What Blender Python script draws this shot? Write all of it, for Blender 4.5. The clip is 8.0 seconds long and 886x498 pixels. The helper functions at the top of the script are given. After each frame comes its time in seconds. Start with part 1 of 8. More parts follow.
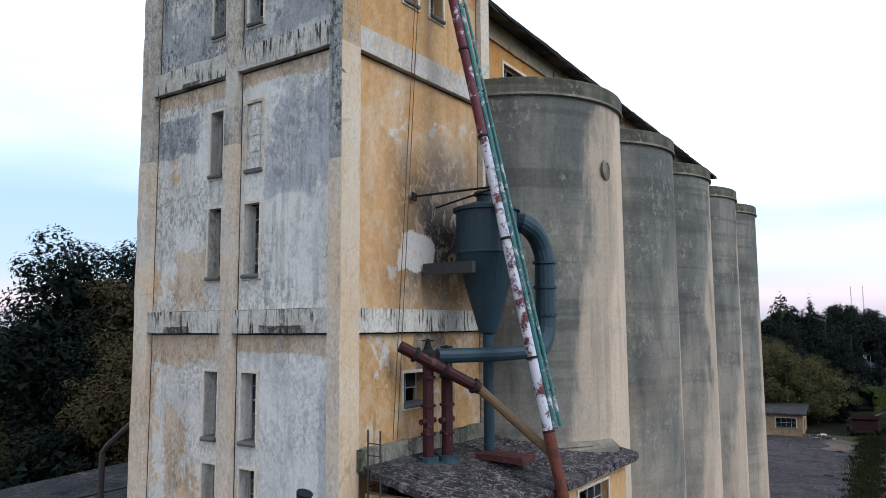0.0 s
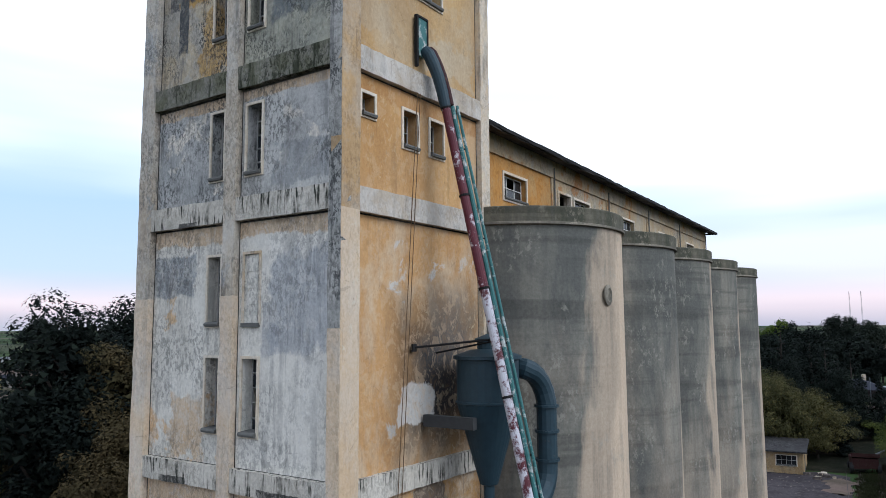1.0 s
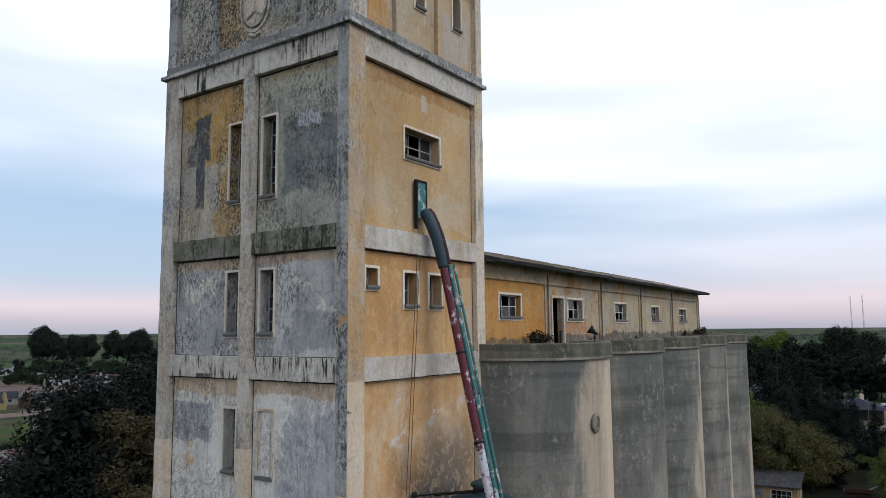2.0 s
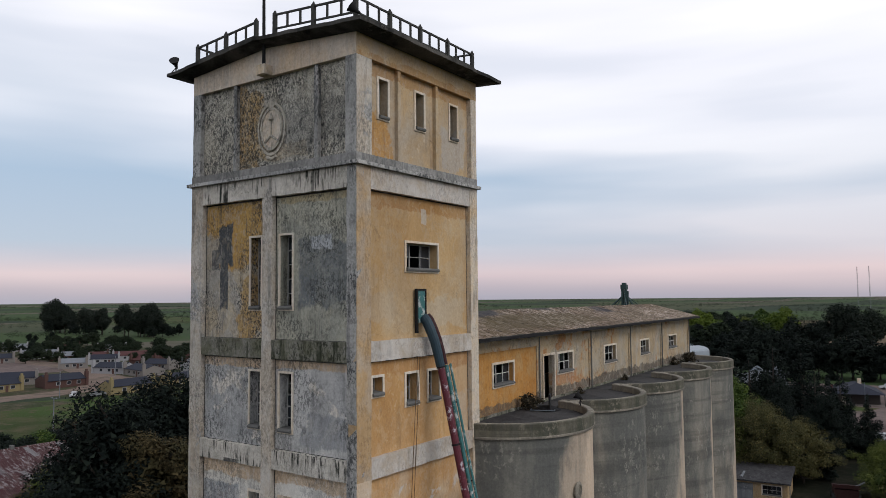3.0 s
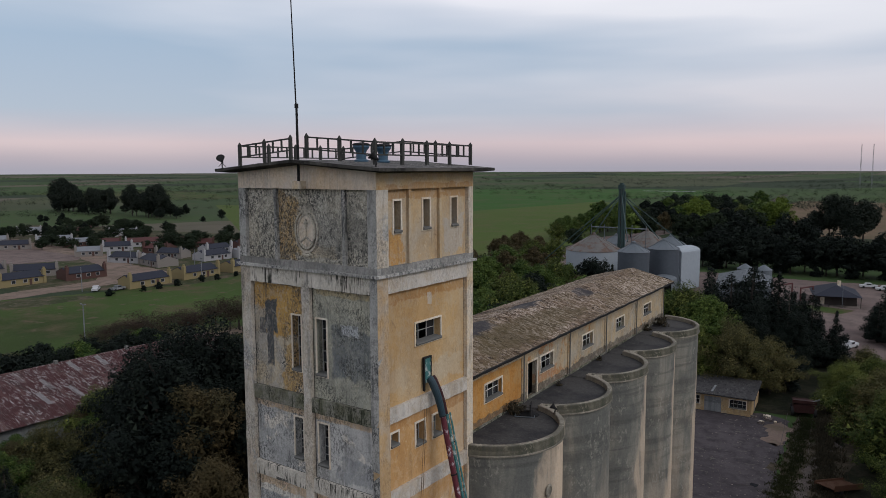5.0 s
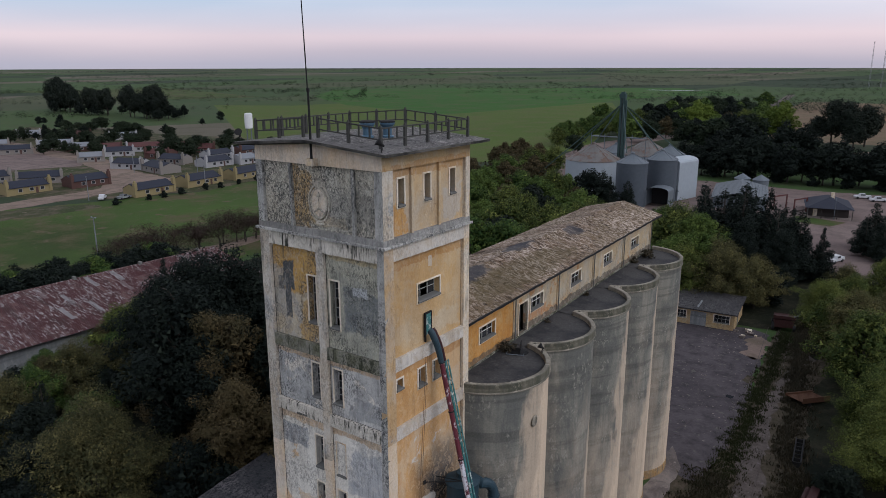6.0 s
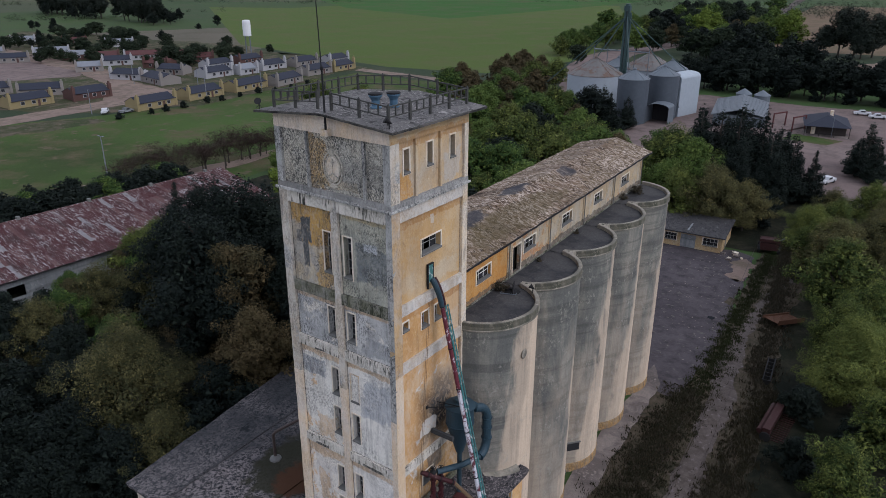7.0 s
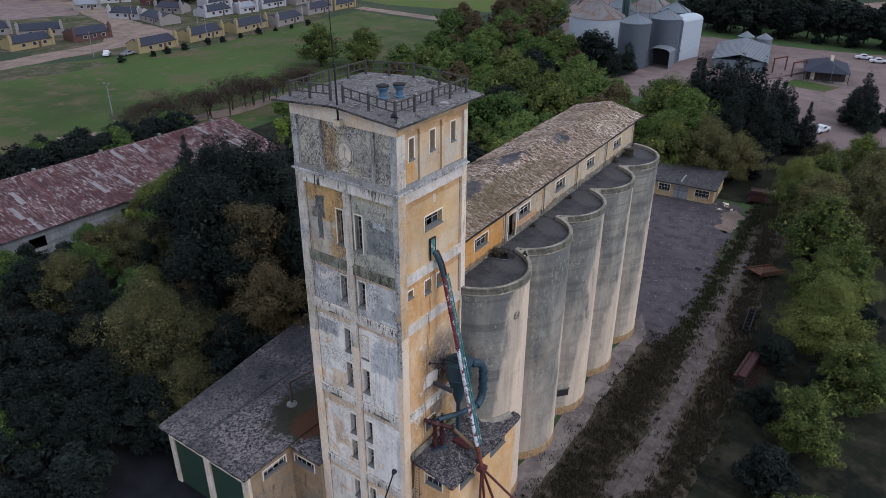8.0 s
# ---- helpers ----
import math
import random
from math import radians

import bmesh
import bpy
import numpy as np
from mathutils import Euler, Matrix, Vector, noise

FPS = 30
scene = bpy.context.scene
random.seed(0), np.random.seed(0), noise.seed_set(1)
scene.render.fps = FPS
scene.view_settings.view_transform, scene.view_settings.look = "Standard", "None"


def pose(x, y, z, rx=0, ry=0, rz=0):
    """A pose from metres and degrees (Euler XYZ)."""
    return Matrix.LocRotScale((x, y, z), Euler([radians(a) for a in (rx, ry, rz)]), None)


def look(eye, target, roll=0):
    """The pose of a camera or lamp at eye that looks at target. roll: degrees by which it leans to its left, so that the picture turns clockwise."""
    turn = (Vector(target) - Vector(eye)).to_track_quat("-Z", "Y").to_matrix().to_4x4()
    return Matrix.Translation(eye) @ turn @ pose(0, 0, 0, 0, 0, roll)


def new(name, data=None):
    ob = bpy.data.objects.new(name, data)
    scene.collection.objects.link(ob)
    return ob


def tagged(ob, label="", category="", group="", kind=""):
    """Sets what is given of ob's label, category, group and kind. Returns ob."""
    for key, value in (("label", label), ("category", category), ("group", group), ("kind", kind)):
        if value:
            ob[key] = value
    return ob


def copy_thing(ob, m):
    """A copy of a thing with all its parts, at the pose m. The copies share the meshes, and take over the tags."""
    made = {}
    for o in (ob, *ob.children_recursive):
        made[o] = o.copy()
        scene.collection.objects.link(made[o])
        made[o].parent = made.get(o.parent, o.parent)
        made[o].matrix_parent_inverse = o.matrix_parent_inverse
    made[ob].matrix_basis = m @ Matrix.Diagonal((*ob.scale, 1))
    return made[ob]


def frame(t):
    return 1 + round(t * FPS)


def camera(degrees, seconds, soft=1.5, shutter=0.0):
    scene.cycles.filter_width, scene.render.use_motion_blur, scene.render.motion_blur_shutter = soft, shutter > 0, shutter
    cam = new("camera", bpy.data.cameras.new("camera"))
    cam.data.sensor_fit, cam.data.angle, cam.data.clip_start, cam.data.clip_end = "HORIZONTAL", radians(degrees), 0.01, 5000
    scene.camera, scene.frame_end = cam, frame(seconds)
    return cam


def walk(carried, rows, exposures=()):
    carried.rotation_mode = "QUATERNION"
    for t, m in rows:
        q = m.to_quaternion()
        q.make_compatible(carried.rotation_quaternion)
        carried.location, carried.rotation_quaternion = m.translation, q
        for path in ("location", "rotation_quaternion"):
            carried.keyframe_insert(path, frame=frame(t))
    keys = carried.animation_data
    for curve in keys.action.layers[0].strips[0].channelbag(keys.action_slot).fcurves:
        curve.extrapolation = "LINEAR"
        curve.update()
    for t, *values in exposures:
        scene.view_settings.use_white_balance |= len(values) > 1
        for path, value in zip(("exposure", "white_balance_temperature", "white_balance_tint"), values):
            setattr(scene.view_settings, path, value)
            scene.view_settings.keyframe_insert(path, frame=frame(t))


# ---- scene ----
cam = camera(63.0, 8.0, soft=0.3)
PATH = [
    (0, (13.119, -14.284, 15.048), (11.994, -12.643, 15.257), -0.4),
    (0.5, (13.147, -14.318, 17.299), (12.023, -12.677, 17.51), -0.3),
    (1, (13.175, -14.405, 19.604), (12.054, -12.763, 19.82), -0.4),
    (1.5, (13.565, -14.968, 22.071), (12.446, -13.325, 22.291), -0.3),
    (2, (14.631, -16.264, 24.43), (13.508, -14.625, 24.652), -0.5),
    (2.2, (15.094, -16.756, 25.159), (13.965, -15.121, 25.388), -0.4),
    (3.3, (17.593, -19.843, 30.888), (16.448, -18.207, 31.002), -0.5),
    (3.5, (17.965, -20.416, 31.891), (16.82, -18.78, 32.004), -0.4),
    (4, (18.923, -21.763, 34.302), (17.776, -20.127, 34.375), -0.3),
    (4.5, (19.92, -23.094, 36.41), (18.769, -21.459, 36.354), -0.3),
    (5.8, (22.59, -26.759, 42.604), (21.466, -25.169, 42.15), -0.1),
    (6, (22.983, -27.241, 43.205), (21.864, -25.66, 42.708), -0.1),
    (6.5, (24.083, -28.739, 45.426), (22.985, -27.191, 44.793), -0.0),
    (7, (25.157, -30.292, 47.636), (24.083, -28.779, 46.891), 0.1),
    (7.5, (26.194, -31.769, 49.906), (25.145, -30.294, 49.054), 0.1),
    (8, (27.152, -33.144, 52.139), (26.119, -31.692, 51.23), 0.2),
]
EXPOSURES = [(0.0, -0.04, 5650, 8), (1.5, -0.24, 5800, 8), (2.0, -0.40, 5950, 9), (3.3, -0.62, 6350, 12), (4.5, -0.80, 6350, 12), (6.0, -0.48, 6050, 14), (7.0, -0.2, 5850, 15), (8.0, 0.0, 5700, 15)]
walk(cam, [(t, look(eye, target, roll)) for t, eye, target, roll in PATH], EXPOSURES)

# ---- sky and light: an overcast evening, sun low and veiled ----
SUN_AZIMUTH = radians(92)
world = bpy.data.worlds.new("evening_sky")
scene.world = world
world.use_nodes = True
wn, wl = world.node_tree.nodes, world.node_tree.links
wn.clear()


def wnode(kind, **values):
    n = wn.new(kind)
    for k, v in values.items():
        n.inputs[k].default_value = v
    return n


def wmath(op, a, b=None):
    n = wn.new("ShaderNodeMath")
    n.operation = op
    for i, v in enumerate((a, b)):
        if v is None:
            continue
        if isinstance(v, (int, float)):
            n.inputs[i].default_value = v
        else:
            wl.new(v, n.inputs[i])
    return n.outputs[0]


def wramp(fac, stops):
    n = wn.new("ShaderNodeValToRGB")
    els = n.color_ramp.elements
    while len(els) < len(stops):
        els.new(0.5)
    for e, (p, c) in zip(els, stops):
        e.position, e.color = p, (*c, 1)
    wl.new(fac, n.inputs[0])
    return n.outputs[0]


sky = wn.new("ShaderNodeTexSky")
sky.sky_type, sky.sun_disc = "NISHITA", False
sky.sun_elevation, sky.sun_rotation = radians(38), SUN_AZIMUTH
coord = wn.new("ShaderNodeTexCoord")
split = wn.new("ShaderNodeSeparateXYZ")
wl.new(coord.outputs["Generated"], split.inputs[0])
elev = wmath("MAXIMUM", split.outputs[2], 0.0)
# long flat cloud bands: bearing and height above the horizon, so that the bands lie level
bearing = wmath("ARCTAN2", split.outputs[1], split.outputs[0])
comb = wn.new("ShaderNodeCombineXYZ")
wl.new(wmath("MULTIPLY", split.outputs[0], 1.3), comb.inputs[0]), wl.new(wmath("MULTIPLY", split.outputs[1], 1.3), comb.inputs[1])
wl.new(wmath("MULTIPLY", elev, 7.5), comb.inputs[2])
clouds = wnode("ShaderNodeTexNoise", Scale=1.15, Detail=3.5, Roughness=0.45)
wl.new(comb.outputs[0], clouds.inputs["Vector"])
fray = wn.new("ShaderNodeMapping")
fray.inputs["Location"].default_value, fray.inputs["Scale"].default_value = (4.0, 1.0, 2.0), (1, 1, 1.5)
wl.new(comb.outputs[0], fray.inputs[0])
wisps = wnode("ShaderNodeTexNoise", Scale=1.7, Detail=3.5, Roughness=0.45)
wl.new(fray.outputs[0], wisps.inputs["Vector"])
cover = wmath("ADD", wmath("MULTIPLY", clouds.outputs[0], 0.78), wmath("MULTIPLY", wisps.outputs[0], 0.22))
# the deck is thin and blue in a belt low over the plain, and thickest to the east of north
east = wmath("MULTIPLY", wmath("SUBTRACT", 2.25, bearing), 0.22)
gap = wramp(elev, [(0.0, (0.45, 0.45, 0.45)), (0.03, (0.62, 0.62, 0.62)), (0.05, (0.50, 0.50, 0.50)), (0.075, (0.36, 0.36, 0.36)), (0.10, (0.44, 0.44, 0.44)), (0.135, (0.34, 0.34, 0.34)), (0.165, (0.36, 0.36, 0.36)), (0.20, (0.56, 0.56, 0.56)), (0.30, (0.68, 0.68, 0.68)), (0.5, (0.62, 0.62, 0.62)), (1.0, (0.55, 0.55, 0.55))])
thick = wmath("ADD", wmath("ADD", wmath("MULTIPLY", cover, 1.35), wmath("SUBTRACT", gap, 0.68)), east)
# clear sky: rose at the horizon, then blue; cloud: rose-lit below, white above
base = wramp(elev, [(0.0, (0.62, 0.60, 0.70)), (0.016, (0.70, 0.62, 0.70)), (0.034, (0.98, 0.79, 0.82)), (0.05, (0.84, 0.79, 0.87)), (0.075, (0.70, 0.80, 0.93)),
                    (0.16, (0.62, 0.78, 0.95)), (0.24, (0.94, 1.02, 1.12)), (0.40, (1.02, 1.08, 1.16)), (0.6, (0.88, 0.94, 1.02)), (1.0, (0.84, 0.92, 1.02))])
white = wramp(elev, [(0.0, (0.66, 0.60, 0.68)), (0.034, (1.10, 0.88, 0.89)), (0.06, (0.98, 0.92, 0.98)), (0.13, (1.06, 1.08, 1.15)), (0.22, (1.36, 1.36, 1.40)), (0.34, (1.50, 1.48, 1.50)), (0.6, (1.05, 1.08, 1.13)), (1.0, (1.0, 1.05, 1.12))])
amount = wramp(thick, [(0.33, (0, 0, 0)), (0.70, (1, 1, 1))])
mixed = wn.new("ShaderNodeMix")
mixed.data_type = "RGBA"
bellies = wramp(wmath("ADD", wmath("MULTIPLY", clouds.outputs[0], 0.5), wmath("MULTIPLY", wisps.outputs[0], 0.5)), [(0.38, (0.90, 0.91, 0.94)), (0.62, (1.08, 1.07, 1.05))])
shaded = wn.new("ShaderNodeMix")
shaded.data_type, shaded.blend_type = "RGBA", "MULTIPLY"
shaded.inputs[0].default_value = 1.0
wl.new(white, shaded.inputs[6]), wl.new(bellies, shaded.inputs[7])
wl.new(amount, mixed.inputs[0]), wl.new(base, mixed.inputs[6]), wl.new(shaded.outputs[2], mixed.inputs[7])
back_clear = wnode("ShaderNodeBackground", Strength=0.02)
wl.new(sky.outputs[0], back_clear.inputs[0])
SKY_LIGHT = 0.95
back_cloud = wnode("ShaderNodeBackground", Strength=SKY_LIGHT)
wl.new(mixed.outputs[2], back_cloud.inputs[0])
both = wn.new("ShaderNodeAddShader")
wl.new(back_clear.outputs[0], both.inputs[0]), wl.new(back_cloud.outputs[0], both.inputs[1])
wout = wn.new("ShaderNodeOutputWorld")
wl.new(both.outputs[0], wout.inputs[0])

sun_data = bpy.data.lights.new("veiled_sun", "SUN")
sun_data.energy, sun_data.angle, sun_data.color = 1.6, radians(30), (1.0, 0.95, 0.88)
sun = new("veiled_sun", sun_data)
sun.matrix_world = look((60, -2, 48), (0, 0, 0))

# ---- materials ----
class Mat:
    """A short way to write a node material."""

    def __init__(self, name, rough=0.9, metal=0.0):
        self.m = bpy.data.materials.new(name)
        self.m.use_nodes = True
        self.n, self.l = self.m.node_tree.nodes, self.m.node_tree.links
        self.b = self.n["Principled BSDF"]
        self.b.inputs["Roughness"].default_value, self.b.inputs["Metallic"].default_value = rough, metal
        self.b.inputs["Specular IOR Level"].default_value = 0.25
        self.co = self.n.new("ShaderNodeTexCoord").outputs["Object"]

    def noise(self, scale, detail=5.0, rough=0.6, stretch=(1, 1, 1), shift=0.0, distort=0.0):
        mp = self.n.new("ShaderNodeMapping")
        mp.inputs["Scale"].default_value, mp.inputs["Location"].default_value = stretch, (shift, shift * 1.7, shift * 0.6)
        self.l.new(self.co, mp.inputs[0])
        t = self.n.new("ShaderNodeTexNoise")
        t.inputs["Scale"].default_value, t.inputs["Detail"].default_value, t.inputs["Roughness"].default_value = scale, detail, rough
        t.inputs["Distortion"].default_value = distort
        self.l.new(mp.outputs[0], t.inputs["Vector"])
        return t.outputs[0]

    def voronoi(self, scale, stretch=(1, 1, 1), feature="F1"):
        mp = self.n.new("ShaderNodeMapping")
        mp.inputs["Scale"].default_value = stretch
        self.l.new(self.co, mp.inputs[0])
        t = self.n.new("ShaderNodeTexVoronoi")
        t.feature = feature
        t.inputs["Scale"].default_value = scale
        self.l.new(mp.outputs[0], t.inputs["Vector"])
        return t.outputs

    def step(self, fac, lo, hi):
        r = self.n.new("ShaderNodeMapRange")
        r.inputs[1].default_value, r.inputs[2].default_value = lo, hi
        self.l.new(fac, r.inputs[0])
        return r.outputs[0]

    def maths(self, op, a, b):
        n = self.n.new("ShaderNodeMath")
        n.operation = op
        for i, v in enumerate((a, b)):
            if isinstance(v, (int, float)):
                n.inputs[i].default_value = v
            else:
                self.l.new(v, n.inputs[i])
        return n.outputs[0]

    def mix(self, fac, a, b, blend="MIX"):
        n = self.n.new("ShaderNodeMix")
        n.data_type, n.blend_type = "RGBA", blend
        for i, v in ((0, fac), (6, a), (7, b)):
            if isinstance(v, tuple):
                n.inputs[i].default_value = (*v, 1)
            elif isinstance(v, (int, float)):
                n.inputs[i].default_value = v
            else:
                self.l.new(v, n.inputs[i])
        return n.outputs[2]

    def random(self, island=False):
        if island:
            return self.n.new("ShaderNodeNewGeometry").outputs["Random Per Island"]
        return self.n.new("ShaderNodeObjectInfo").outputs["Random"]

    def done(self, colour, bump=None, strength=0.3, distance=0.02, rough=None):
        if isinstance(colour, tuple):
            self.b.inputs["Base Color"].default_value = (*colour, 1)
        else:
            self.l.new(colour, self.b.inputs["Base Color"])
        if rough is not None:
            self.l.new(rough, self.b.inputs["Roughness"])
        if bump is not None:
            n = self.n.new("ShaderNodeBump")
            n.inputs["Strength"].default_value, n.inputs["Distance"].default_value = strength, distance
            self.l.new(bump, n.inputs["Height"])
            self.l.new(n.outputs[0], self.b.inputs["Normal"])
        return self.m


def blot(k, axis, cu, cz, ru, rz, rag=0.5, seed=0.0, scale=1.1):
    """A ragged stain, repair or darker strip of a given place and size on a wall."""
    sp = k.n.new("ShaderNodeSeparateXYZ")
    k.l.new(k.co, sp.inputs[0])
    du = k.maths("DIVIDE", k.maths("ABSOLUTE", k.maths("SUBTRACT", sp.outputs[axis], cu), 0), ru)
    dz = k.maths("DIVIDE", k.maths("ABSOLUTE", k.maths("SUBTRACT", sp.outputs[2], cz), 0), rz)
    far = k.maths("MAXIMUM", du, dz)
    wob = k.maths("MULTIPLY", k.maths("SUBTRACT", k.noise(scale, 9.0, 0.68, (1, 1, 0.8), seed), 0.5), rag * 4)
    if rag < 0:
        return k.step(k.maths("ADD", far, wob), 1.55, 0.45)
    return k.step(k.maths("ADD", far, wob), 1.06, 0.94)


def plaster(name, base, patch, patch_at=0.5, soft=0.05, scale=0.55, streak=0.4, speckle=0.3, seed=0.0, third=None, third_at=0.6, grime=(0.075, 0.08, 0.085), blots=(), axis=0, speck_at=0.5, rain_at=0.52, speck_scale=9.0, speck_over=0.40, worn=0.42, drip=3.6, speck_twice=False):
    """Old lime render: washes peeling over one another, rain streaks, black lichen specks, cracks."""
    # axis 0 renders, the tower front among them, are scaled brighter and warmer
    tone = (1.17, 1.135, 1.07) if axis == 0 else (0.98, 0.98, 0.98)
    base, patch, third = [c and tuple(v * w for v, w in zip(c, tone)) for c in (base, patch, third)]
    k = Mat(name, 0.95)
    k.b.inputs["Specular IOR Level"].default_value = 0.12
    big = k.noise(scale, 10.0, 0.66, (1, 1, 0.75), seed, 0.4)
    col = k.mix(k.step(big, patch_at - soft, patch_at + soft), base, patch)
    if third:
        col = k.mix(k.step(k.noise(0.5, 10.0, 0.68, (1, 1, 0.9), seed + 7, 0.4), third_at - 0.015, third_at + 0.02), col, third)
    for i, (bc, cu, cz, ru, rz, rag, much) in enumerate(blots):
        col = k.mix(k.maths("MULTIPLY", blot(k, axis, cu, cz, ru, rz, rag, seed + 13 + i * 3.7), much), col, bc)
    # thin flakes at hand size
    flake = k.noise(2.6, 10.0, 0.72, (1, 1, 0.8), seed + 21, 0.6)
    col = k.mix(k.maths("MULTIPLY", k.step(flake, 0.53, 0.55), 0.38), col, patch)
    col = k.mix(k.maths("MULTIPLY", k.step(flake, 0.46, 0.42), worn), col, tuple(c * 0.62 for c in base))
    fine = k.noise(11.0, 8.0, 0.75, (1, 1, 0.8), seed)
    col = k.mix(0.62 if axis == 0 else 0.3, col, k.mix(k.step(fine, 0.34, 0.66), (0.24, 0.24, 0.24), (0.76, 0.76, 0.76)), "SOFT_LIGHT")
    # broad soft weathering, a metre or two across, drawn downwards
    soft_tone = k.noise(0.45, 4.0, 0.55, (1, 1, 0.45), seed + 33, 0.5)
    col = k.mix(0.55, col, k.mix(k.step(soft_tone, 0.3, 0.7), (0.30, 0.29, 0.28), (0.70, 0.70, 0.70)), "SOFT_LIGHT")
    rain_at += 0.0 if axis == 0 else 0.05
    rain = k.maths("MULTIPLY", k.step(k.noise(1.0, 7.0, 0.62, (drip, drip, drip * 0.09), seed + 3), rain_at, rain_at + 0.07), k.step(k.noise(0.6, 5.0, 0.6, (1, 1, 1.4), seed + 11), 0.40, 0.56))
    col = k.mix(k.maths("MULTIPLY", rain, streak), col, grime)
    spots = k.maths("MULTIPLY", k.step(k.noise(speck_scale, 12.0, 0.8, (1, 1, 0.6), seed + 5, 0.3), speck_at, speck_at + 0.018), k.step(k.noise(0.55, 7.0, 0.65, shift=seed + 9), speck_over, speck_over + 0.16))
    col = k.mix(k.maths("MULTIPLY", spots, speckle), col, tuple(c * 0.55 for c in grime))
    if speck_twice:
        # a second, finer growth of black and white crusts between the first
        crust = k.noise(26.0, 8.0, 0.75, (1, 1, 0.8), seed + 71, 0.5)
        col = k.mix(k.maths("MULTIPLY", k.step(crust, 0.53, 0.56), 0.75), col, tuple(c * 0.8 for c in grime))
        col = k.mix(k.maths("MULTIPLY", k.step(crust, 0.44, 0.41), 0.45), col, (0.60, 0.59, 0.54))
    # small chips where the wash has sprung off, crisp-edged
    chip = k.maths("MULTIPLY", k.step(k.noise(6.5, 9.0, 0.7, (1, 1, 0.7), seed + 51, 1.2), 0.615, 0.63), k.step(k.noise(0.5, 4.0, 0.6, shift=seed + 53), 0.44, 0.56))
    col = k.mix(k.maths("MULTIPLY", chip, 0.55), col, tuple(c * 0.5 for c in patch))
    pale = k.maths("MULTIPLY", k.step(k.noise(5.0, 9.0, 0.72, (1, 1, 0.6), seed + 57, 1.0), 0.60, 0.615), k.step(k.noise(0.4, 4.0, 0.6, shift=seed + 59), 0.46, 0.58))
    col = k.mix(k.maths("MULTIPLY", pale, 0.4), col, tuple(min(0.62, c * 1.3 + 0.04) for c in patch))
    crack = k.voronoi(0.8, (1, 1, 1.2), "DISTANCE_TO_EDGE")[0]
    thin = k.maths("MULTIPLY", k.maths("LESS_THAN", k.maths("ADD", crack, k.maths("MULTIPLY", k.maths("SUBTRACT", flake, 0.5), 0.12)), 0.006), k.step(k.noise(0.8, 3.0, shift=seed + 2), 0.54, 0.6))
    col = k.mix(k.maths("MULTIPLY", thin, 0.22), col, (0.07, 0.065, 0.06))
    return k.done(col, k.maths("ADD", k.maths("MULTIPLY", flake, 1.4), k.maths("MULTIPLY", fine, 0.5)), 0.4 if axis == 0 else 0.22, 0.03)


OCHRE, OCHRE_DEEP, WHITE, GREY = (0.50, 0.345, 0.19), (0.43, 0.26, 0.075), (0.565, 0.545, 0.51), (0.36, 0.37, 0.385)
PEACH = (0.53, 0.39, 0.25)


def fringe(u0, u1, z, depth=0.55):
    """Ochre left bare under a band, where the later whitewash did not reach."""
    return (PEACH, (u0 + u1) / 2, z, abs(u1 - u0) / 2 + 0.3, depth, 0.35, 0.85)


L_BAY, R_BAY = (-8.6, -4.86), (-4.32, -0.46)
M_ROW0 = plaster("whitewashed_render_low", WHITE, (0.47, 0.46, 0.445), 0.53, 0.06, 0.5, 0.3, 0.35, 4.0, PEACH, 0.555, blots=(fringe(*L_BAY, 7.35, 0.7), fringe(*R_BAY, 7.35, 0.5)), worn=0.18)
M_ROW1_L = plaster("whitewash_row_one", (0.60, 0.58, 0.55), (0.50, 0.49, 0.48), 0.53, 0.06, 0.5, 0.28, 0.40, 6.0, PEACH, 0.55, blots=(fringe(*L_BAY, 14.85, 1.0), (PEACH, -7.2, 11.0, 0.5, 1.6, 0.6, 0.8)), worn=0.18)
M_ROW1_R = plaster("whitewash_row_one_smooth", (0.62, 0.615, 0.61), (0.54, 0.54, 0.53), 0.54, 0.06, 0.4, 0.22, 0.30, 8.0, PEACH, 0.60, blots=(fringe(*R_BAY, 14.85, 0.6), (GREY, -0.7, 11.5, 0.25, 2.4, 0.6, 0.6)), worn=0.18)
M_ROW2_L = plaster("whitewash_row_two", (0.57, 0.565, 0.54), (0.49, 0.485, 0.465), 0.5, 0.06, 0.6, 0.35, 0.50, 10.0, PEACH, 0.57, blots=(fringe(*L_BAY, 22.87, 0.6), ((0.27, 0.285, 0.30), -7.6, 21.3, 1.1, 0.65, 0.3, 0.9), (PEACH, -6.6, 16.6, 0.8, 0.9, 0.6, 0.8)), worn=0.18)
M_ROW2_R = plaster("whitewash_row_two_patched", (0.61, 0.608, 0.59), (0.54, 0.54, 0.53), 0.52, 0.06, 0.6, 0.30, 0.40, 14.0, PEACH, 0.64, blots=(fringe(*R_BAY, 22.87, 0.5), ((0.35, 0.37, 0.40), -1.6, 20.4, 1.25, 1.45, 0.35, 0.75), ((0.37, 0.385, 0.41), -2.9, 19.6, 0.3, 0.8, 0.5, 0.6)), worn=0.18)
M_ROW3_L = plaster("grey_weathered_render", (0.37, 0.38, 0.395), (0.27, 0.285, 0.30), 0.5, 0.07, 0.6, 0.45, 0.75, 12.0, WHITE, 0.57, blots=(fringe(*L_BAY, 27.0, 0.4),))
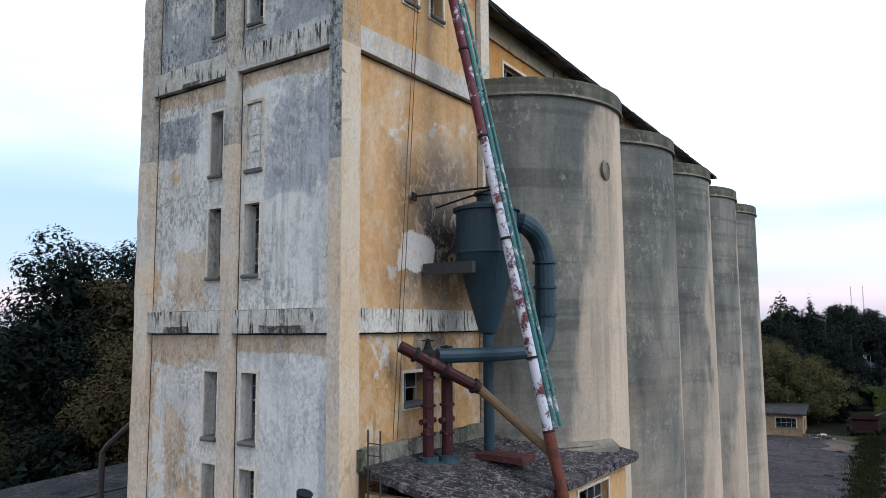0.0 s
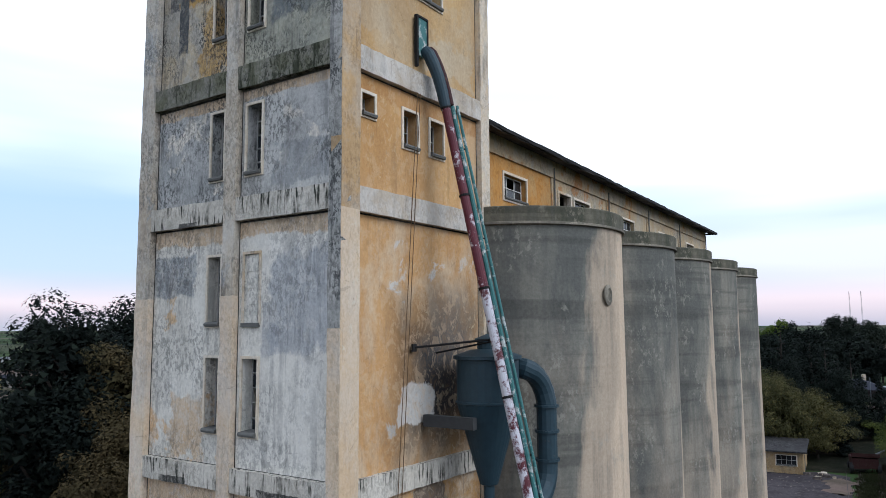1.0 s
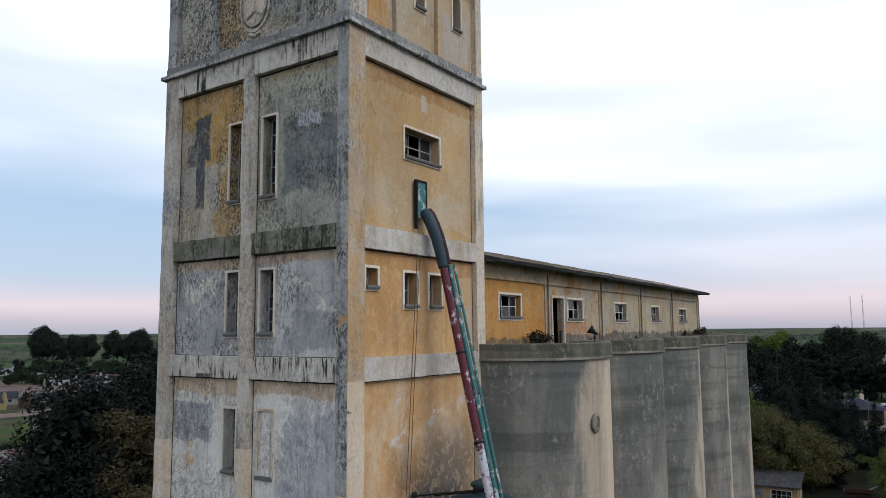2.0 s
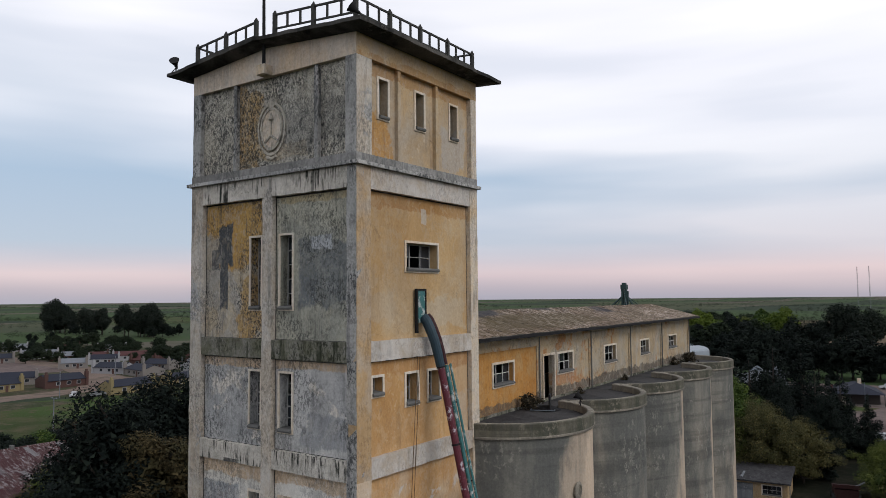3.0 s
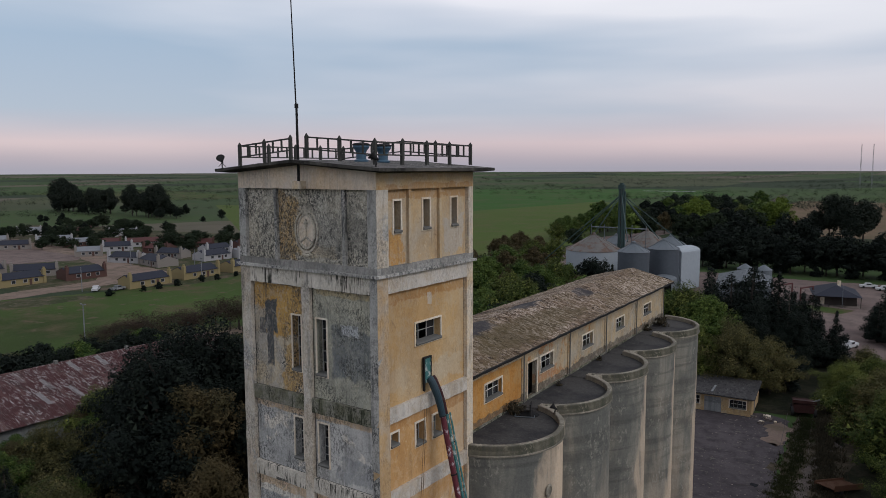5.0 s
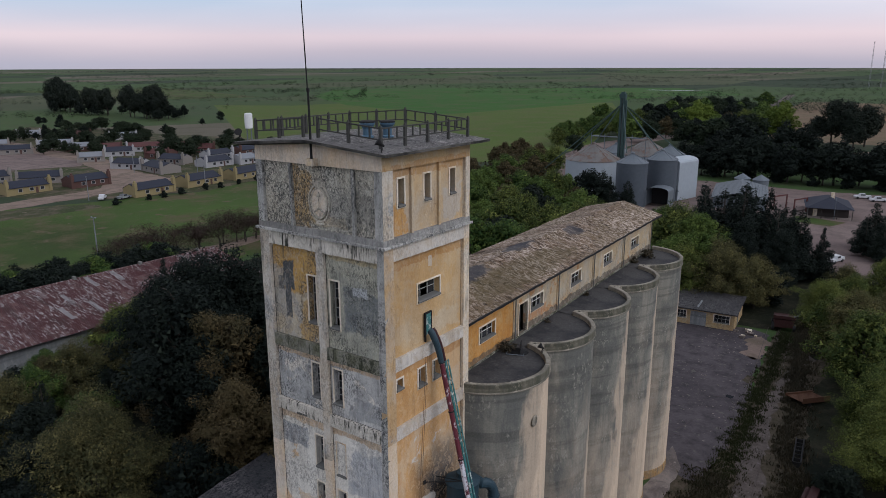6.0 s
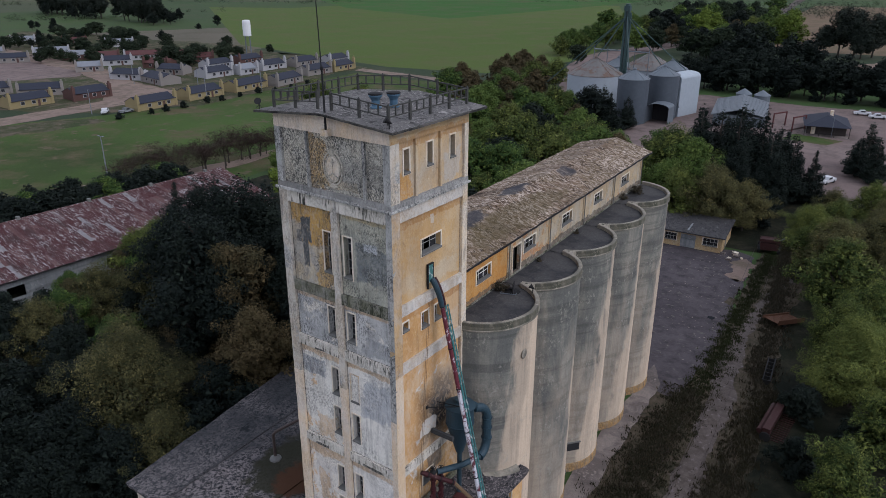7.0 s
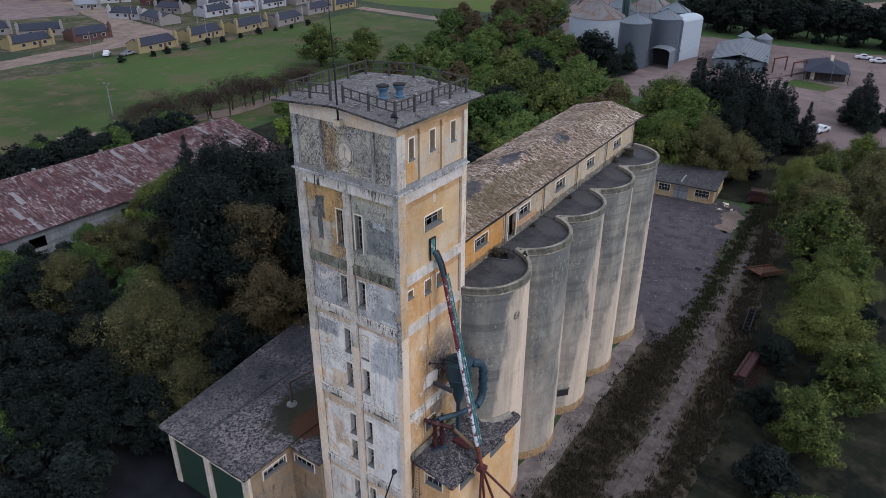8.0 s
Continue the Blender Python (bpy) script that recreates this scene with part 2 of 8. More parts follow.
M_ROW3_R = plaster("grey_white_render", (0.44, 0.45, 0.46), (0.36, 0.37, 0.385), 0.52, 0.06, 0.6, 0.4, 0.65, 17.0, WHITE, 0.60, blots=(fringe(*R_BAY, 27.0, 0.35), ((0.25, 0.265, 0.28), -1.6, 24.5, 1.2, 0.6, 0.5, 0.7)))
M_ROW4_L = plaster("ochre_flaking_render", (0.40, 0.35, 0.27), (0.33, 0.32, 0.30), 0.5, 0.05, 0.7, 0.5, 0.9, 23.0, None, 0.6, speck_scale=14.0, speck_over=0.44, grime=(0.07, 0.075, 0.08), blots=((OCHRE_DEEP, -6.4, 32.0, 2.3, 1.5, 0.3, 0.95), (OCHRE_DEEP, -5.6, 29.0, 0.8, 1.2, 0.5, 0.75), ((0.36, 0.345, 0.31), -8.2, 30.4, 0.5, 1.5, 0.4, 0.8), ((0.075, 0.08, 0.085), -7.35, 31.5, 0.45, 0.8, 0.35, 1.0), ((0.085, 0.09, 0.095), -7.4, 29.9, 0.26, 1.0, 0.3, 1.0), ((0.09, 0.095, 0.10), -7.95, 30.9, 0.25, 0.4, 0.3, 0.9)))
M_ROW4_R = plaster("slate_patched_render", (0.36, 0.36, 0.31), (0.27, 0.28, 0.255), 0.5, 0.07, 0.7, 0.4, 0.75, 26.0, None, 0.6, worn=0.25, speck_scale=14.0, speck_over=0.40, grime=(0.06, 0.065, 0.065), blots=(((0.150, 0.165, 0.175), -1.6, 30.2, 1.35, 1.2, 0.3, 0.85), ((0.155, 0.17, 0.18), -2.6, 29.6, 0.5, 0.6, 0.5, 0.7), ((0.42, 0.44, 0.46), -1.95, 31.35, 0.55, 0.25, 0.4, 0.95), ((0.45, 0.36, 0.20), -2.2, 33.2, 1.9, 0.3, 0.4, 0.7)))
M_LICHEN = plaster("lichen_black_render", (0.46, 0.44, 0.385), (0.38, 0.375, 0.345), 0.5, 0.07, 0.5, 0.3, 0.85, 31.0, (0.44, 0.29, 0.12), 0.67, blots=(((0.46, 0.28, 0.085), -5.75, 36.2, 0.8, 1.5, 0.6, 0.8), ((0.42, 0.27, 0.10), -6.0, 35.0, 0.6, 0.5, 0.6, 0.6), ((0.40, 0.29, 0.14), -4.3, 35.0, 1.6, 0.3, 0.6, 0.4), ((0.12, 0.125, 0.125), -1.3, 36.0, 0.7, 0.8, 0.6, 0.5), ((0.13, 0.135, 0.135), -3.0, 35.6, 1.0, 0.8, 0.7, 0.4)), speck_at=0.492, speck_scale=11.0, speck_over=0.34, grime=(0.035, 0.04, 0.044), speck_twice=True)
# ochre, upper ochre and top ochre each darken in a full-width strip at the panel top
M_OCHRE = plaster("ochre_render", (0.52, 0.32, 0.145), (0.53, 0.385, 0.235), 0.55, 0.10, 0.4, 0.3, 0.12, 40.0, axis=1, worn=0.12, grime=(0.20, 0.12, 0.06), blots=(((0.34, 0.165, 0.06), 4.2, 26.9, 3.4, 0.5, 0.5, 0.55), ((0.40, 0.21, 0.075), 2.6, 25.0, 1.8, 1.6, -0.4, 0.6), ((0.52, 0.46, 0.38), 6.8, 24.4, 0.5, 0.9, 0.6, 0.5)))
M_OCHRE_UP = plaster("ochre_upper_render", (0.47, 0.315, 0.155), (0.46, 0.37, 0.255), 0.55, 0.12, 0.35, 0.2, 0.12, 141.0, axis=1, worn=0.12, grime=(0.18, 0.11, 0.06), blots=(((0.33, 0.165, 0.05), 4.2, 33.1, 3.6, 0.45, 0.5, 0.6), ((0.50, 0.46, 0.40), 4.25, 32.5, 0.16, 0.28, 0.45, 0.8), ((0.46, 0.39, 0.29), 5.6, 28.6, 1.5, 0.6, 0.7, 0.6), ((0.44, 0.36, 0.26), 1.5, 28.9, 0.8, 0.6, 0.7, 0.5)))
M_PIL_FLANK = plaster("dull_ochre_pilaster_render", (0.46, 0.32, 0.175), (0.43, 0.36, 0.28), 0.52, 0.07, 0.5, 0.3, 0.3, 145.0, axis=1, worn=0.2, grime=(0.14, 0.10, 0.07))
M_OCHRE_TOP = plaster("ochre_render_stained", (0.50, 0.365, 0.21), (0.44, 0.375, 0.29), 0.52, 0.09, 0.45, 0.35, 0.15, 43.0, axis=1, worn=0.2, grime=(0.17, 0.11, 0.07), blots=(((0.47, 0.25, 0.065), 1.5, 35.3, 0.75, 0.9, 0.6, 0.8), ((0.40, 0.38, 0.35), 6.4, 35.6, 0.9, 0.9, 0.7, 0.7), ((0.34, 0.18, 0.065), 4.2, 37.9, 3.6, 0.35, 0.5, 0.6)))
M_OCHRE_WORN = plaster("ochre_worn_render", (0.52, 0.315, 0.145), (0.55, 0.41, 0.27), 0.52, 0.06, 0.6, 0.25, 0.12, 47.0, (0.56, 0.53, 0.49), 0.615, axis=1, worn=0.2, grime=(0.15, 0.115, 0.09),
                       blots=(((0.024, 0.027, 0.033), 5.0, 17.9, 2.0, 2.0, -0.18, 0.97), ((0.55, 0.54, 0.52), 3.7, 17.3, 0.9, 0.6, 0.35, 0.85), ((0.13, 0.125, 0.12), 5.6, 19.8, 1.1, 1.1, -0.3, 0.7)))
M_OCHRE_LOW = plaster("ochre_low_render", (0.47, 0.285, 0.125), (0.52, 0.42, 0.31), 0.54, 0.05, 0.7, 0.4, 0.25, 49.0, (0.55, 0.53, 0.50), 0.63, axis=1, grime=(0.12, 0.10, 0.085), blots=(((0.10, 0.10, 0.10), 4.4, 14.2, 0.8, 0.9, 0.7, 0.8),))
M_OCHRE_GAL = plaster("gallery_ochre_render", (0.45, 0.225, 0.065), (0.42, 0.27, 0.12), 0.58, 0.06, 0.6, 0.25, 0.15, 101.0, axis=1, grime=(0.12, 0.085, 0.055), blots=(((0.10, 0.085, 0.07), 16.0, 23.6, 30.0, 0.42, 0.6, 0.85),))
M_GAL = plaster("gallery_cream_render", (0.42, 0.325, 0.205), (0.37, 0.335, 0.27), 0.52, 0.06, 0.6, 0.35, 0.35, 104.0, (0.37, 0.19, 0.08), 0.60, worn=0.3, axis=1, grime=(0.11, 0.09, 0.075), blots=(((0.09, 0.08, 0.07), 16.0, 23.65, 30.0, 0.5, 0.6, 0.85), ((0.38, 0.18, 0.08), 8.0, 24.6, 1.8, 0.4, 0.6, 0.7)))
# grimy ochre, darkened further to paint in the shade on these walls
M_OCHRE_SHED = plaster("sooty_ochre_render", (0.29, 0.20, 0.115), (0.22, 0.18, 0.135), 0.5, 0.10, 0.5, 0.7, 0.4, 111.0, axis=1, worn=0.4, grime=(0.07, 0.06, 0.05))
M_CREAM = plaster("cream_trim_render", (0.50, 0.46, 0.41), (0.50, 0.40, 0.28), 0.55, 0.07, 0.7, 0.4, 0.3, 52.0)
M_BAND = plaster("streaked_band_render", (0.50, 0.485, 0.455), (0.42, 0.41, 0.385), 0.5, 0.08, 0.8, 1.0, 0.3, 61.0, blots=(((0.05, 0.05, 0.05), -7.0, 14.93, 0.62, 0.12, 0.35, 0.95), ((0.05, 0.05, 0.05), -2.2, 14.95, 0.8, 0.11, 0.35, 0.95), ((0.05, 0.05, 0.05), -6.6, 22.93, 0.5, 0.08, 0.35, 0.9)), grime=(0.035, 0.037, 0.032), rain_at=0.51, drip=9.0)
M_BAND_CLEAN = plaster("cream_band_render", (0.52, 0.49, 0.45), (0.44, 0.38, 0.31), 0.54, 0.06, 0.8, 0.35, 0.25, 64.0, axis=1)
M_PIL = plaster("grey_pilaster_render", (0.38, 0.385, 0.39), (0.27, 0.28, 0.285), 0.5, 0.07, 0.7, 0.6, 0.85, 67.0)
M_PIL_WARM = plaster("warm_pilaster_render", (0.44, 0.425, 0.40), (0.40, 0.36, 0.31), 0.52, 0.06, 0.6, 0.45, 0.5, 68.0, (0.30, 0.31, 0.32), 0.60)
M_PLINTH = plaster("grey_plinth_render", (0.25, 0.255, 0.26), (0.19, 0.195, 0.20), 0.5, 0.08, 0.6, 0.4, 0.4, 73.0)
M_PIL_PALE = plaster("pale_pilaster_render", (0.52, 0.47, 0.42), (0.53, 0.43, 0.325), 0.54, 0.10, 0.4, 0.2, 0.2, 168.0, worn=0.12)
M_PIL_PEACH = plaster("peach_corner_render", (0.55, 0.415, 0.275), (0.56, 0.475, 0.38), 0.53, 0.10, 0.4, 0.25, 0.15, 171.0, axis=1, worn=0.12, grime=(0.20, 0.13, 0.08))
M_TRIM = plaster("cream_window_surround", (0.56, 0.53, 0.48), (0.54, 0.47, 0.38), 0.56, 0.08, 0.6, 0.15, 0.1, 174.0, worn=0.1)
M_MOSS = plaster("mossy_band_render", (0.20, 0.20, 0.185), (0.11, 0.115, 0.085), 0.5, 0.08, 0.9, 0.9, 0.8, 77.0, grime=(0.04, 0.045, 0.03))


def concrete(name, a, b, wash=None, seed=0.0, side=0.0, top=None):
    """Slip-formed concrete: pour bands, rain streaks, a flaking cream wash that also paints the lit side."""
    k = Mat(name, 0.95)
    k.b.inputs["Specular IOR Level"].default_value = 0.12
    big = k.noise(0.4, 9.0, 0.64, (1, 1, 0.4), seed, 0.3)
    col = k.mix(k.step(big, 0.42, 0.58), a, b)
    lifts = k.noise(1.0, 5.0, 0.6, (0.07, 0.07, 1.3), seed + 2)
    col = k.mix(k.maths("MULTIPLY", k.step(lifts, 0.50, 0.60), 0.5), col, tuple(c * 0.55 for c in a))
    if wash:
        sp = k.n.new("ShaderNodeSeparateXYZ")
        k.l.new(k.co, sp.inputs[0])
        # the wash begins at an upright seam on the shell and thins out towards the top
        # cream past the seam is part paint, part side light put into colour
        lean = k.maths("ADD", k.maths("MULTIPLY", k.maths("SUBTRACT", sp.outputs[1], side), 0.55), k.maths("MULTIPLY", k.maths("SUBTRACT", sp.outputs[2], 15.5), -0.075))
        rag = k.noise(0.6, 9.0, 0.6, (0.9, 0.9, 0.30), seed + 4, 0.2)
        where = k.maths("ADD", k.maths("MULTIPLY", k.maths("SUBTRACT", rag, 0.5), 2.2), lean)
        col = k.mix(k.maths("MULTIPLY", k.step(where, -0.10, 0.22), 0.62), col, wash)
        col = k.mix(k.maths("MULTIPLY", k.step(where, 0.75, 1.05), 0.65), col, tuple(min(1, c * 1.12) for c in wash))
        # a faint haze of the same wash over the lower shell
        col = k.mix(k.maths("MULTIPLY", k.step(k.maths("ADD", rag, k.maths("MULTIPLY", sp.outputs[2], -0.022)), 0.10, 0.50), 0.42), col, wash)
    rain = k.maths("MULTIPLY", k.step(k.noise(1.0, 8.0, 0.66, (3.6, 3.6, 0.09), seed + 6), 0.48, 0.58), k.step(k.noise(0.35, 4.0, shift=seed + 1), 0.36, 0.54))
    col = k.mix(k.maths("MULTIPLY", rain, 0.24), col, (0.075, 0.078, 0.078))
    spots = k.maths("MULTIPLY", k.step(k.noise(3.5, 11.0, 0.75, (1, 1, 0.7), seed + 8), 0.53, 0.58), k.step(k.noise(0.45, 5.0, shift=seed), 0.50, 0.58))
    col = k.mix(k.maths("MULTIPLY", spots, 0.6), col, tuple(min(1, c * 1.45) for c in b))
    fine = k.noise(9.0, 9.0, 0.75, shift=seed)
    col = k.mix(0.42, col, k.mix(k.step(fine, 0.35, 0.65), (0.28, 0.28, 0.28), (0.72, 0.72, 0.72)), "SOFT_LIGHT")
    return k.done(col, k.maths("ADD", big, fine), 0.25, 0.03)


SILO_GREY, SILO_PALE, SILO_LIT_WASH = (0.118, 0.120, 0.112), (0.205, 0.198, 0.172), (0.53, 0.425, 0.32)
M_SILOS = [concrete("silo_concrete", SILO_GREY, SILO_PALE, SILO_LIT_WASH, 3.0 + 7 * n, seam) for n, seam in enumerate((-2.3, 1.2, -0.8, -0.5, 0.0))]
M_SILO = M_SILOS[0]
M_SILO_BAND = concrete("silo_collar_concrete", (0.07, 0.072, 0.055), (0.17, 0.155, 0.12), (0.27, 0.235, 0.18), 5.0, 0.06)
M_SILO_DARK = concrete("silo_rim_concrete", (0.13, 0.12, 0.10), (0.27, 0.245, 0.20), None, 9.0)
# near-black for slab edges and undersides; also colours the shade strips round panels
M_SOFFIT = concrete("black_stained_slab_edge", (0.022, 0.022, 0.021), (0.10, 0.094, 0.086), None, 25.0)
M_DECK = concrete("silo_deck_concrete", (0.034, 0.034, 0.037), (0.060, 0.058, 0.058), None, 15.0)
M_APRON = concrete("stained_concrete_apron", (0.105, 0.088, 0.082), (0.19, 0.160, 0.145), None, 18.0)
M_BASE_OCHRE = plaster("silo_base_ochre", (0.30, 0.19, 0.085), (0.22, 0.18, 0.13), 0.55, 0.08, 0.8, 0.6, 0.5, 83.0)


def plain(name, colour, rough=0.7, metal=0.0, vary=0.25, scale=6.0, rust=None, rust_at=0.6):
    k = Mat(name, rough, metal)
    col = k.mix(k.noise(scale, 6.0, 0.65), tuple(c * (1 - vary) for c in colour), tuple(min(1, c * (1 + vary)) for c in colour))
    if rust:
        col = k.mix(k.step(k.noise(scale * 0.5, 8.0, 0.7, shift=5.0), rust_at - 0.04, rust_at + 0.04), col, rust)
    return k.done(col, k.noise(scale * 4, 4.0), 0.2, 0.01)


# near-black colour stands for unlit space behind windows and openings
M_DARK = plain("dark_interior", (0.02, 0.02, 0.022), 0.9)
M_STEEL = plain("weathered_grey_window_steel", (0.33, 0.33, 0.32), 0.6)
M_WHITE_STEEL = plain("white_painted_window_steel", (0.62, 0.61, 0.58), 0.6)
M_SILL = plain("dark_stone_sill", (0.12, 0.12, 0.115), 0.9)
M_RAIL = plain("lichen_dark_concrete_rail", (0.045, 0.045, 0.042), 0.9, vary=0.5)
M_BLUE = plain("blue_grey_painted_sheet", (0.024, 0.046, 0.062), 0.5, vary=0.3, rust=(0.12, 0.10, 0.09), rust_at=0.68)
M_TEAL = plain("teal_painted_steel", (0.045, 0.145, 0.145), 0.5, vary=0.3, rust=(0.45, 0.47, 0.46), rust_at=0.58)
M_PIPE = plain("maroon_pipe_white_flakes", (0.095, 0.020, 0.030), 0.5, vary=0.4, scale=5.0, rust=(0.52, 0.50, 0.54), rust_at=0.60)
M_PIPE_WORN = plain("white_pipe_maroon_spots", (0.48, 0.48, 0.53), 0.5, vary=0.15, scale=5.0, rust=(0.085, 0.022, 0.030), rust_at=0.535)
M_OXIDE = plain("bright_red_oxide_pipe", (0.115, 0.034, 0.020), 0.65, vary=0.35, scale=4.0, rust=(0.07, 0.022, 0.020), rust_at=0.55)
M_CLARET = plain("faded_claret_steel", (0.036, 0.009, 0.011), 0.65, vary=0.45, scale=5.0, rust=(0.11, 0.065, 0.058), rust_at=0.62)
M_RED = plain("red_oxide_steel", (0.070, 0.022, 0.022), 0.6, vary=0.4, rust=(0.10, 0.06, 0.05), rust_at=0.6)
M_OLD_RED = plain("weathered_dark_red_paint", (0.030, 0.009, 0.009), 0.75, vary=0.4, rust=(0.035, 0.022, 0.018), rust_at=0.58)
M_RUST = plain("rusty_brown_pipe", (0.125, 0.080, 0.046), 0.75, vary=0.5)
M_VENT = plain("blue_painted_vent_sheet", (0.055, 0.105, 0.155), 0.5, vary=0.3)
M_OLD_RAIL = plain("dark_rusted_rail", (0.055, 0.042, 0.038), 0.7)
M_BLACK = plain("black_iron", (0.014, 0.014, 0.015), 0.9)
M_SOOT = plain("soot_stain", (0.045, 0.047, 0.05), 0.95)


def glass_dark(name):
    k = Mat(name, 0.12)
    k.b.inputs["Specular IOR Level"].default_value = 0.25
    return k.done(k.mix(k.noise(1.5, 4.0), (0.012, 0.014, 0.018), (0.04, 0.043, 0.048)))


M_GLASS = glass_dark("dirty_window_glass")


def felt_roof(name, a, b, c, seed, flake_at=0.52, flake_scale=4.2, dark=0.63, along=(1.6, 0.75, 1), moss=(), shift_c=None):
    """Torn roofing felt over a slab: small pale crazed flakes drawn along the sheets, dark bare patches, seams."""
    k = Mat(name, 0.95)
    k.b.inputs["Specular IOR Level"].default_value = 0.1
    col = k.mix(k.step(k.noise(0.5, 8.0, 0.62, along, seed), 0.38, 0.62), a, b)
    col = k.mix(k.maths("MULTIPLY", k.step(k.noise(0.22, 6.0, 0.6, shift=seed + 17), 0.42, 0.60), 0.6), col, shift_c or b)
    col = k.mix(k.step(k.noise(1.7, 10.0, 0.75, along, seed + 12, 0.8), 0.53, 0.57), col, tuple(v * 0.5 for v in a))
    col = k.mix(k.maths("MULTIPLY", k.step(k.noise(1.3, 9.0, 0.75, along, seed + 15, 0.8), 0.50, 0.60), 0.4), col, tuple((u + v) / 2 for u, v in zip(b, c)))
    where = k.step(k.noise(0.16, 7.0, 0.6, shift=seed + 5), 0.36, 0.56)
    flake = k.step(k.noise(flake_scale, 12.0, 0.74, along, seed + 3, 0.9), flake_at, flake_at + 0.018)
    much = k.maths("ADD", k.maths("MULTIPLY", where, 0.75), 0.15)
    col = k.mix(k.maths("MULTIPLY", flake, much), col, c)
    big = k.step(k.noise(1.5, 9.0, 0.7, along, seed + 23, 0.9), 0.60, 0.615)
    col = k.mix(k.maths("MULTIPLY", k.maths("MULTIPLY", big, where), 0.8), col, tuple(min(1, v * 1.15) for v in c))
    col = k.mix(k.step(k.noise(0.3, 9.0, 0.65, (1, 0.7, 1), shift=seed + 8), dark, dark + 0.015), col, tuple(v * 0.55 for v in a))
    for i, (mc, cx, cy, rx, ry, amount) in enumerate(moss):
        sp = k.n.new("ShaderNodeSeparateXYZ")
        k.l.new(k.co, sp.inputs[0])
        du = k.maths("DIVIDE", k.maths("SUBTRACT", sp.outputs[0], cx), rx)
        dv = k.maths("DIVIDE", k.maths("SUBTRACT", sp.outputs[1], cy), ry)
        far = k.maths("ADD", k.maths("MULTIPLY", du, du), k.maths("MULTIPLY", dv, dv))
        wob = k.maths("MULTIPLY", k.maths("SUBTRACT", k.noise(0.9, 8.0, 0.68, shift=seed + 41 + i * 5), 0.5), 3.4)
        col = k.mix(k.maths("MULTIPLY", k.step(k.maths("ADD", far, wob), 1.25, 0.7), amount), col, mc)
    fine = k.noise(14.0, 7.0, 0.75, shift=seed)
    col = k.mix(0.6, col, k.mix(fine, (0.15, 0.15, 0.15), (0.85, 0.85, 0.85)), "SOFT_LIGHT")
    return k.done(col, k.maths("ADD", flake, fine), 0.35, 0.03)


M_FELT = felt_roof("torn_brown_roofing_felt", (0.056, 0.036, 0.023), (0.140, 0.095, 0.060), (0.39, 0.325, 0.275), 2.0, 0.520, 2.7, along=(0.8, 1.5, 1), shift_c=(0.105, 0.080, 0.044), moss=(((0.040, 0.042, 0.050), -3.2, 3.0, 1.1, 2.6, 0.85), ((0.042, 0.044, 0.052), -4.0, 12.5, 0.9, 2.2, 0.85), ((0.045, 0.046, 0.054), -2.6, 21.0, 0.8, 1.5, 0.7), ((0.070, 0.058, 0.028), -1.0, 8.0, 1.4, 9.0, 0.5)))
M_FELT_GREY = felt_roof("grey_flaking_roofing_felt", (0.020, 0.021, 0.023), (0.044, 0.041, 0.043), (0.19, 0.165, 0.165), 13.0, 0.53, 5.5, along=(1.1, 0.9, 1))
M_FELT_SHED = felt_roof("bluish_grey_flaking_roofing_felt", (0.016, 0.018, 0.021), (0.033, 0.033, 0.036), (0.165, 0.145, 0.145), 63.0, 0.495, 4.0, along=(1.1, 0.9, 1), moss=(((0.036, 0.040, 0.043), -23.0, 6.0, 3.6, 14.0, 0.30), ((0.022, 0.022, 0.014), -14.6, 4.6, 3.2, 5.5, 0.9), ((0.058, 0.026, 0.014), -13.2, 2.8, 1.7, 2.4, 0.8)))
M_SLAB = felt_roof("tower_roof_screed", (0.072, 0.069, 0.068), (0.105, 0.100, 0.098), (0.25, 0.235, 0.225), 19.0, 0.56, 6.0, along=(1, 1, 1))
M_FELT_DARK = felt_roof("dark_patched_roofing_felt", (0.028, 0.027, 0.029), (0.050, 0.049, 0.051), (0.11, 0.105, 0.105), 29.0, 0.56)


def ground_mat(name, stops, scale=0.06, seed=0.0, spots=None, bump=0.5, distance=0.15):
    k = Mat(name, 0.97)
    k.b.inputs["Specular IOR Level"].default_value = 0.06
    a, b, c = stops
    col = k.mix(k.step(k.noise(scale, 8.0, 0.6, shift=seed), 0.35, 0.62), a, b)
    col = k.mix(k.step(k.noise(scale * 5, 8.0, 0.65, shift=seed + 3), 0.46, 0.64), col, c)
    fine = k.noise(2.5, 8.0, 0.75, shift=seed + 1)
    col = k.mix(0.7, col, k.mix(fine, (0.2, 0.2, 0.2), (0.8, 0.8, 0.8)), "SOFT_LIGHT")
    if spots:
        col = k.mix(k.step(k.noise(scale * 12, 6.0, 0.6, shift=seed + 6), 0.6, 0.66), col, spots)
    return k.done(col, fine, bump, distance)


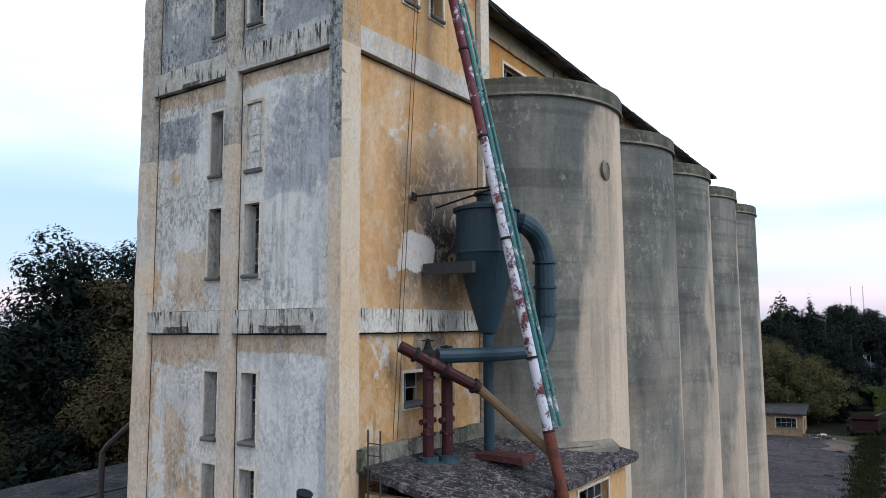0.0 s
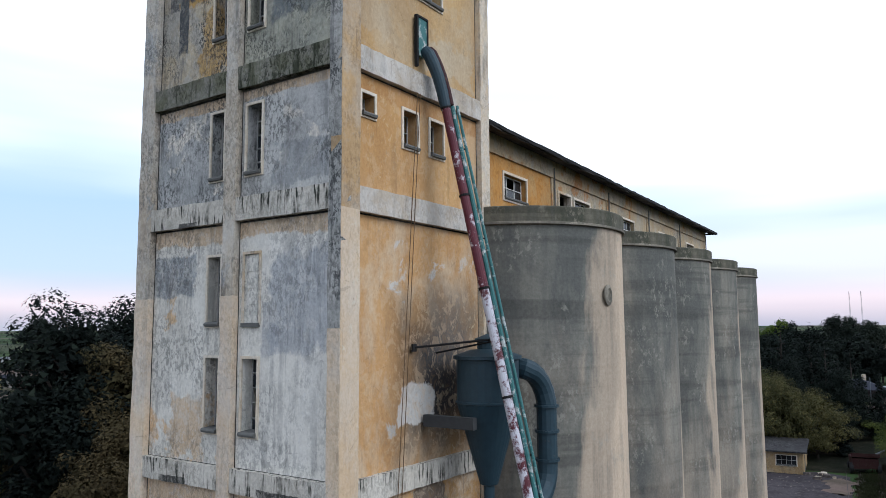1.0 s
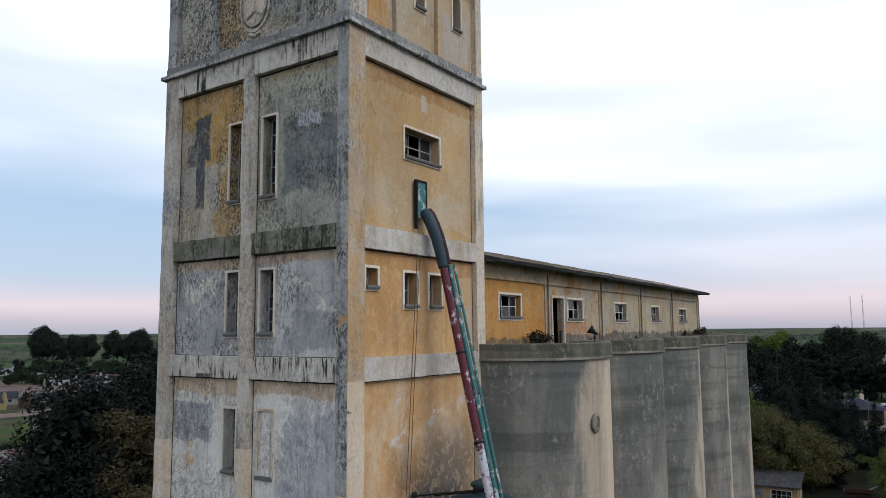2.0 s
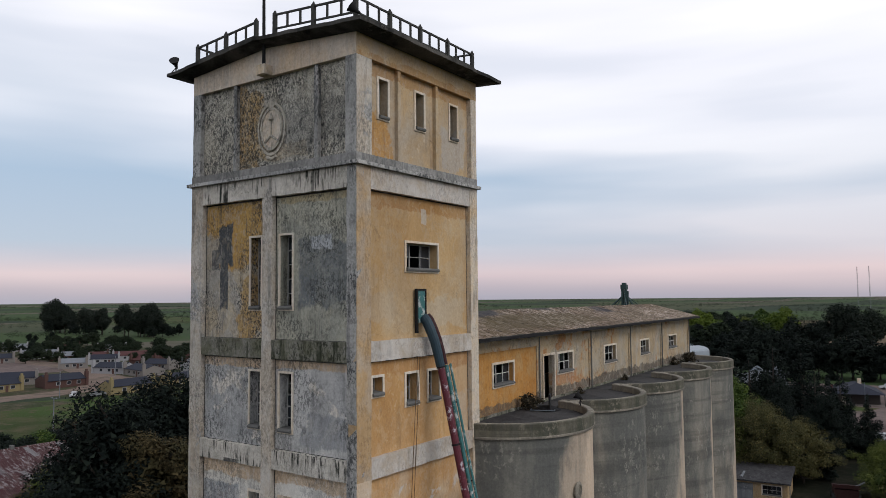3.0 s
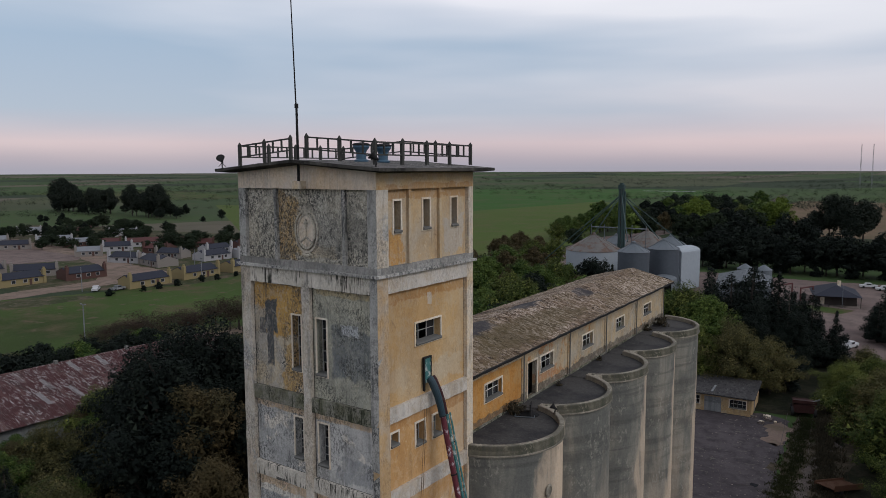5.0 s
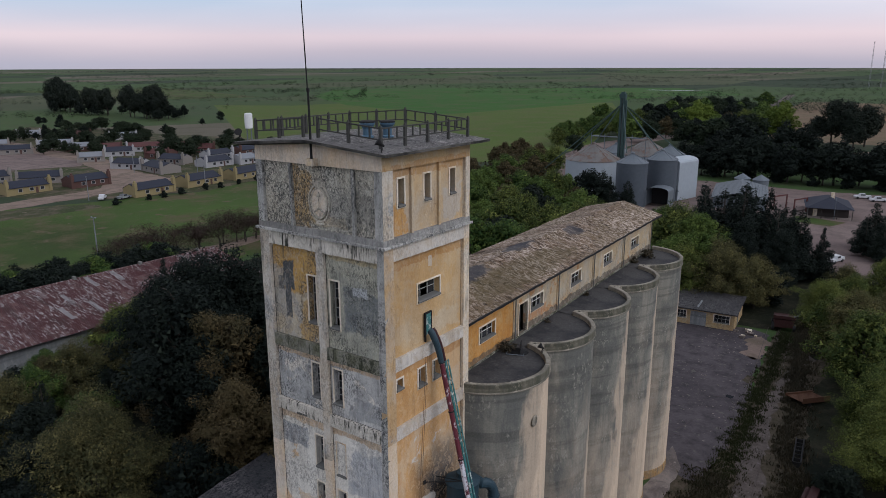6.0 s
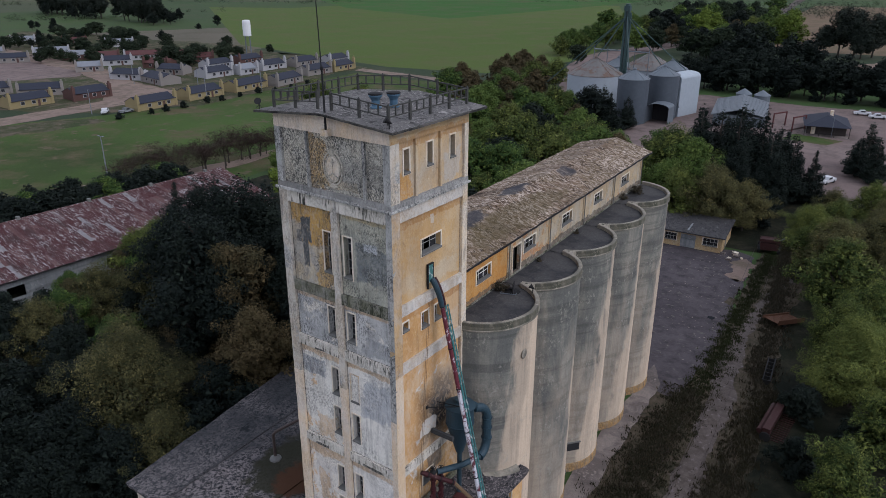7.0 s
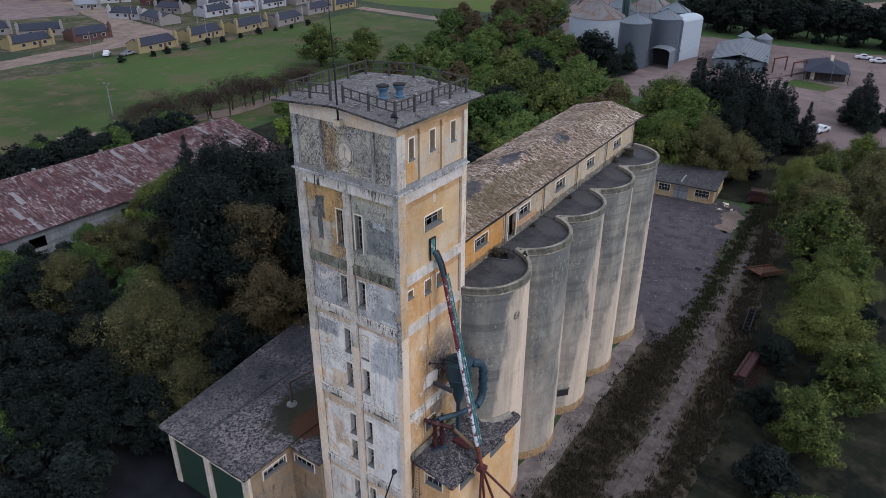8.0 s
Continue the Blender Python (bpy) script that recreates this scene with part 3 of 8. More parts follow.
def pasture(name):
    """The plain: a patchwork of crops, pasture and ploughland."""
    k = Mat(name, 0.97)
    k.b.inputs["Specular IOR Level"].default_value = 0.06
    v = k.voronoi(0.0042, (1, 0.42, 1))
    pick = k.n.new("ShaderNodeSeparateColor")
    k.l.new(v[1], pick.inputs[0])
    col = k.mix(k.step(pick.outputs[0], 0.30, 0.36), (0.022, 0.036, 0.020), (0.040, 0.068, 0.024))
    col = k.mix(k.step(pick.outputs[1], 0.62, 0.66), col, (0.058, 0.066, 0.036))
    col = k.mix(k.step(pick.outputs[2], 0.76, 0.79), col, (0.098, 0.086, 0.066))
    col = k.mix(k.maths("MULTIPLY", k.step(k.noise(0.004, 8.0, 0.6), 0.44, 0.62), 0.4), col, (0.030, 0.042, 0.026))
    col = k.mix(k.maths("MULTIPLY", k.step(k.noise(0.05, 8.0, 0.65, shift=4.0), 0.50, 0.62), 0.4), col, (0.058, 0.056, 0.036))
    fine = k.noise(0.8, 8.0, 0.75)
    return k.done(k.mix(0.6, col, k.mix(fine, (0.2, 0.2, 0.2), (0.8, 0.8, 0.8)), "SOFT_LIGHT"), fine, 0.4, 0.15)


M_GRASS = pasture("rough_pasture")
M_MEADOW = ground_mat("green_meadow", ((0.030, 0.044, 0.015), (0.044, 0.074, 0.019), (0.072, 0.062, 0.034)), 0.016, 4.0, (0.082, 0.066, 0.042))
M_OLIVE_FIELD = ground_mat("grazed_olive_field", ((0.052, 0.080, 0.018), (0.060, 0.085, 0.021), (0.068, 0.078, 0.028)), 0.008, 84.0)
M_TOWN = ground_mat("trodden_earth_and_grass", ((0.030, 0.042, 0.016), (0.046, 0.048, 0.026), (0.092, 0.072, 0.055)), 0.03, 64.0, (0.11, 0.085, 0.070))
M_WHEAT = ground_mat("young_wheat_field", ((0.026, 0.074, 0.014), (0.032, 0.082, 0.018), (0.052, 0.070, 0.026)), 0.006, 9.0)
M_STUBBLE = ground_mat("brown_stubble_field", ((0.105, 0.074, 0.050), (0.125, 0.090, 0.060), (0.085, 0.072, 0.042)), 0.01, 14.0)
M_DIRT = ground_mat("pale_dirt_road", ((0.155, 0.114, 0.096), (0.185, 0.14, 0.118), (0.115, 0.092, 0.070)), 0.05, 21.0)
M_YARD = ground_mat("dark_worn_asphalt", ((0.054, 0.047, 0.052), (0.072, 0.063, 0.068), (0.040, 0.036, 0.039)), 0.10, 27.0, (0.088, 0.080, 0.076))
M_TRACK = ground_mat("brown_gravel_track", ((0.074, 0.062, 0.058), (0.096, 0.080, 0.074), (0.056, 0.047, 0.040)), 0.15, 33.0, (0.125, 0.108, 0.108))
M_LOT = ground_mat("pinkish_gravel_yard", ((0.128, 0.096, 0.090), (0.152, 0.118, 0.110), (0.10, 0.080, 0.074)), 0.05, 39.0)
# undergrowth whose near-black colour includes the shade below the crowns
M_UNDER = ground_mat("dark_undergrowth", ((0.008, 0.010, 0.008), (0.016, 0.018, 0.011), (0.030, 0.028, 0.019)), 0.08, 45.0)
# darker than the asphalt itself: tree and building shade is in the colour
M_FORE = ground_mat("dark_damp_asphalt", ((0.011, 0.012, 0.015), (0.017, 0.018, 0.021), (0.009, 0.010, 0.012)), 0.1, 57.0)
M_VERGE = ground_mat("weedy_verge", ((0.031, 0.029, 0.020), (0.050, 0.042, 0.029), (0.074, 0.058, 0.044)), 0.35, 51.0)


def leaves(name, a, b, c):
    k = Mat(name, 0.8)
    k.b.inputs["Specular IOR Level"].default_value = 0.06
    # a few far brighter leaves put lit tips into the leaf colour
    tip = k.maths("MULTIPLY", k.maths("POWER", k.random(True), 2.4), 0.72)
    clump = k.maths("MULTIPLY", k.step(k.noise(0.6, 3.0, shift=9.0), 0.52, 0.68), 0.30)
    col = k.mix(k.maths("ADD", tip, clump), a, b)
    col = k.mix(k.step(k.noise(0.45, 4.0), 0.45, 0.65), col, c)
    col = k.mix(k.maths("MULTIPLY", k.step(k.random(), 0.55, 1.0), 0.22), col, b)
    return k.done(col)


L_DARK = leaves("dark_conifer_needles", (0.0048, 0.0075, 0.0070), (0.026, 0.035, 0.026), (0.0083, 0.0122, 0.0107))
L_GREEN = leaves("spring_green_leaves", (0.013, 0.032, 0.009), (0.160, 0.212, 0.050), (0.030, 0.058, 0.017))
L_OLIVE = leaves("olive_willow_leaves", (0.023, 0.028, 0.013), (0.215, 0.185, 0.074), (0.043, 0.046, 0.021))
L_SPRING = leaves("feathery_spring_leaves", (0.016, 0.028, 0.009), (0.22, 0.245, 0.062), (0.031, 0.051, 0.015))
L_TWIG = leaves("brown_bare_twigs", (0.022, 0.015, 0.012), (0.060, 0.041, 0.034), (0.032, 0.022, 0.018))
L_BROWN = leaves("rusty_budding_leaves", (0.026, 0.023, 0.013), (0.135, 0.100, 0.048), (0.045, 0.040, 0.020))
L_LIME = leaves("lime_green_leaves", (0.050, 0.080, 0.014), (0.150, 0.195, 0.034), (0.075, 0.105, 0.020))
L_WEED = leaves("dry_weeds", (0.028, 0.027, 0.019), (0.105, 0.082, 0.055), (0.042, 0.039, 0.027))
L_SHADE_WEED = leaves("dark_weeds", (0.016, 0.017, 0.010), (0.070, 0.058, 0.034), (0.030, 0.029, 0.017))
L_TURF = leaves("short_dull_grass", (0.018, 0.022, 0.010), (0.058, 0.060, 0.028), (0.028, 0.034, 0.014))
# eucalyptus grey-green, with some distance haze lifted into the colour
L_EUC = leaves("grey_green_eucalyptus_leaves", (0.009, 0.013, 0.011), (0.042, 0.050, 0.036), (0.015, 0.021, 0.017))
L_FAR = leaves("dull_green_far_leaves", (0.010, 0.017, 0.011), (0.040, 0.052, 0.028), (0.020, 0.028, 0.016))
M_BARK = plain("grey_brown_bark", (0.040, 0.034, 0.029), 0.95, vary=0.5, scale=3.0)

M_POND = plain("pale_pond_water", (0.17, 0.17, 0.18), 0.2, vary=0.1, scale=0.05)

# ---- building helpers ----
def part(name, bm, material, parent=None, label="", smooth=False):
    """Link a bmesh as one mesh object under a thing or a part."""
    me = bpy.data.meshes.new(name)
    bm.normal_update()
    bm.to_mesh(me)
    bm.free()
    me.materials.append(material)
    if smooth:
        me.polygons.foreach_set("use_smooth", [True] * len(me.polygons))
    ob = new(name, me)
    ob.parent = parent
    if label:
        ob["label"] = label
    return ob


def same_mesh(name, source, parent, m):
    """Another object on the same mesh."""
    ob = new(name, source.data)
    ob.parent = parent
    ob.matrix_local = m
    return ob


def thing(name, label, category, group="", kind="", m=None):
    ob = new(name)
    ob.empty_display_size = 0.3
    if m is not None:
        ob.matrix_world = m
    return tagged(ob, label, category, group, kind)


def box(bm, x0, x1, y0, y1, z0, z1):
    v = [bm.verts.new(p) for p in ((x0, y0, z0), (x1, y0, z0), (x1, y1, z0), (x0, y1, z0), (x0, y0, z1), (x1, y0, z1), (x1, y1, z1), (x0, y1, z1))]
    for f in ((3, 2, 1, 0), (4, 5, 6, 7), (0, 1, 5, 4), (1, 2, 6, 5), (2, 3, 7, 6), (3, 0, 4, 7)):
        bm.faces.new([v[i] for i in f])
    return v


def boxes(*dims):
    bm = bmesh.new()
    for d in dims:
        box(bm, *d)
    return bm


def worn_box(x0, x1, y0, y1, z0, z1, step=0.35, jitter=0.012, seed=0):
    """A box with cut-up long edges that wander a little, like old rendered masonry."""
    rnd = random.Random(seed)
    bm = bmesh.new()
    box(bm, x0, x1, y0, y1, z0, z1)
    size = (x1 - x0, y1 - y0, z1 - z0)
    for axis in range(3):
        cuts = min(60, int(size[axis] / step))
        if cuts > 1:
            lo = (x0, y0, z0)[axis]
            for i in range(1, cuts):
                no = [0, 0, 0]
                no[axis] = 1
                co = [0, 0, 0]
                co[axis] = lo + size[axis] * i / cuts
                bmesh.ops.bisect_plane(bm, geom=bm.verts[:] + bm.edges[:] + bm.faces[:], plane_co=co, plane_no=no)
    for v in bm.verts:
        v.co += Vector((rnd.uniform(-1, 1), rnd.uniform(-1, 1), rnd.uniform(-1, 1))) * jitter
    return bm


def tube(bm, points, radius, sides=12, cap=True):
    """A tube along a line of points; radius may be one number or one for each point."""
    pts = [Vector(p) for p in points]
    radii = radius if isinstance(radius, (list, tuple)) else [radius] * len(pts)
    rings, up = [], Vector((0, 0, 1))
    ref = None
    for i, p in enumerate(pts):
        way = (pts[min(i + 1, len(pts) - 1)] - pts[max(i - 1, 0)]).normalized()
        if ref is None:
            ref = way.orthogonal().normalized()
        ref = (ref - way * ref.dot(way)).normalized()
        side = way.cross(ref)
        rings.append([bm.verts.new(p + (ref * math.cos(a) + side * math.sin(a)) * radii[i]) for a in (2 * math.pi * k / sides for k in range(sides))])
    for a, b in zip(rings, rings[1:]):
        for k in range(sides):
            bm.faces.new((a[k], a[(k + 1) % sides], b[(k + 1) % sides], b[k]))
    if cap:
        bm.faces.new(rings[0][::-1])
        bm.faces.new(rings[-1])


def tubes(*runs, sides=12):
    bm = bmesh.new()
    for pts, r in runs:
        tube(bm, pts, r, sides)
    return bm


def lathe(profile, centre=(0, 0), sides=24, start=0.0, sweep=360.0):
    """Turn a profile of (radius, z) round the upright axis at centre."""
    bm = bmesh.new()
    closed = sweep >= 359.9
    n = sides if closed else sides + 1
    rings = [[bm.verts.new((centre[0] + r * math.cos(radians(start + sweep * k / sides)), centre[1] + r * math.sin(radians(start + sweep * k / sides)), z)) for k in range(n)] for r, z in profile]
    for a, b in zip(rings, rings[1:]):
        for k in range(sides):
            j = (k + 1) % n
            bm.faces.new((a[k], a[j], b[j], b[k]))
    return bm


def pierced(u0, u1, z0, z1, holes, front, back, put):
    """A wall slab from front to back with rectangular holes (u0, u1, z0, z1) through it; put(u, z, o) gives the place."""
    us = sorted({u0, u1, *[h[0] for h in holes], *[h[1] for h in holes]})
    zs = sorted({z0, z1, *[h[2] for h in holes], *[h[3] for h in holes]})
    us, zs = [u for u in us if u0 <= u <= u1], [z for z in zs if z0 <= z <= z1]
    bm, made = bmesh.new(), {}

    def vert(i, j, o):
        if (i, j, o) not in made:
            made[i, j, o] = bm.verts.new(put(us[i], zs[j], o))
        return made[i, j, o]

    def solid(i, j):
        if not (0 <= i < len(us) - 1 and 0 <= j < len(zs) - 1):
            return False
        u, z = (us[i] + us[i + 1]) / 2, (zs[j] + zs[j + 1]) / 2
        return not any(h[0] < u < h[1] and h[2] < z < h[3] for h in holes)

    for i in range(len(us) - 1):
        for j in range(len(zs) - 1):
            if not solid(i, j):
                continue
            bm.faces.new([vert(*p, front) for p in ((i, j), (i + 1, j), (i + 1, j + 1), (i, j + 1))])
            bm.faces.new([vert(*p, back) for p in ((i, j), (i, j + 1), (i + 1, j + 1), (i + 1, j))])
            for (di, dj), (p, q) in {(-1, 0): ((i, j), (i, j + 1)), (1, 0): ((i + 1, j + 1), (i + 1, j)), (0, -1): ((i + 1, j), (i, j)), (0, 1): ((i, j + 1), (i + 1, j + 1))}.items():
                if not solid(i + di, j + dj):
                    bm.faces.new((vert(*p, front), vert(*q, front), vert(*q, back), vert(*p, back)))
    bmesh.ops.recalc_face_normals(bm, faces=bm.faces)
    return bm


def put_box(bm, put, u0, u1, z0, z1, o0, o1):
    a, b = put(u0, z0, o0), put(u1, z1, o1)
    box(bm, min(a[0], b[0]), max(a[0], b[0]), min(a[1], b[1]), max(a[1], b[1]), z0, z1)


def window(parent, put, u0, u1, z0, z1, face, frame_mat, cols, rows, trim=0.08, sill=True, trim_mat=None, pane=True, name="window"):
    """A steel window set deep in its opening: bars, panes, plaster surround, sill."""
    deep = face - 0.38 if face < -0.1 else face - 0.24
    w = 0.03
    lights = [(u0 + (u1 - u0) * i / cols + (w if i else w * 1.6), u0 + (u1 - u0) * (i + 1) / cols - (0 if i + 1 < cols else w * 1.6), z0 + (z1 - z0) * j / rows + (w if j else w * 1.6), z0 + (z1 - z0) * (j + 1) / rows - (0 if j + 1 < rows else w * 1.6))
              for i in range(cols) for j in range(rows)]
    bm = pierced(u0, u1, z0, z1, lights, deep + 0.025, deep - 0.025, put)
    win = part(name, bm, frame_mat, parent)
    if trim:
        bm = bmesh.new()
        put_box(bm, put, u0 - trim, u0, z0 - trim, z1 + trim, face - 0.01, face + 0.05)
        put_box(bm, put, u1, u1 + trim, z0 - trim, z1 + trim, face - 0.01, face + 0.05)
        put_box(bm, put, u0, u1, z1, z1 + trim, face - 0.01, face + 0.048)
        put_box(bm, put, u0, u1, z0 - trim, z0, face - 0.01, face + 0.048)
        part("surround", bm, trim_mat or M_TRIM, win)
    if sill:
        # a rounded sill, sloping out over the surround
        a, b, rise = face + 0.14, deep + 0.04, 0.10 if face < -0.1 else 0.08
        side = [(b, 0.0), (b, rise * 1.3), (a - 0.08, rise), (a - 0.02, rise * 0.75), (a, rise * 0.3), (a - 0.02, -0.03), (a - 0.08, -0.035)]
        bm = bmesh.new()
        ends = [[bm.verts.new(put(u, z0 + dz, o)) for o, dz in side] for u in (u0 - 0.02, u1 + 0.02)]
        bm.faces.new(ends[0]), bm.faces.new(ends[1][::-1])
        for k in range(len(side)):
            m = (k + 1) % len(side)
            bm.faces.new((ends[0][k], ends[1][k], ends[1][m], ends[0][m]))
        bmesh.ops.recalc_face_normals(bm, faces=bm.faces)
        part("sill", bm, M_SILL, win)
    if pane:
        rnd = random.Random(int(u0 * 97 + z0 * 31))
        for i in range(cols):
            for j in range(rows):
                if rnd.random() < 0.3:
                    continue
                bm = bmesh.new()
                put_box(bm, put, u0 + (u1 - u0) * i / cols + w, u0 + (u1 - u0) * (i + 1) / cols - w, z0 + (z1 - z0) * j / rows + w, z0 + (z1 - z0) * (j + 1) / rows - w, deep - 0.006, deep + 0.002)
                part("pane", bm, M_GLASS, win)
    return win


def front(u, z, o):
    """The tower's front face: u to the right along x, o outwards."""
    return (u, -o, z)


def flank(u, z, o):
    """The tower's flank: u along y, o outwards."""
    return (o, u, z)

# ---- the elevator tower ----
TX, TY, TOP = -9.3, 7.95, 38.55
BANDS = ((7.35, 8.02), (14.85, 15.52), (22.87, 23.60), (27.0, 27.72), (33.22, 34.02))
REC = -0.20
tower = thing("elevator_tower", "tall old grain elevator tower with flaking ochre and grey render", "tower")

# walls behind the panels close the shaft
part("back_wall", boxes((TX, 0.0, TY - 0.3, TY, 0, TOP)), M_OCHRE, tower)
part("far_wall", boxes((TX, TX + 0.3, 0.42, TY - 0.3, 0, TOP)), M_PIL, tower)
# added floors and a solid block, near-black for the unlit rooms
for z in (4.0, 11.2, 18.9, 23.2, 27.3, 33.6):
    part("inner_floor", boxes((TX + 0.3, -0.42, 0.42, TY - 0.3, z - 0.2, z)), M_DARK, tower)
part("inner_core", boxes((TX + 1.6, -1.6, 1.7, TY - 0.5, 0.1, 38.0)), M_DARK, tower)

LEFT_COL, RIGHT_COL = (-5.74, -5.13), (-4.05, -3.39)
ROWS_F = ((4.55, 6.55), (8.98, 10.92), (11.62, 13.68), (16.5, 18.72), (19.72, 21.84), (24.3, 26.46), (28.9, 31.7))
EDGES = [0.0] + [v for b in BANDS for v in b]
spans = [(EDGES[i], EDGES[i + 1]) for i in range(0, len(EDGES) - 1, 2)]
front_mats = {0: (M_ROW0, M_ROW0), 1: (M_ROW1_L, M_ROW1_R), 2: (M_ROW2_L, M_ROW2_R), 3: (M_ROW3_L, M_ROW3_R), 4: (M_ROW4_L, M_ROW4_R)}
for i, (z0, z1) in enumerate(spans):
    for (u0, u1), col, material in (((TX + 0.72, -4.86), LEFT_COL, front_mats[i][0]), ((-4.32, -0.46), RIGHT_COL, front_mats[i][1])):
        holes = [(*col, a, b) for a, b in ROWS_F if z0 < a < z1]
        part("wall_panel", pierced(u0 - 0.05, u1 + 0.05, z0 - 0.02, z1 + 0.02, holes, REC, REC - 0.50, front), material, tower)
        for h in holes:
            if i == 2 and col is RIGHT_COL and h[2] > 19:
                # a walled-up window: four sunk fields
                bm = bmesh.new()
                put_box(bm, front, h[0], h[1], h[2], h[3], REC - 0.12, REC - 0.05)
                blind = part("blind_window", bm, M_ROW2_R, tower, "walled-up window with sunk fields")
                bm = bmesh.new()
                for k in range(4):
                    a = h[2] + 0.1 + k * (h[3] - h[2] - 0.1) / 4
                    put_box(bm, front, h[0] + 0.1, h[1] - 0.1, a, a + 0.4, REC - 0.06, REC - 0.03)
                part("field", bm, M_ROW2_R, blind)
                bm = bmesh.new()
                put_box(bm, front, h[0] - 0.05, h[1] + 0.05, h[2] - 0.06, h[2] + 0.06, REC - 0.02, REC + 0.08)
                part("sill", bm, M_SILL, blind)
                bm = bmesh.new()
                for a, b, c, d in ((h[0] - 0.08, h[0], h[2], h[3] + 0.08), (h[1], h[1] + 0.08, h[2], h[3] + 0.08), (h[0], h[1], h[3], h[3] + 0.08)):
                    put_box(bm, front, a, b, c, d, REC - 0.01, REC + 0.03)
                part("surround", bm, M_CREAM, blind)
                continue
            window(tower, front, *h, REC, M_STEEL, 2, 5)

# pilasters
PIL_END = 34.02
for n, (u0, u1) in enumerate(((TX, TX + 0.72), (-4.86, -4.32))):
    part("pilaster", worn_box(u0, u1, -0.02, 0.5, 0, 20.6, 0.5, 0.012, n), M_PIL_PALE, tower, "pale cream lower pilaster")
    part("pilaster", worn_box(u0, u1, -0.02, 0.5, 20.6, PIL_END, 0.5, 0.012, n + 2), M_PIL_WARM, tower, "grey weathered upper pilaster")
part("corner_pilaster", worn_box(-0.46, 0.0, 0.0, 0.4, 0, 19.6, 0.5, 0.01, 5), M_PIL_PALE, tower)
part("corner_pilaster", worn_box(-0.46, 0.0, 0.0, 0.4, 19.6, PIL_END, 0.4, 0.014, 6), M_PIL, tower, "grey weathered upper corner pilaster")
part("corner_pilaster", worn_box(-0.38, 0.012, 0.012, 0.78, 0, 22.9, 0.5, 0.008, 7), M_PIL_PEACH, tower, "peach corner pilaster on the flank")
part("corner_pilaster", worn_box(-0.38, 0.012, 0.012, 0.78, 22.9, PIL_END, 0.5, 0.008, 17), M_PIL_FLANK, tower, "dull ochre upper corner pilaster")
part("corner_pilaster", worn_box(-0.38, 0.012, 7.36, 7.93, 0, PIL_END, 0.5, 0.01, 8), M_CREAM, tower)

# thin dark strips where panel, pilaster and band meet: stain lines, and shade painted in
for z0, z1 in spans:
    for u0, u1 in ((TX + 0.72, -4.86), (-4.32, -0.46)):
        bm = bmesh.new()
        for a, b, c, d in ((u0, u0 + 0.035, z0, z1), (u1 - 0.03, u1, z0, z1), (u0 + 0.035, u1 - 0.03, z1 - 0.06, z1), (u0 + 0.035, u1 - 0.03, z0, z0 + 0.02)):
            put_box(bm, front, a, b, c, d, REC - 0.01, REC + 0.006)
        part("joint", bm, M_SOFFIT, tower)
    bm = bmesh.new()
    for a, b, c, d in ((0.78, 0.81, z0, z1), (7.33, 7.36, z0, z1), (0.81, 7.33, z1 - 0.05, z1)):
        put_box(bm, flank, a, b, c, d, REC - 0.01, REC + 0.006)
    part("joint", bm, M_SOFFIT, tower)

# bands
for i, (z0, z1) in enumerate(BANDS):
    ml = M_MOSS if i == 3 else M_BAND
    for n, (u0, u1, m) in enumerate(((TX + 0.72, -4.86, ml), (-4.32, -0.46, M_BAND if i != 3 else M_MOSS))):
        part("band", worn_box(u0 - 0.02, u1 + 0.02, 0.0, 0.35, z0, z1, 0.28, 0.016, 20 + i * 3 + n), m, tower)
    part("band", worn_box(-0.35, 0.0, 0.76, 7.38, z0, z1, 0.3, 0.012, 50 + i), M_BAND_CLEAN if i > 1 else M_BAND, tower)

# flank panels and windows
flank_holes = {0: [], 1: [(2.98, 4.14, 12.62, 13.62)], 2: [], 3: [(1.04, 1.62, 25.76, 26.40), (3.02, 3.76, 25.20, 26.36), (4.46, 5.2, 25.20, 26.36)], 4: [(3.06, 5.14, 30.34, 31.4)]}
flank_mats = {0: M_OCHRE, 1: M_OCHRE_LOW, 2: M_OCHRE_WORN, 3: M_OCHRE, 4: M_OCHRE_UP}
for i, (z0, z1) in enumerate(spans):
    part("wall_panel", pierced(0.74, 7.40, z0 - 0.02, z1 + 0.02, flank_holes[i], REC, REC - 0.50, flank), flank_mats[i], tower)
    for h in flank_holes[i]:
        wide = h[1] - h[0] > 1.5
        window(tower, flank, *h, REC, M_STEEL, 3 if wide else 2, 2 if h[3] - h[2] < 1.2 and not wide else 2, 0.09)

# string course, top storey
part("string_course", worn_box(TX - 0.17, 0.17, -0.17, TY + 0.1, 34.02, 34.15, 1.4, 0.006, 80), M_PIL, tower)
part("plinth_course", worn_box(TX - 0.02, 0.02, -0.02, TY, 34.15, 34.46, 1.4, 0.004, 81), M_PLINTH, tower)
UP0, UP1 = 34.46, 38.0
part("corner_pilaster", worn_box(TX, TX + 0.5, 0.0, 0.4, UP0, UP1, 0.5, 0.012, 82), M_PIL, tower)
part("corner_pilaster", worn_box(-0.52, 0.0, 0.0, 0.4, UP0, UP1, 0.5, 0.012, 83), M_PIL, tower)
part("corner_pilaster", worn_box(-0.4, 0.012, 0.012, 0.84, UP0, UP1, 0.5, 0.008, 84), M_PIL_WARM, tower)
part("corner_pilaster", worn_box(-0.4, 0.012, 7.5, 7.93, UP0, UP1, 0.5, 0.01, 85), M_CREAM, tower)
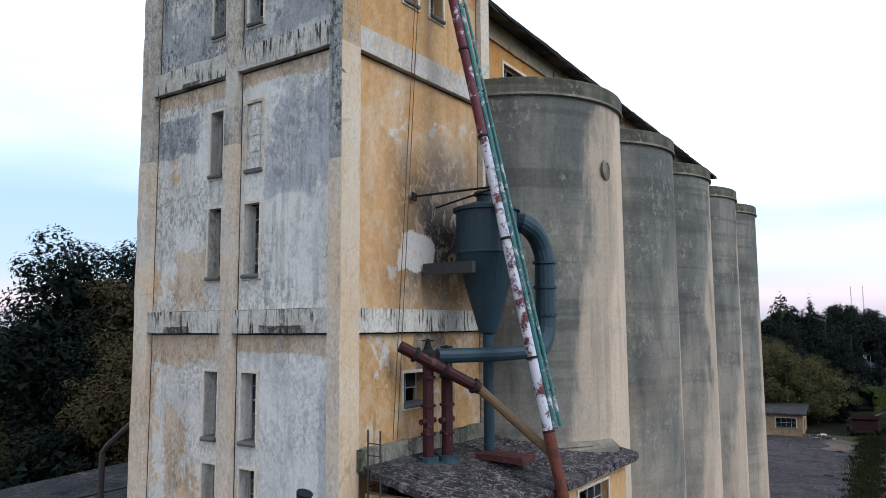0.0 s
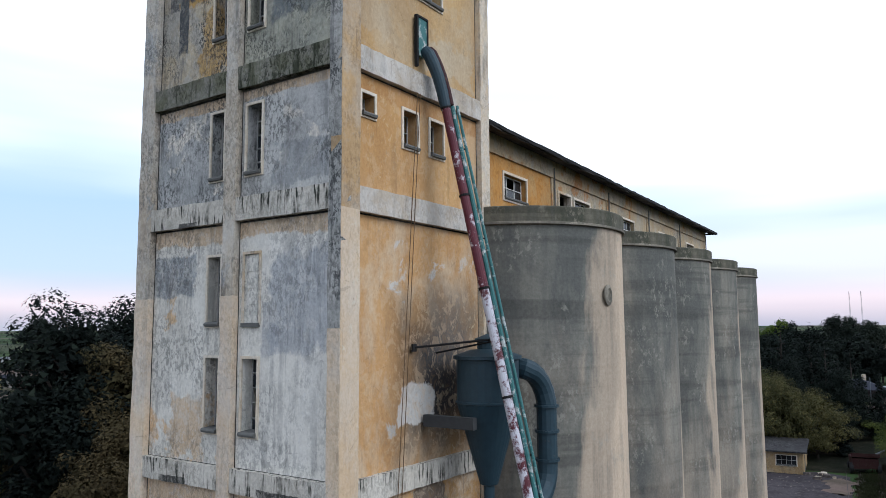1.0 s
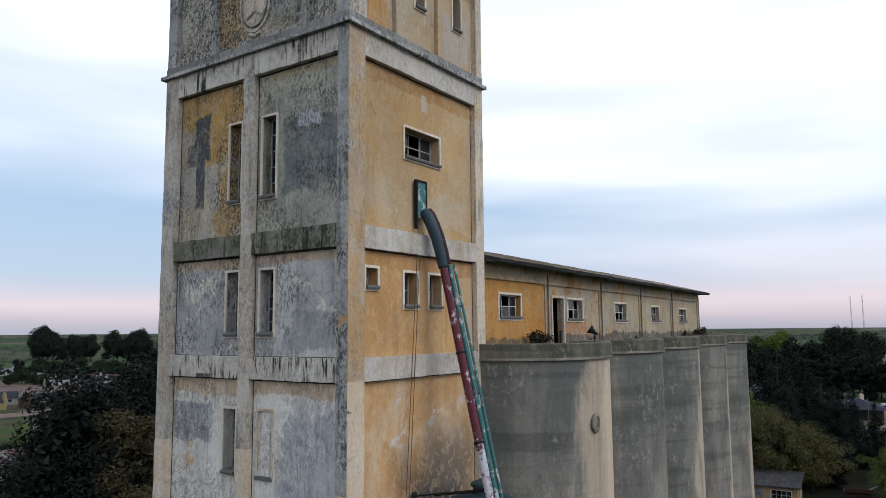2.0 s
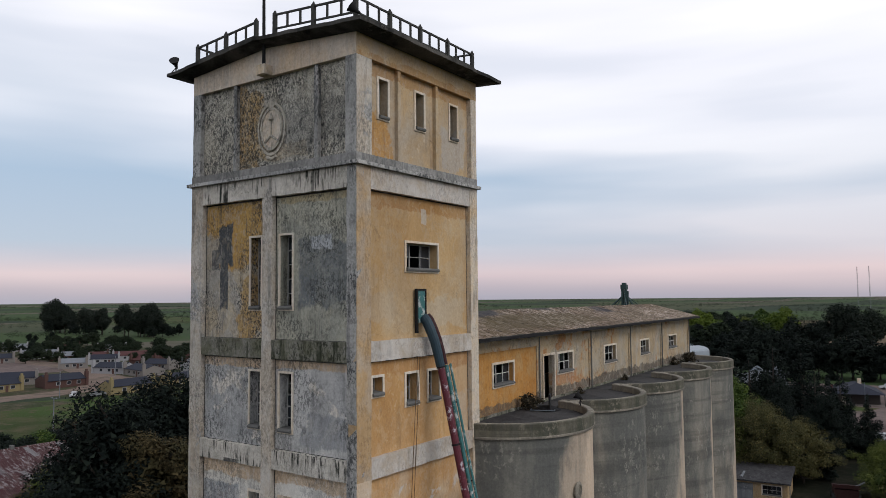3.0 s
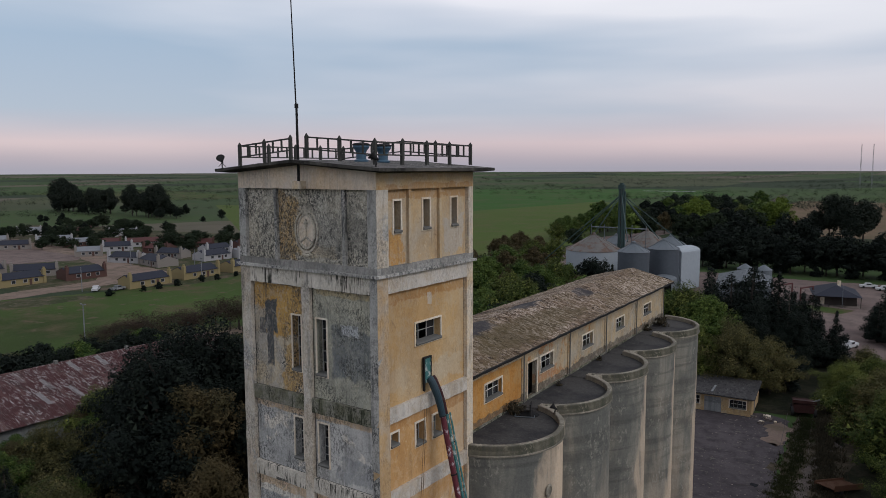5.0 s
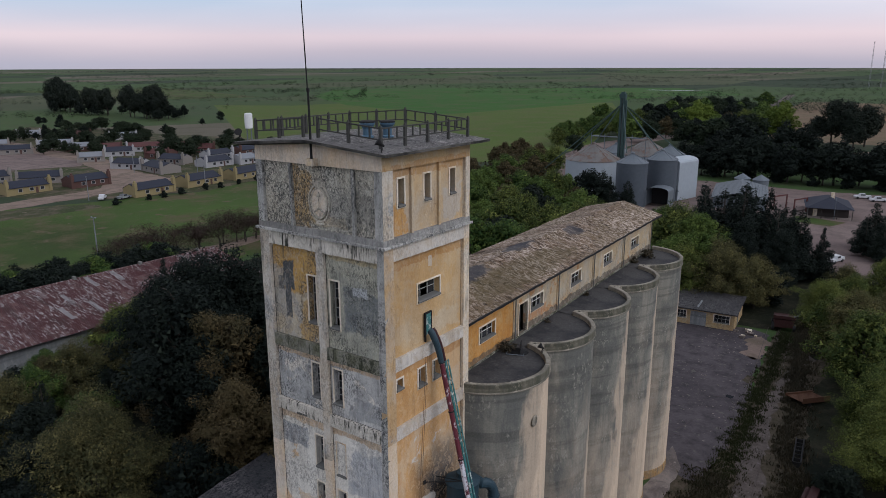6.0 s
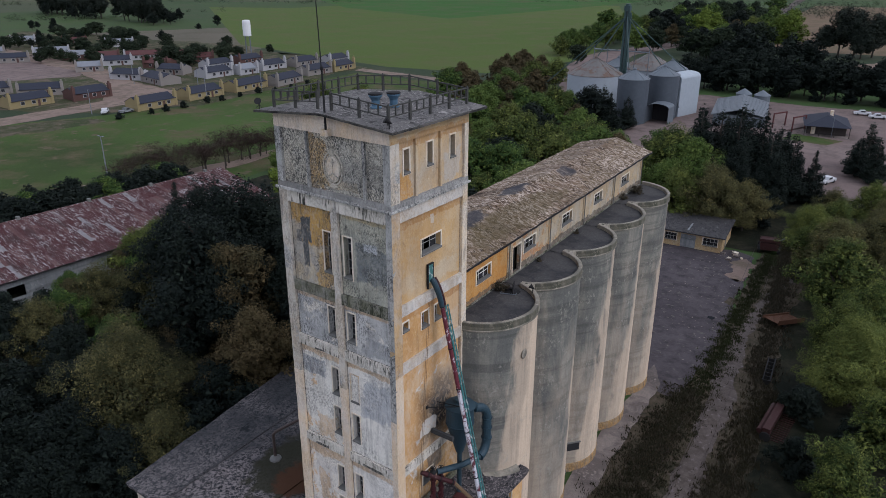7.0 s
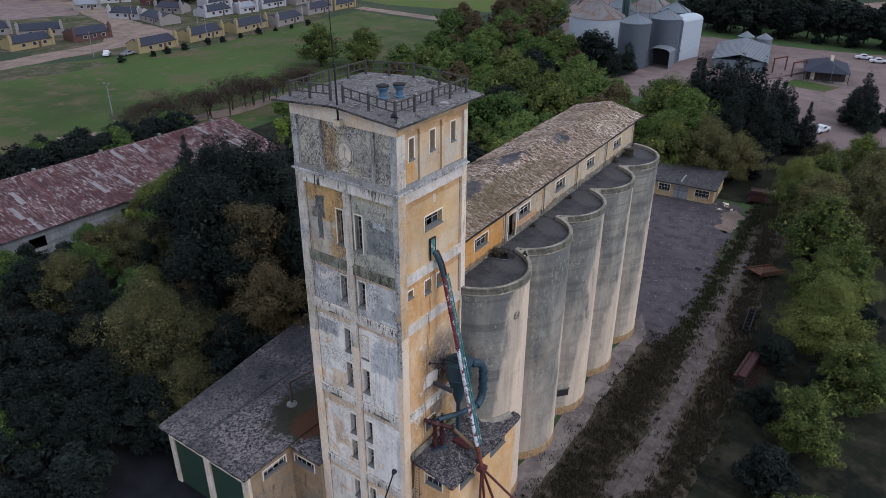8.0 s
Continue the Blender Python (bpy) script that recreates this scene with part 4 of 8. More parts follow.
for n, (u0, u1) in enumerate(((TX + 0.5, -6.68), (-6.52, -2.1), (-1.94, -0.52))):
    part("wall_panel", pierced(u0 - 0.04, u1 + 0.04, UP0, UP1, [], REC, REC - 0.3, front), M_LICHEN, tower)
for u in (-6.6, -2.02):
    part("thin_pilaster", worn_box(u - 0.09, u + 0.09, 0.03, 0.3, UP0, UP1, 0.5, 0.008, 86), M_PIL, tower)
top_holes = [(1.44, 1.98, 36.0, 37.46), (3.72, 4.28, 36.0, 37.46), (6.14, 6.68, 36.0, 37.46)]
for (u0, u1), h in zip(((0.84, 2.44), (2.60, 4.93), (5.09, 7.5)), top_holes):
    part("wall_panel", pierced(u0 - 0.04, u1 + 0.04, UP0, UP1, [h], REC, REC - 0.50, flank), M_OCHRE_TOP, tower)
    window(tower, flank, *h, REC, M_STEEL, 1, 1, 0.09, pane=False)
for u in (2.52, 5.01):
    part("thin_pilaster", worn_box(-0.3, -0.03, u - 0.09, u + 0.09, UP0, UP1, 0.5, 0.006, 88), M_OCHRE_TOP, tower)
# entablature under the eaves: the front one follows the low gable
LIFT = 0.42
bm = bmesh.new()
for u0, u1, za, zb in ((TX, TX / 2, 38.5, 38.86), (TX / 2, 0.0, 38.86, 38.5)):
    v = [bm.verts.new(p) for p in ((u0, 0.0, UP1), (u1, 0.0, UP1), (u1, 0.0, zb + LIFT - 0.1), (u0, 0.0, za + LIFT - 0.1), (u0, 0.4, UP1), (u1, 0.4, UP1), (u1, 0.4, zb + LIFT - 0.1), (u0, 0.4, za + LIFT - 0.1))]
    for f in ((0, 1, 2, 3), (7, 6, 5, 4), (0, 4, 5, 1), (3, 2, 6, 7), (0, 3, 7, 4), (1, 5, 6, 2)):
        bm.faces.new([v[i] for i in f])
part("entablature", bm, M_PIL_PALE, tower)
part("entablature", boxes((-0.4, 0.012, 0.012, TY, UP1, 38.5 + LIFT - 0.1)), M_OCHRE_TOP, tower)
part("entablature", boxes((TX, TX + 0.4, 0.4, TY, UP1, 38.5 + LIFT - 0.1)), M_OCHRE_TOP, tower)

# roof: a thin slab, two low slopes that meet over the middle of the front
OV = 0.86
bm = bmesh.new()
rnd = random.Random(4)
NX, NY = 24, 18
rx0, rx1, ry0, ry1 = TX - OV, OV, -OV + 0.15, TY + OV
grid = {}
for i in range(NX + 1):
    for j in range(NY + 1):
        x, y = rx0 + (rx1 - rx0) * i / NX, ry0 + (ry1 - ry0) * j / NY
        z = 38.98 + LIFT - 0.36 * abs(x - TX / 2) / (TX / -2)
        edge = i in (0, NX) or j in (0, NY)
        jit = 0.04 if edge else 0.0
        x, y = x + rnd.uniform(-jit, jit), y + rnd.uniform(-jit, jit)
        grid[i, j, 0] = bm.verts.new((x, y, z))
        grid[i, j, 1] = bm.verts.new((x, y, z - 0.24 + (0.10 if edge else 0)))
for i in range(NX):
    for j in range(NY):
        bm.faces.new([grid[p[0], p[1], 0] for p in ((i, j), (i + 1, j), (i + 1, j + 1), (i, j + 1))])
        bm.faces.new([grid[p[0], p[1], 1] for p in ((i, j), (i, j + 1), (i + 1, j + 1), (i + 1, j))])
for i in range(NX):
    bm.faces.new((grid[i, 0, 0], grid[i, 0, 1], grid[i + 1, 0, 1], grid[i + 1, 0, 0]))
    bm.faces.new((grid[i, NY, 0], grid[i + 1, NY, 0], grid[i + 1, NY, 1], grid[i, NY, 1]))
for j in range(NY):
    bm.faces.new((grid[0, j, 0], grid[0, j + 1, 0], grid[0, j + 1, 1], grid[0, j, 1]))
    bm.faces.new((grid[NX, j, 0], grid[NX, j, 1], grid[NX, j + 1, 1], grid[NX, j + 1, 0]))
bmesh.ops.recalc_face_normals(bm, faces=bm.faces)
slab = part("roof_slab", bm, M_SLAB, tower, "grey flaking roof slab with broken edges")
# edges and underside are far darker than the top
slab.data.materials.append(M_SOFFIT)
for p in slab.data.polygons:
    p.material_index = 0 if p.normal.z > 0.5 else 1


def roof_z(x):
    return 38.98 + LIFT - 0.36 * abs(x - TX / 2) / (TX / -2)


# concrete railing round the roof, open at the flagpole
RI = 0.10
corners = [(-4.35, RI), (-RI, RI), (-RI, TY - RI), (TX + RI, TY - RI), (TX + RI, RI), (-5.45, RI)]
railing = thing("roof_railing", "dark weathered concrete railing round the tower roof", "railing")
post_mesh, baluster_mesh = None, None
for (xa, ya), (xb, yb) in zip(corners, corners[1:]):
    length = math.hypot(xb - xa, yb - ya)
    n = max(2, round(length / 2.1))
    ang = math.atan2(yb - ya, xb - xa)
    for i in range(n + (1 if (xb, yb) == corners[-1] else 0)):
        x, y = xa + (xb - xa) * i / n, ya + (yb - ya) * i / n
        if post_mesh is None:
            bm = boxes((-0.07, 0.07, -0.07, 0.07, 0, 1.06))
            top = bmesh.ops.create_cone(bm, cap_ends=True, segments=4, radius1=0.085, radius2=0.02, depth=0.12, matrix=pose(0, 0, 1.12, 0, 0, 45))
            post_mesh = part("post", bm, M_RAIL, railing)
            post_mesh.matrix_local = pose(x, y, roof_z(x) + 0.08)
        else:
            same_mesh("post", post_mesh, railing, pose(x, y, roof_z(x) + 0.08))
    for i in range(n):
        fa, fb = i / n, (i + 1) / n
        pa = Vector((xa + (xb - xa) * fa, ya + (yb - ya) * fa, 0))
        pb = Vector((xa + (xb - xa) * fb, ya + (yb - ya) * fb, 0))
        pa.z, pb.z = roof_z(pa.x) + 0.1, roof_z(pb.x) + 0.1
        for h, r in ((0.42, 0.045), (0.98, 0.05)):
            part("rail", tubes(((pa + Vector((0, 0, h)), pb + Vector((0, 0, h))), r), sides=4), M_RAIL, railing)
        for k in (1, 2):
            p = pa.lerp(pb, k / 3)
            if baluster_mesh is None:
                baluster_mesh = part("baluster", boxes((-0.035, 0.035, -0.035, 0.035, 0.42, 0.98)), M_RAIL, railing)
                baluster_mesh.matrix_local = pose(p.x, p.y, p.z)
            else:
                same_mesh("baluster", baluster_mesh, railing, pose(p.x, p.y, p.z))

# ---- silos and the gallery over them ----
AXIS = math.atan2(0.35, 8.13)
ALONG = pose(-1.09, 11.7, 0, 0, 0, math.degrees(AXIS))
PITCH, RAD, RIM = 8.138, 4.30, 23.84
HALF = math.degrees(math.asin(PITCH / 2 / RAD))


def silo(m, first, last, group, shell_mat):
    """A round concrete silo, the part of it that stands clear of its neighbours."""
    s = thing("silo", "tall round grey concrete grain silo, cream wash doubling as its lit side", "silo", group, m=m)
    a0 = -HALF if not first else -88
    a1 = HALF if not last else 88
    wall = [(RAD, 0.0), (RAD, 1.1), (RAD, 6), (RAD, 12), (RAD, 18), (RAD, 23.22), (RAD + 0.05, 23.25), (RAD + 0.05, 23.3), (RAD + 0.09, 23.32), (RAD + 0.09, RIM)]
    n = 40
    part("shell", lathe(wall[:6], (0, 0), n, a0 - 0.4, a1 - a0 + 0.8), shell_mat, s, smooth=True)
    part("collar", lathe(wall[5:], (0, 0), n, a0 - 0.4, a1 - a0 + 0.8), M_SILO_BAND, s, "mossy collar under the rim")
    part("rim", lathe([(RAD + 0.094, 23.36), (RAD + 0.10, RIM), (RAD + 0.06, RIM + 0.04)], (0, 0), n, a0 - 0.6, a1 - a0 + 1.2), M_SILO_BAND, s, "mossy rim")
    # the top gets a paler concrete, its lit look put into the colour
    part("rim_top", lathe([(RAD + 0.06, RIM + 0.04), (RAD - 0.2, RIM + 0.04), (RAD - 0.24, RIM), (RAD - 0.24, 23.3)], (0, 0), n, a0 - 0.6, a1 - a0 + 1.2), M_SILO_DARK, s, "top of the rim, coloured paler for the light on it")
    part("ledge", lathe([(RAD + 0.02, 23.2), (RAD + 0.13, 23.23), (RAD + 0.13, 23.31), (RAD + 0.04, 23.34)], (0, 0), n, a0 - 0.6, a1 - a0 + 1.2), M_SILO_DARK, s)
    bm = bmesh.new()
    c = bm.verts.new((-1.0, 0, 23.52))
    ring = [bm.verts.new((max((RAD - 0.15) * math.cos(radians(a)), -1.0), (RAD - 0.15) * math.sin(radians(a)), 23.52)) for a in np.linspace(-95, 95, 33)]
    for p, q in zip(ring, ring[1:]):
        bm.faces.new((c, p, q))
    part("deck", bm, M_DECK, s, "dark weathered flat top")
    if not last:
        # the concave joint between two neighbours
        jr, jx = 0.55, math.sqrt((RAD + 0.55) ** 2 - (PITCH / 2) ** 2)
        open_ = 180 - math.degrees(math.atan2(PITCH / 2, jx))
        part("joint_wall", lathe([(jr, 0.0), (jr, 11.0), (jr, 23.27)], (jx, PITCH / 2), 12, open_ - 8, 2 * (180 - open_) + 16), M_SILO, s, smooth=True)
        part("joint_collar", lathe([(jr - 0.05, 23.25), (jr - 0.05, 23.3), (jr - 0.09, 23.32), (jr - 0.09, RIM + 0.035), (jr + 0.26, RIM + 0.035), (jr + 0.26, 23.3)], (jx, PITCH / 2), 12, open_ - 8, 2 * (180 - open_) + 16), M_SILO_DARK, s)
    part("base_ring", lathe([(RAD + 0.05, 0.0), (RAD + 0.05, 0.95), (RAD - 0.02, 1.05)], (0, 0), n, a0 - 0.5, a1 - a0 + 1.0), M_BASE_OCHRE, s, "ochre painted foot")
    return s


silos = []
for i in range(5):
    silos.append(silo(ALONG @ pose(0, PITCH * i, 0), i == 0, i == 4, "silos by the track", M_SILOS[i]))
for i in range(5):
    silo(ALONG @ pose(-7.2, PITCH * i, 0, 0, 0, 180), i == 4, i == 0, "silos on the far side", M_SILOS[1])

G_TURN = 2.17
gallery = thing("gallery", "long low ochre gallery with steel windows over the silos", "building", m=pose(-1.352, 11.9, 0, 0, 0, G_TURN))
GW, G0, G1 = 6.9, -3.9, 36.3
DECK, EAVE = 23.5, 27.0


def gal(u, z, o):
    return (o, u, z)


g_holes = [(-0.48, 1.64, 24.93, 25.97), (5.22, 6.62, 23.6, 26.0), (7.2, 9.35, 24.9, 25.98), (14.75, 16.95, 24.88, 25.95), (22.35, 24.4, 24.9, 25.92), (29.9, 32.2, 24.9, 25.9)]
pil = [-3.9, 4.5, 12.1, 19.75, 27.6, 36.1]
gal_mats = [M_OCHRE_GAL, M_GAL, M_GAL, M_GAL, M_GAL]
for i, (a, b) in enumerate(zip(pil, pil[1:])):
    hs = [h for h in g_holes if a < h[0] < b]
    part("wall_panel", pierced(a, b, DECK - 0.1, EAVE, hs, -0.06, -0.36, gal), gal_mats[i], gallery)
    for h in hs:
        if h[2] < 24:
            continue
        # the steel casement fills the near part of the opening, its far jamb stays blank
        window(gallery, gal, *h, -0.06, M_WHITE_STEEL, 3, 2, 0.11)
for p in pil[1:]:
    part("pilaster", worn_box(-0.2, 0.0, p - 0.16, p + 0.16, DECK - 0.1, EAVE, 0.6, 0.008, 7), M_GAL, gallery)
    # a real pipe on some pilasters; on the rest it draws the shadow line
    part("downpipe", tubes((((0.07, p + 0.05, DECK), (0.07, p + 0.05, EAVE + 0.1)), 0.04), sides=8), M_SILL, gallery)
part("base_course", worn_box(-0.1, 0.03, G0, G1, DECK - 0.1, DECK + 0.14, 0.5, 0.03, 9), M_MOSS, gallery)
part("top_course", worn_box(-0.3, 0.04, G0, G1, EAVE - 0.38, EAVE + 0.42, 0.6, 0.01, 10), M_GAL, gallery)
part("far_wall", boxes((-GW, -GW + 0.3, G0, G1, DECK - 0.1, EAVE)), M_OCHRE, gallery)
part("end_wall", boxes((-GW + 0.3, -0.36, G1 - 0.3, G1, DECK - 0.1, EAVE + 0.35)), M_CREAM, gallery)
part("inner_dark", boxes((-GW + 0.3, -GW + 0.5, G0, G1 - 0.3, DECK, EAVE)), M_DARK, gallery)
# frame of the open doorway
bm = bmesh.new()
for u0, u1, z0, z1 in ((5.1, 5.22, 23.5, 26.12), (6.62, 6.74, 23.5, 26.12), (5.22, 6.62, 26.0, 26.12)):
    put_box(bm, gal, u0, u1, z0, z1, -0.16, 0.02)
door = part("door", bm, M_CREAM, gallery, "open doorway with a cream frame")
# a near-black sheet behind the frame paints the unlit room
bm = bmesh.new()
put_box(bm, gal, 5.24, 6.6, 23.55, 25.98, -0.62, -0.58)
part("door_leaf", bm, M_DARK, door)
# roof with a low ridge
bm = bmesh.new()
rnd = random.Random(9)
NX, NY = 14, 60
grid = {}
for i in range(NX + 1):
    for j in range(NY + 1):
        x = 0.85 - (GW + 1.7) * i / NX
        y = G0 + (G1 + 0.5 - G0) * j / NY
        z = EAVE + 0.42 + 1.1 * (1 - abs(x + GW / 2) / (GW / 2 + 0.85)) + rnd.uniform(-0.02, 0.02)
        jit = 0.05 if i in (0, NX) or j == NY else 0
        grid[i, j] = (x + rnd.uniform(-jit, jit), y, z)
top = {k: bm.verts.new(v) for k, v in grid.items()}
low = {k: bm.verts.new((v[0], v[1], v[2] - 0.2)) for k, v in grid.items()}
for i in range(NX):
    for j in range(NY):
        q = ((i, j), (i + 1, j), (i + 1, j + 1), (i, j + 1))
        bm.faces.new([top[p] for p in q])
        bm.faces.new([low[p] for p in q[::-1]])
for j in range(NY):
    for i in (0, NX):
        bm.faces.new((top[i, j], top[i, j + 1], low[i, j + 1], low[i, j]))
for i in range(NX):
    for j in (0, NY):
        bm.faces.new((top[i, j], top[i + 1, j], low[i + 1, j], low[i, j]))
bmesh.ops.recalc_face_normals(bm, faces=bm.faces)
g_roof = part("roof", bm, M_FELT, gallery, "brown torn roofing felt with pale flakes")
# all but the upper faces get the near-black concrete
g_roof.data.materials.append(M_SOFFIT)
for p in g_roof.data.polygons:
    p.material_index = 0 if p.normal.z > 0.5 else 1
# black strips put the shadow under the eaves into colour
part("fascia", worn_box(0.84, 0.90, G0, G1 + 0.5, EAVE + 0.25, EAVE + 0.39, 0.7, 0.02, 15), M_BLACK, gallery, "black strip that paints in the shade under the eaves")
part("fascia", worn_box(-GW - 0.8, 0.84, G1 + 0.46, G1 + 0.55, EAVE + 0.25, EAVE + 0.39, 0.7, 0.02, 16), M_BLACK, gallery, "black strip that paints in the shade under the eaves")

# ---- annexes at the tower's foot ----
def sloped_roof(corners, thick, jitter=0.0, cuts=10, seed=0):
    """A roof slab over four corners, cut up so that its rim can be ragged."""
    rnd = random.Random(seed)
    a, b, c, d = [Vector(p) for p in corners]
    bm, top, low = bmesh.new(), {}, {}
    for i in range(cuts + 1):
        for j in range(cuts + 1):
            p = a.lerp(b, i / cuts).lerp(d.lerp(c, i / cuts), j / cuts)
            rim = i in (0, cuts) or j in (0, cuts)
            if rim:
                p += Vector((rnd.uniform(-1, 1), rnd.uniform(-1, 1), 0)) * jitter
            top[i, j], low[i, j] = bm.verts.new(p), bm.verts.new(p - Vector((0, 0, thick)))
    for i in range(cuts):
        for j in range(cuts):
            q = ((i, j), (i + 1, j), (i + 1, j + 1), (i, j + 1))
            bm.faces.new([top[k] for k in q]), bm.faces.new([low[k] for k in q[::-1]])
        for e in (0, cuts):
            bm.faces.new((top[i, e], top[i + 1, e], low[i + 1, e], low[i, e]))
            bm.faces.new((top[e, i], top[e, i + 1], low[e, i + 1], low[e, i]))
    bmesh.ops.recalc_face_normals(bm, faces=bm.faces)
    return bm


annex = thing("machine_annex", "ochre machine room annex with a flaking flat roof", "building")
AX = 3.55
part("roof", sloped_roof(((-0.05, 0.75, 11.35), (4.0, 0.75, 10.5), (4.0, 11.3, 10.5), (-0.05, 11.3, 11.35)), 0.22, 0.05, 16, 3), M_FELT_GREY, annex)
part("upstand", worn_box(-0.02, 0.16, 0.7, 8.0, 11.2, 11.75, 0.4, 0.03, 4), M_MOSS, annex)


def annex_front(u, z, o):
    return (u, 1.0 - o, z)


def annex_side(u, z, o):
    return (AX + o, u, z)


fh = (1.25, 2.85, 9.45, 10.35)
part("wall", pierced(0.05, AX, 0, 10.55, [fh], 0.0, -0.3, annex_front), M_OCHRE, annex)
window(annex, annex_front, *fh, 0.0, M_WHITE_STEEL, 3, 1, 0.12)
sh = [(2.4, 4.5, 8.8, 9.9), (6.9, 9.3, 8.8, 9.9)]
part("wall", pierced(1.3, 11.0, 0, 10.45, sh, 0.0, -0.3, annex_side), M_OCHRE, annex)
for h in sh:
    window(annex, annex_side, *h, 0.0, M_STEEL, 4, 2, 0.10)
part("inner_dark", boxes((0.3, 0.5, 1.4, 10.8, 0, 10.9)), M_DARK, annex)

# iron ladder up to the annex roof
ladder = thing("iron_ladder", "thin rusty iron ladder fixed before the annex wall", "ladder")
for u in (0.40, 0.82):
    part("stile", tubes((((u, 0.70, 4.0), (u, 0.70, 12.3)), 0.025), sides=6), M_OLD_RAIL, ladder)
for k in range(26):
    part("rung", tubes((((0.40, 0.70, 4.2 + 0.31 * k), (0.82, 0.70, 4.2 + 0.31 * k)), 0.016), sides=5), M_OLD_RAIL, ladder)
for z in (5.0, 8.0, 10.8):
    part("bracket", boxes((0.38, 0.42, 0.70, 1.02, z, z + 0.04), (0.80, 0.84, 0.70, 1.02, z, z + 0.04)), M_OLD_RAIL, ladder)

# low building in front of the other side, with a felt roof on two slopes
shed = thing("loading_shed", "low loading shed with a grey flaking felt roof and green doors", "building")
LZ = 7.0
X0, X1, Y0, Y1 = -24.6, -12.7, -5.9, 17.0
part("roof", sloped_roof(((X0, Y0, LZ), (X1, Y0, LZ), (X1, Y1, LZ + 0.5), (X0 - 2.6, Y1, LZ + 0.3)), 0.2, 0.06, 20, 11), M_FELT_SHED, shed)
part("felt_seam", sloped_roof(((-20.2, Y0 + 0.05, LZ + 0.05), (-19.95, Y0 + 0.05, LZ + 0.05), (-20.6, Y1, LZ + 0.46), (-20.85, Y1, LZ + 0.455)), 0.05, 0.02, 14, 14), M_FELT_DARK, shed)
part("roof", sloped_roof(((X1 - 0.1, -0.6, LZ + 0.02), (-9.2, -0.6, LZ - 0.35), (-9.2, 16.5, LZ - 0.1), (X1 - 0.1, 16.5, LZ + 0.42)), 0.2, 0.05, 12, 12), M_FELT_SHED, shed)


def shed_front(u, z, o):
    return (u, -5.3 - o, z)


def shed_side(u, z, o):
    return (-13.1 + o, u, z)


doors = [(-23.6, -19.2, 0.0, 5.6), (-18.4, -14.0, 0.0, 5.6)]
part("wall", pierced(-24.2, -13.1, 0, LZ - 0.15, doors, 0.0, -0.3, shed_front), M_CREAM, shed)
M_GREEN_DOOR = plain("dark_green_boarded_door", (0.018, 0.042, 0.028), 0.7, vary=0.4)
for d in doors:
    for k in range(8):
        u = d[0] + (d[1] - d[0]) * k / 8
        bm = bmesh.new()
        put_box(bm, shed_front, u + 0.01, u + (d[1] - d[0]) / 8 - 0.01, 0.02, 5.58, -0.22, -0.17)
        part("door_board", bm, M_GREEN_DOOR, shed)
part("wall", pierced(-5.0, -0.3, 0, LZ - 0.15, [(-3.6, -1.0, 5.1, 6.0)], 0.0, -0.3, shed_side), M_OCHRE_SHED, shed)
window(shed, shed_side, -3.6, -1.0, 5.1, 6.0, 0.0, M_WHITE_STEEL, 4, 2, 0.1)
part("far_wall", boxes((-24.2, -23.9, -5.0, 16.0, 0, LZ - 0.2)), M_PIL, shed)
low_front = (-12.6, -10.2, 5.0, 5.9)
part("wall", pierced(-13.1, -9.32, 0, LZ - 0.45, [low_front], 0.0, -0.3, lambda u, z, o: (u, -0.3 - o, z)), M_OCHRE_SHED, shed)
window(shed, lambda u, z, o: (u, -0.3 - o, z), *low_front, 0.0, M_WHITE_STEEL, 4, 1, 0.1)

# ---- machinery on the flank ----
CX, CY = 1.35, 5.35
cyclone = thing("dust_cyclone", "blue-grey sheet metal dust cyclone with a cone", "cyclone")
part("drum", lathe([(0.001, 18.95), (0.55, 18.9), (1.08, 18.72), (1.08, 18.62), (0.98, 18.6), (0.98, 17.35), (1.02, 17.33), (1.02, 17.27), (0.98, 17.25), (0.28, 14.8), (0.17, 14.75), (0.17, 11.1)], (CX, CY), 28), M_BLUE, cyclone)
part("cap", lathe([(0.32, 18.85), (0.32, 19.15), (0.4, 19.15), (0.4, 19.25), (0.001, 19.4)], (CX, CY), 16), M_BLUE, cyclone)
arc = [(CX + 0.45, CY + 0.9, 18.35)] + [(2.2 + 0.05 * k, 6.05 + 1.15 * math.sin(a), 17.2 + 1.1 * math.cos(a)) for k, a in enumerate(np.linspace(0.15, math.pi / 2, 6))]
run = arc + [(2.45, 7.2, 16.2), (2.45, 7.2, 15.3)] + [(2.45, 6.3 + 0.9 * math.cos(a), 15.2 - 1.0 * math.sin(a)) for a in np.linspace(0.3, math.pi / 2, 5)]
duct = part("duct", tubes((run, 0.33), sides=14), M_BLUE, cyclone)
for p, q in (((2.45, 7.2, 17.1), (2.45, 7.2, 17.02)), ((2.45, 7.2, 16.3), (2.45, 7.2, 16.22)), ((2.45, 7.2, 15.4), (2.45, 7.2, 15.32))):
    part("flange", tubes(((p, q), 0.40), sides=14), M_BLUE, duct)
part("low_duct", tubes((((2.45, 6.3, 14.2), (1.9, 4.8, 14.15), (0.9, 3.2, 14.15)), 0.22), sides=12), M_BLUE, cyclone)
for by in (3.9, 6.5):
    part("bracket", boxes((-0.1, 1.7, by, by + 0.2, 16.6, 16.95)), M_SOOT, cyclone, "sooty concrete bracket slab")

stay = thing("stay_frame", "thin black iron stay bars fixed to the wall", "bracket")
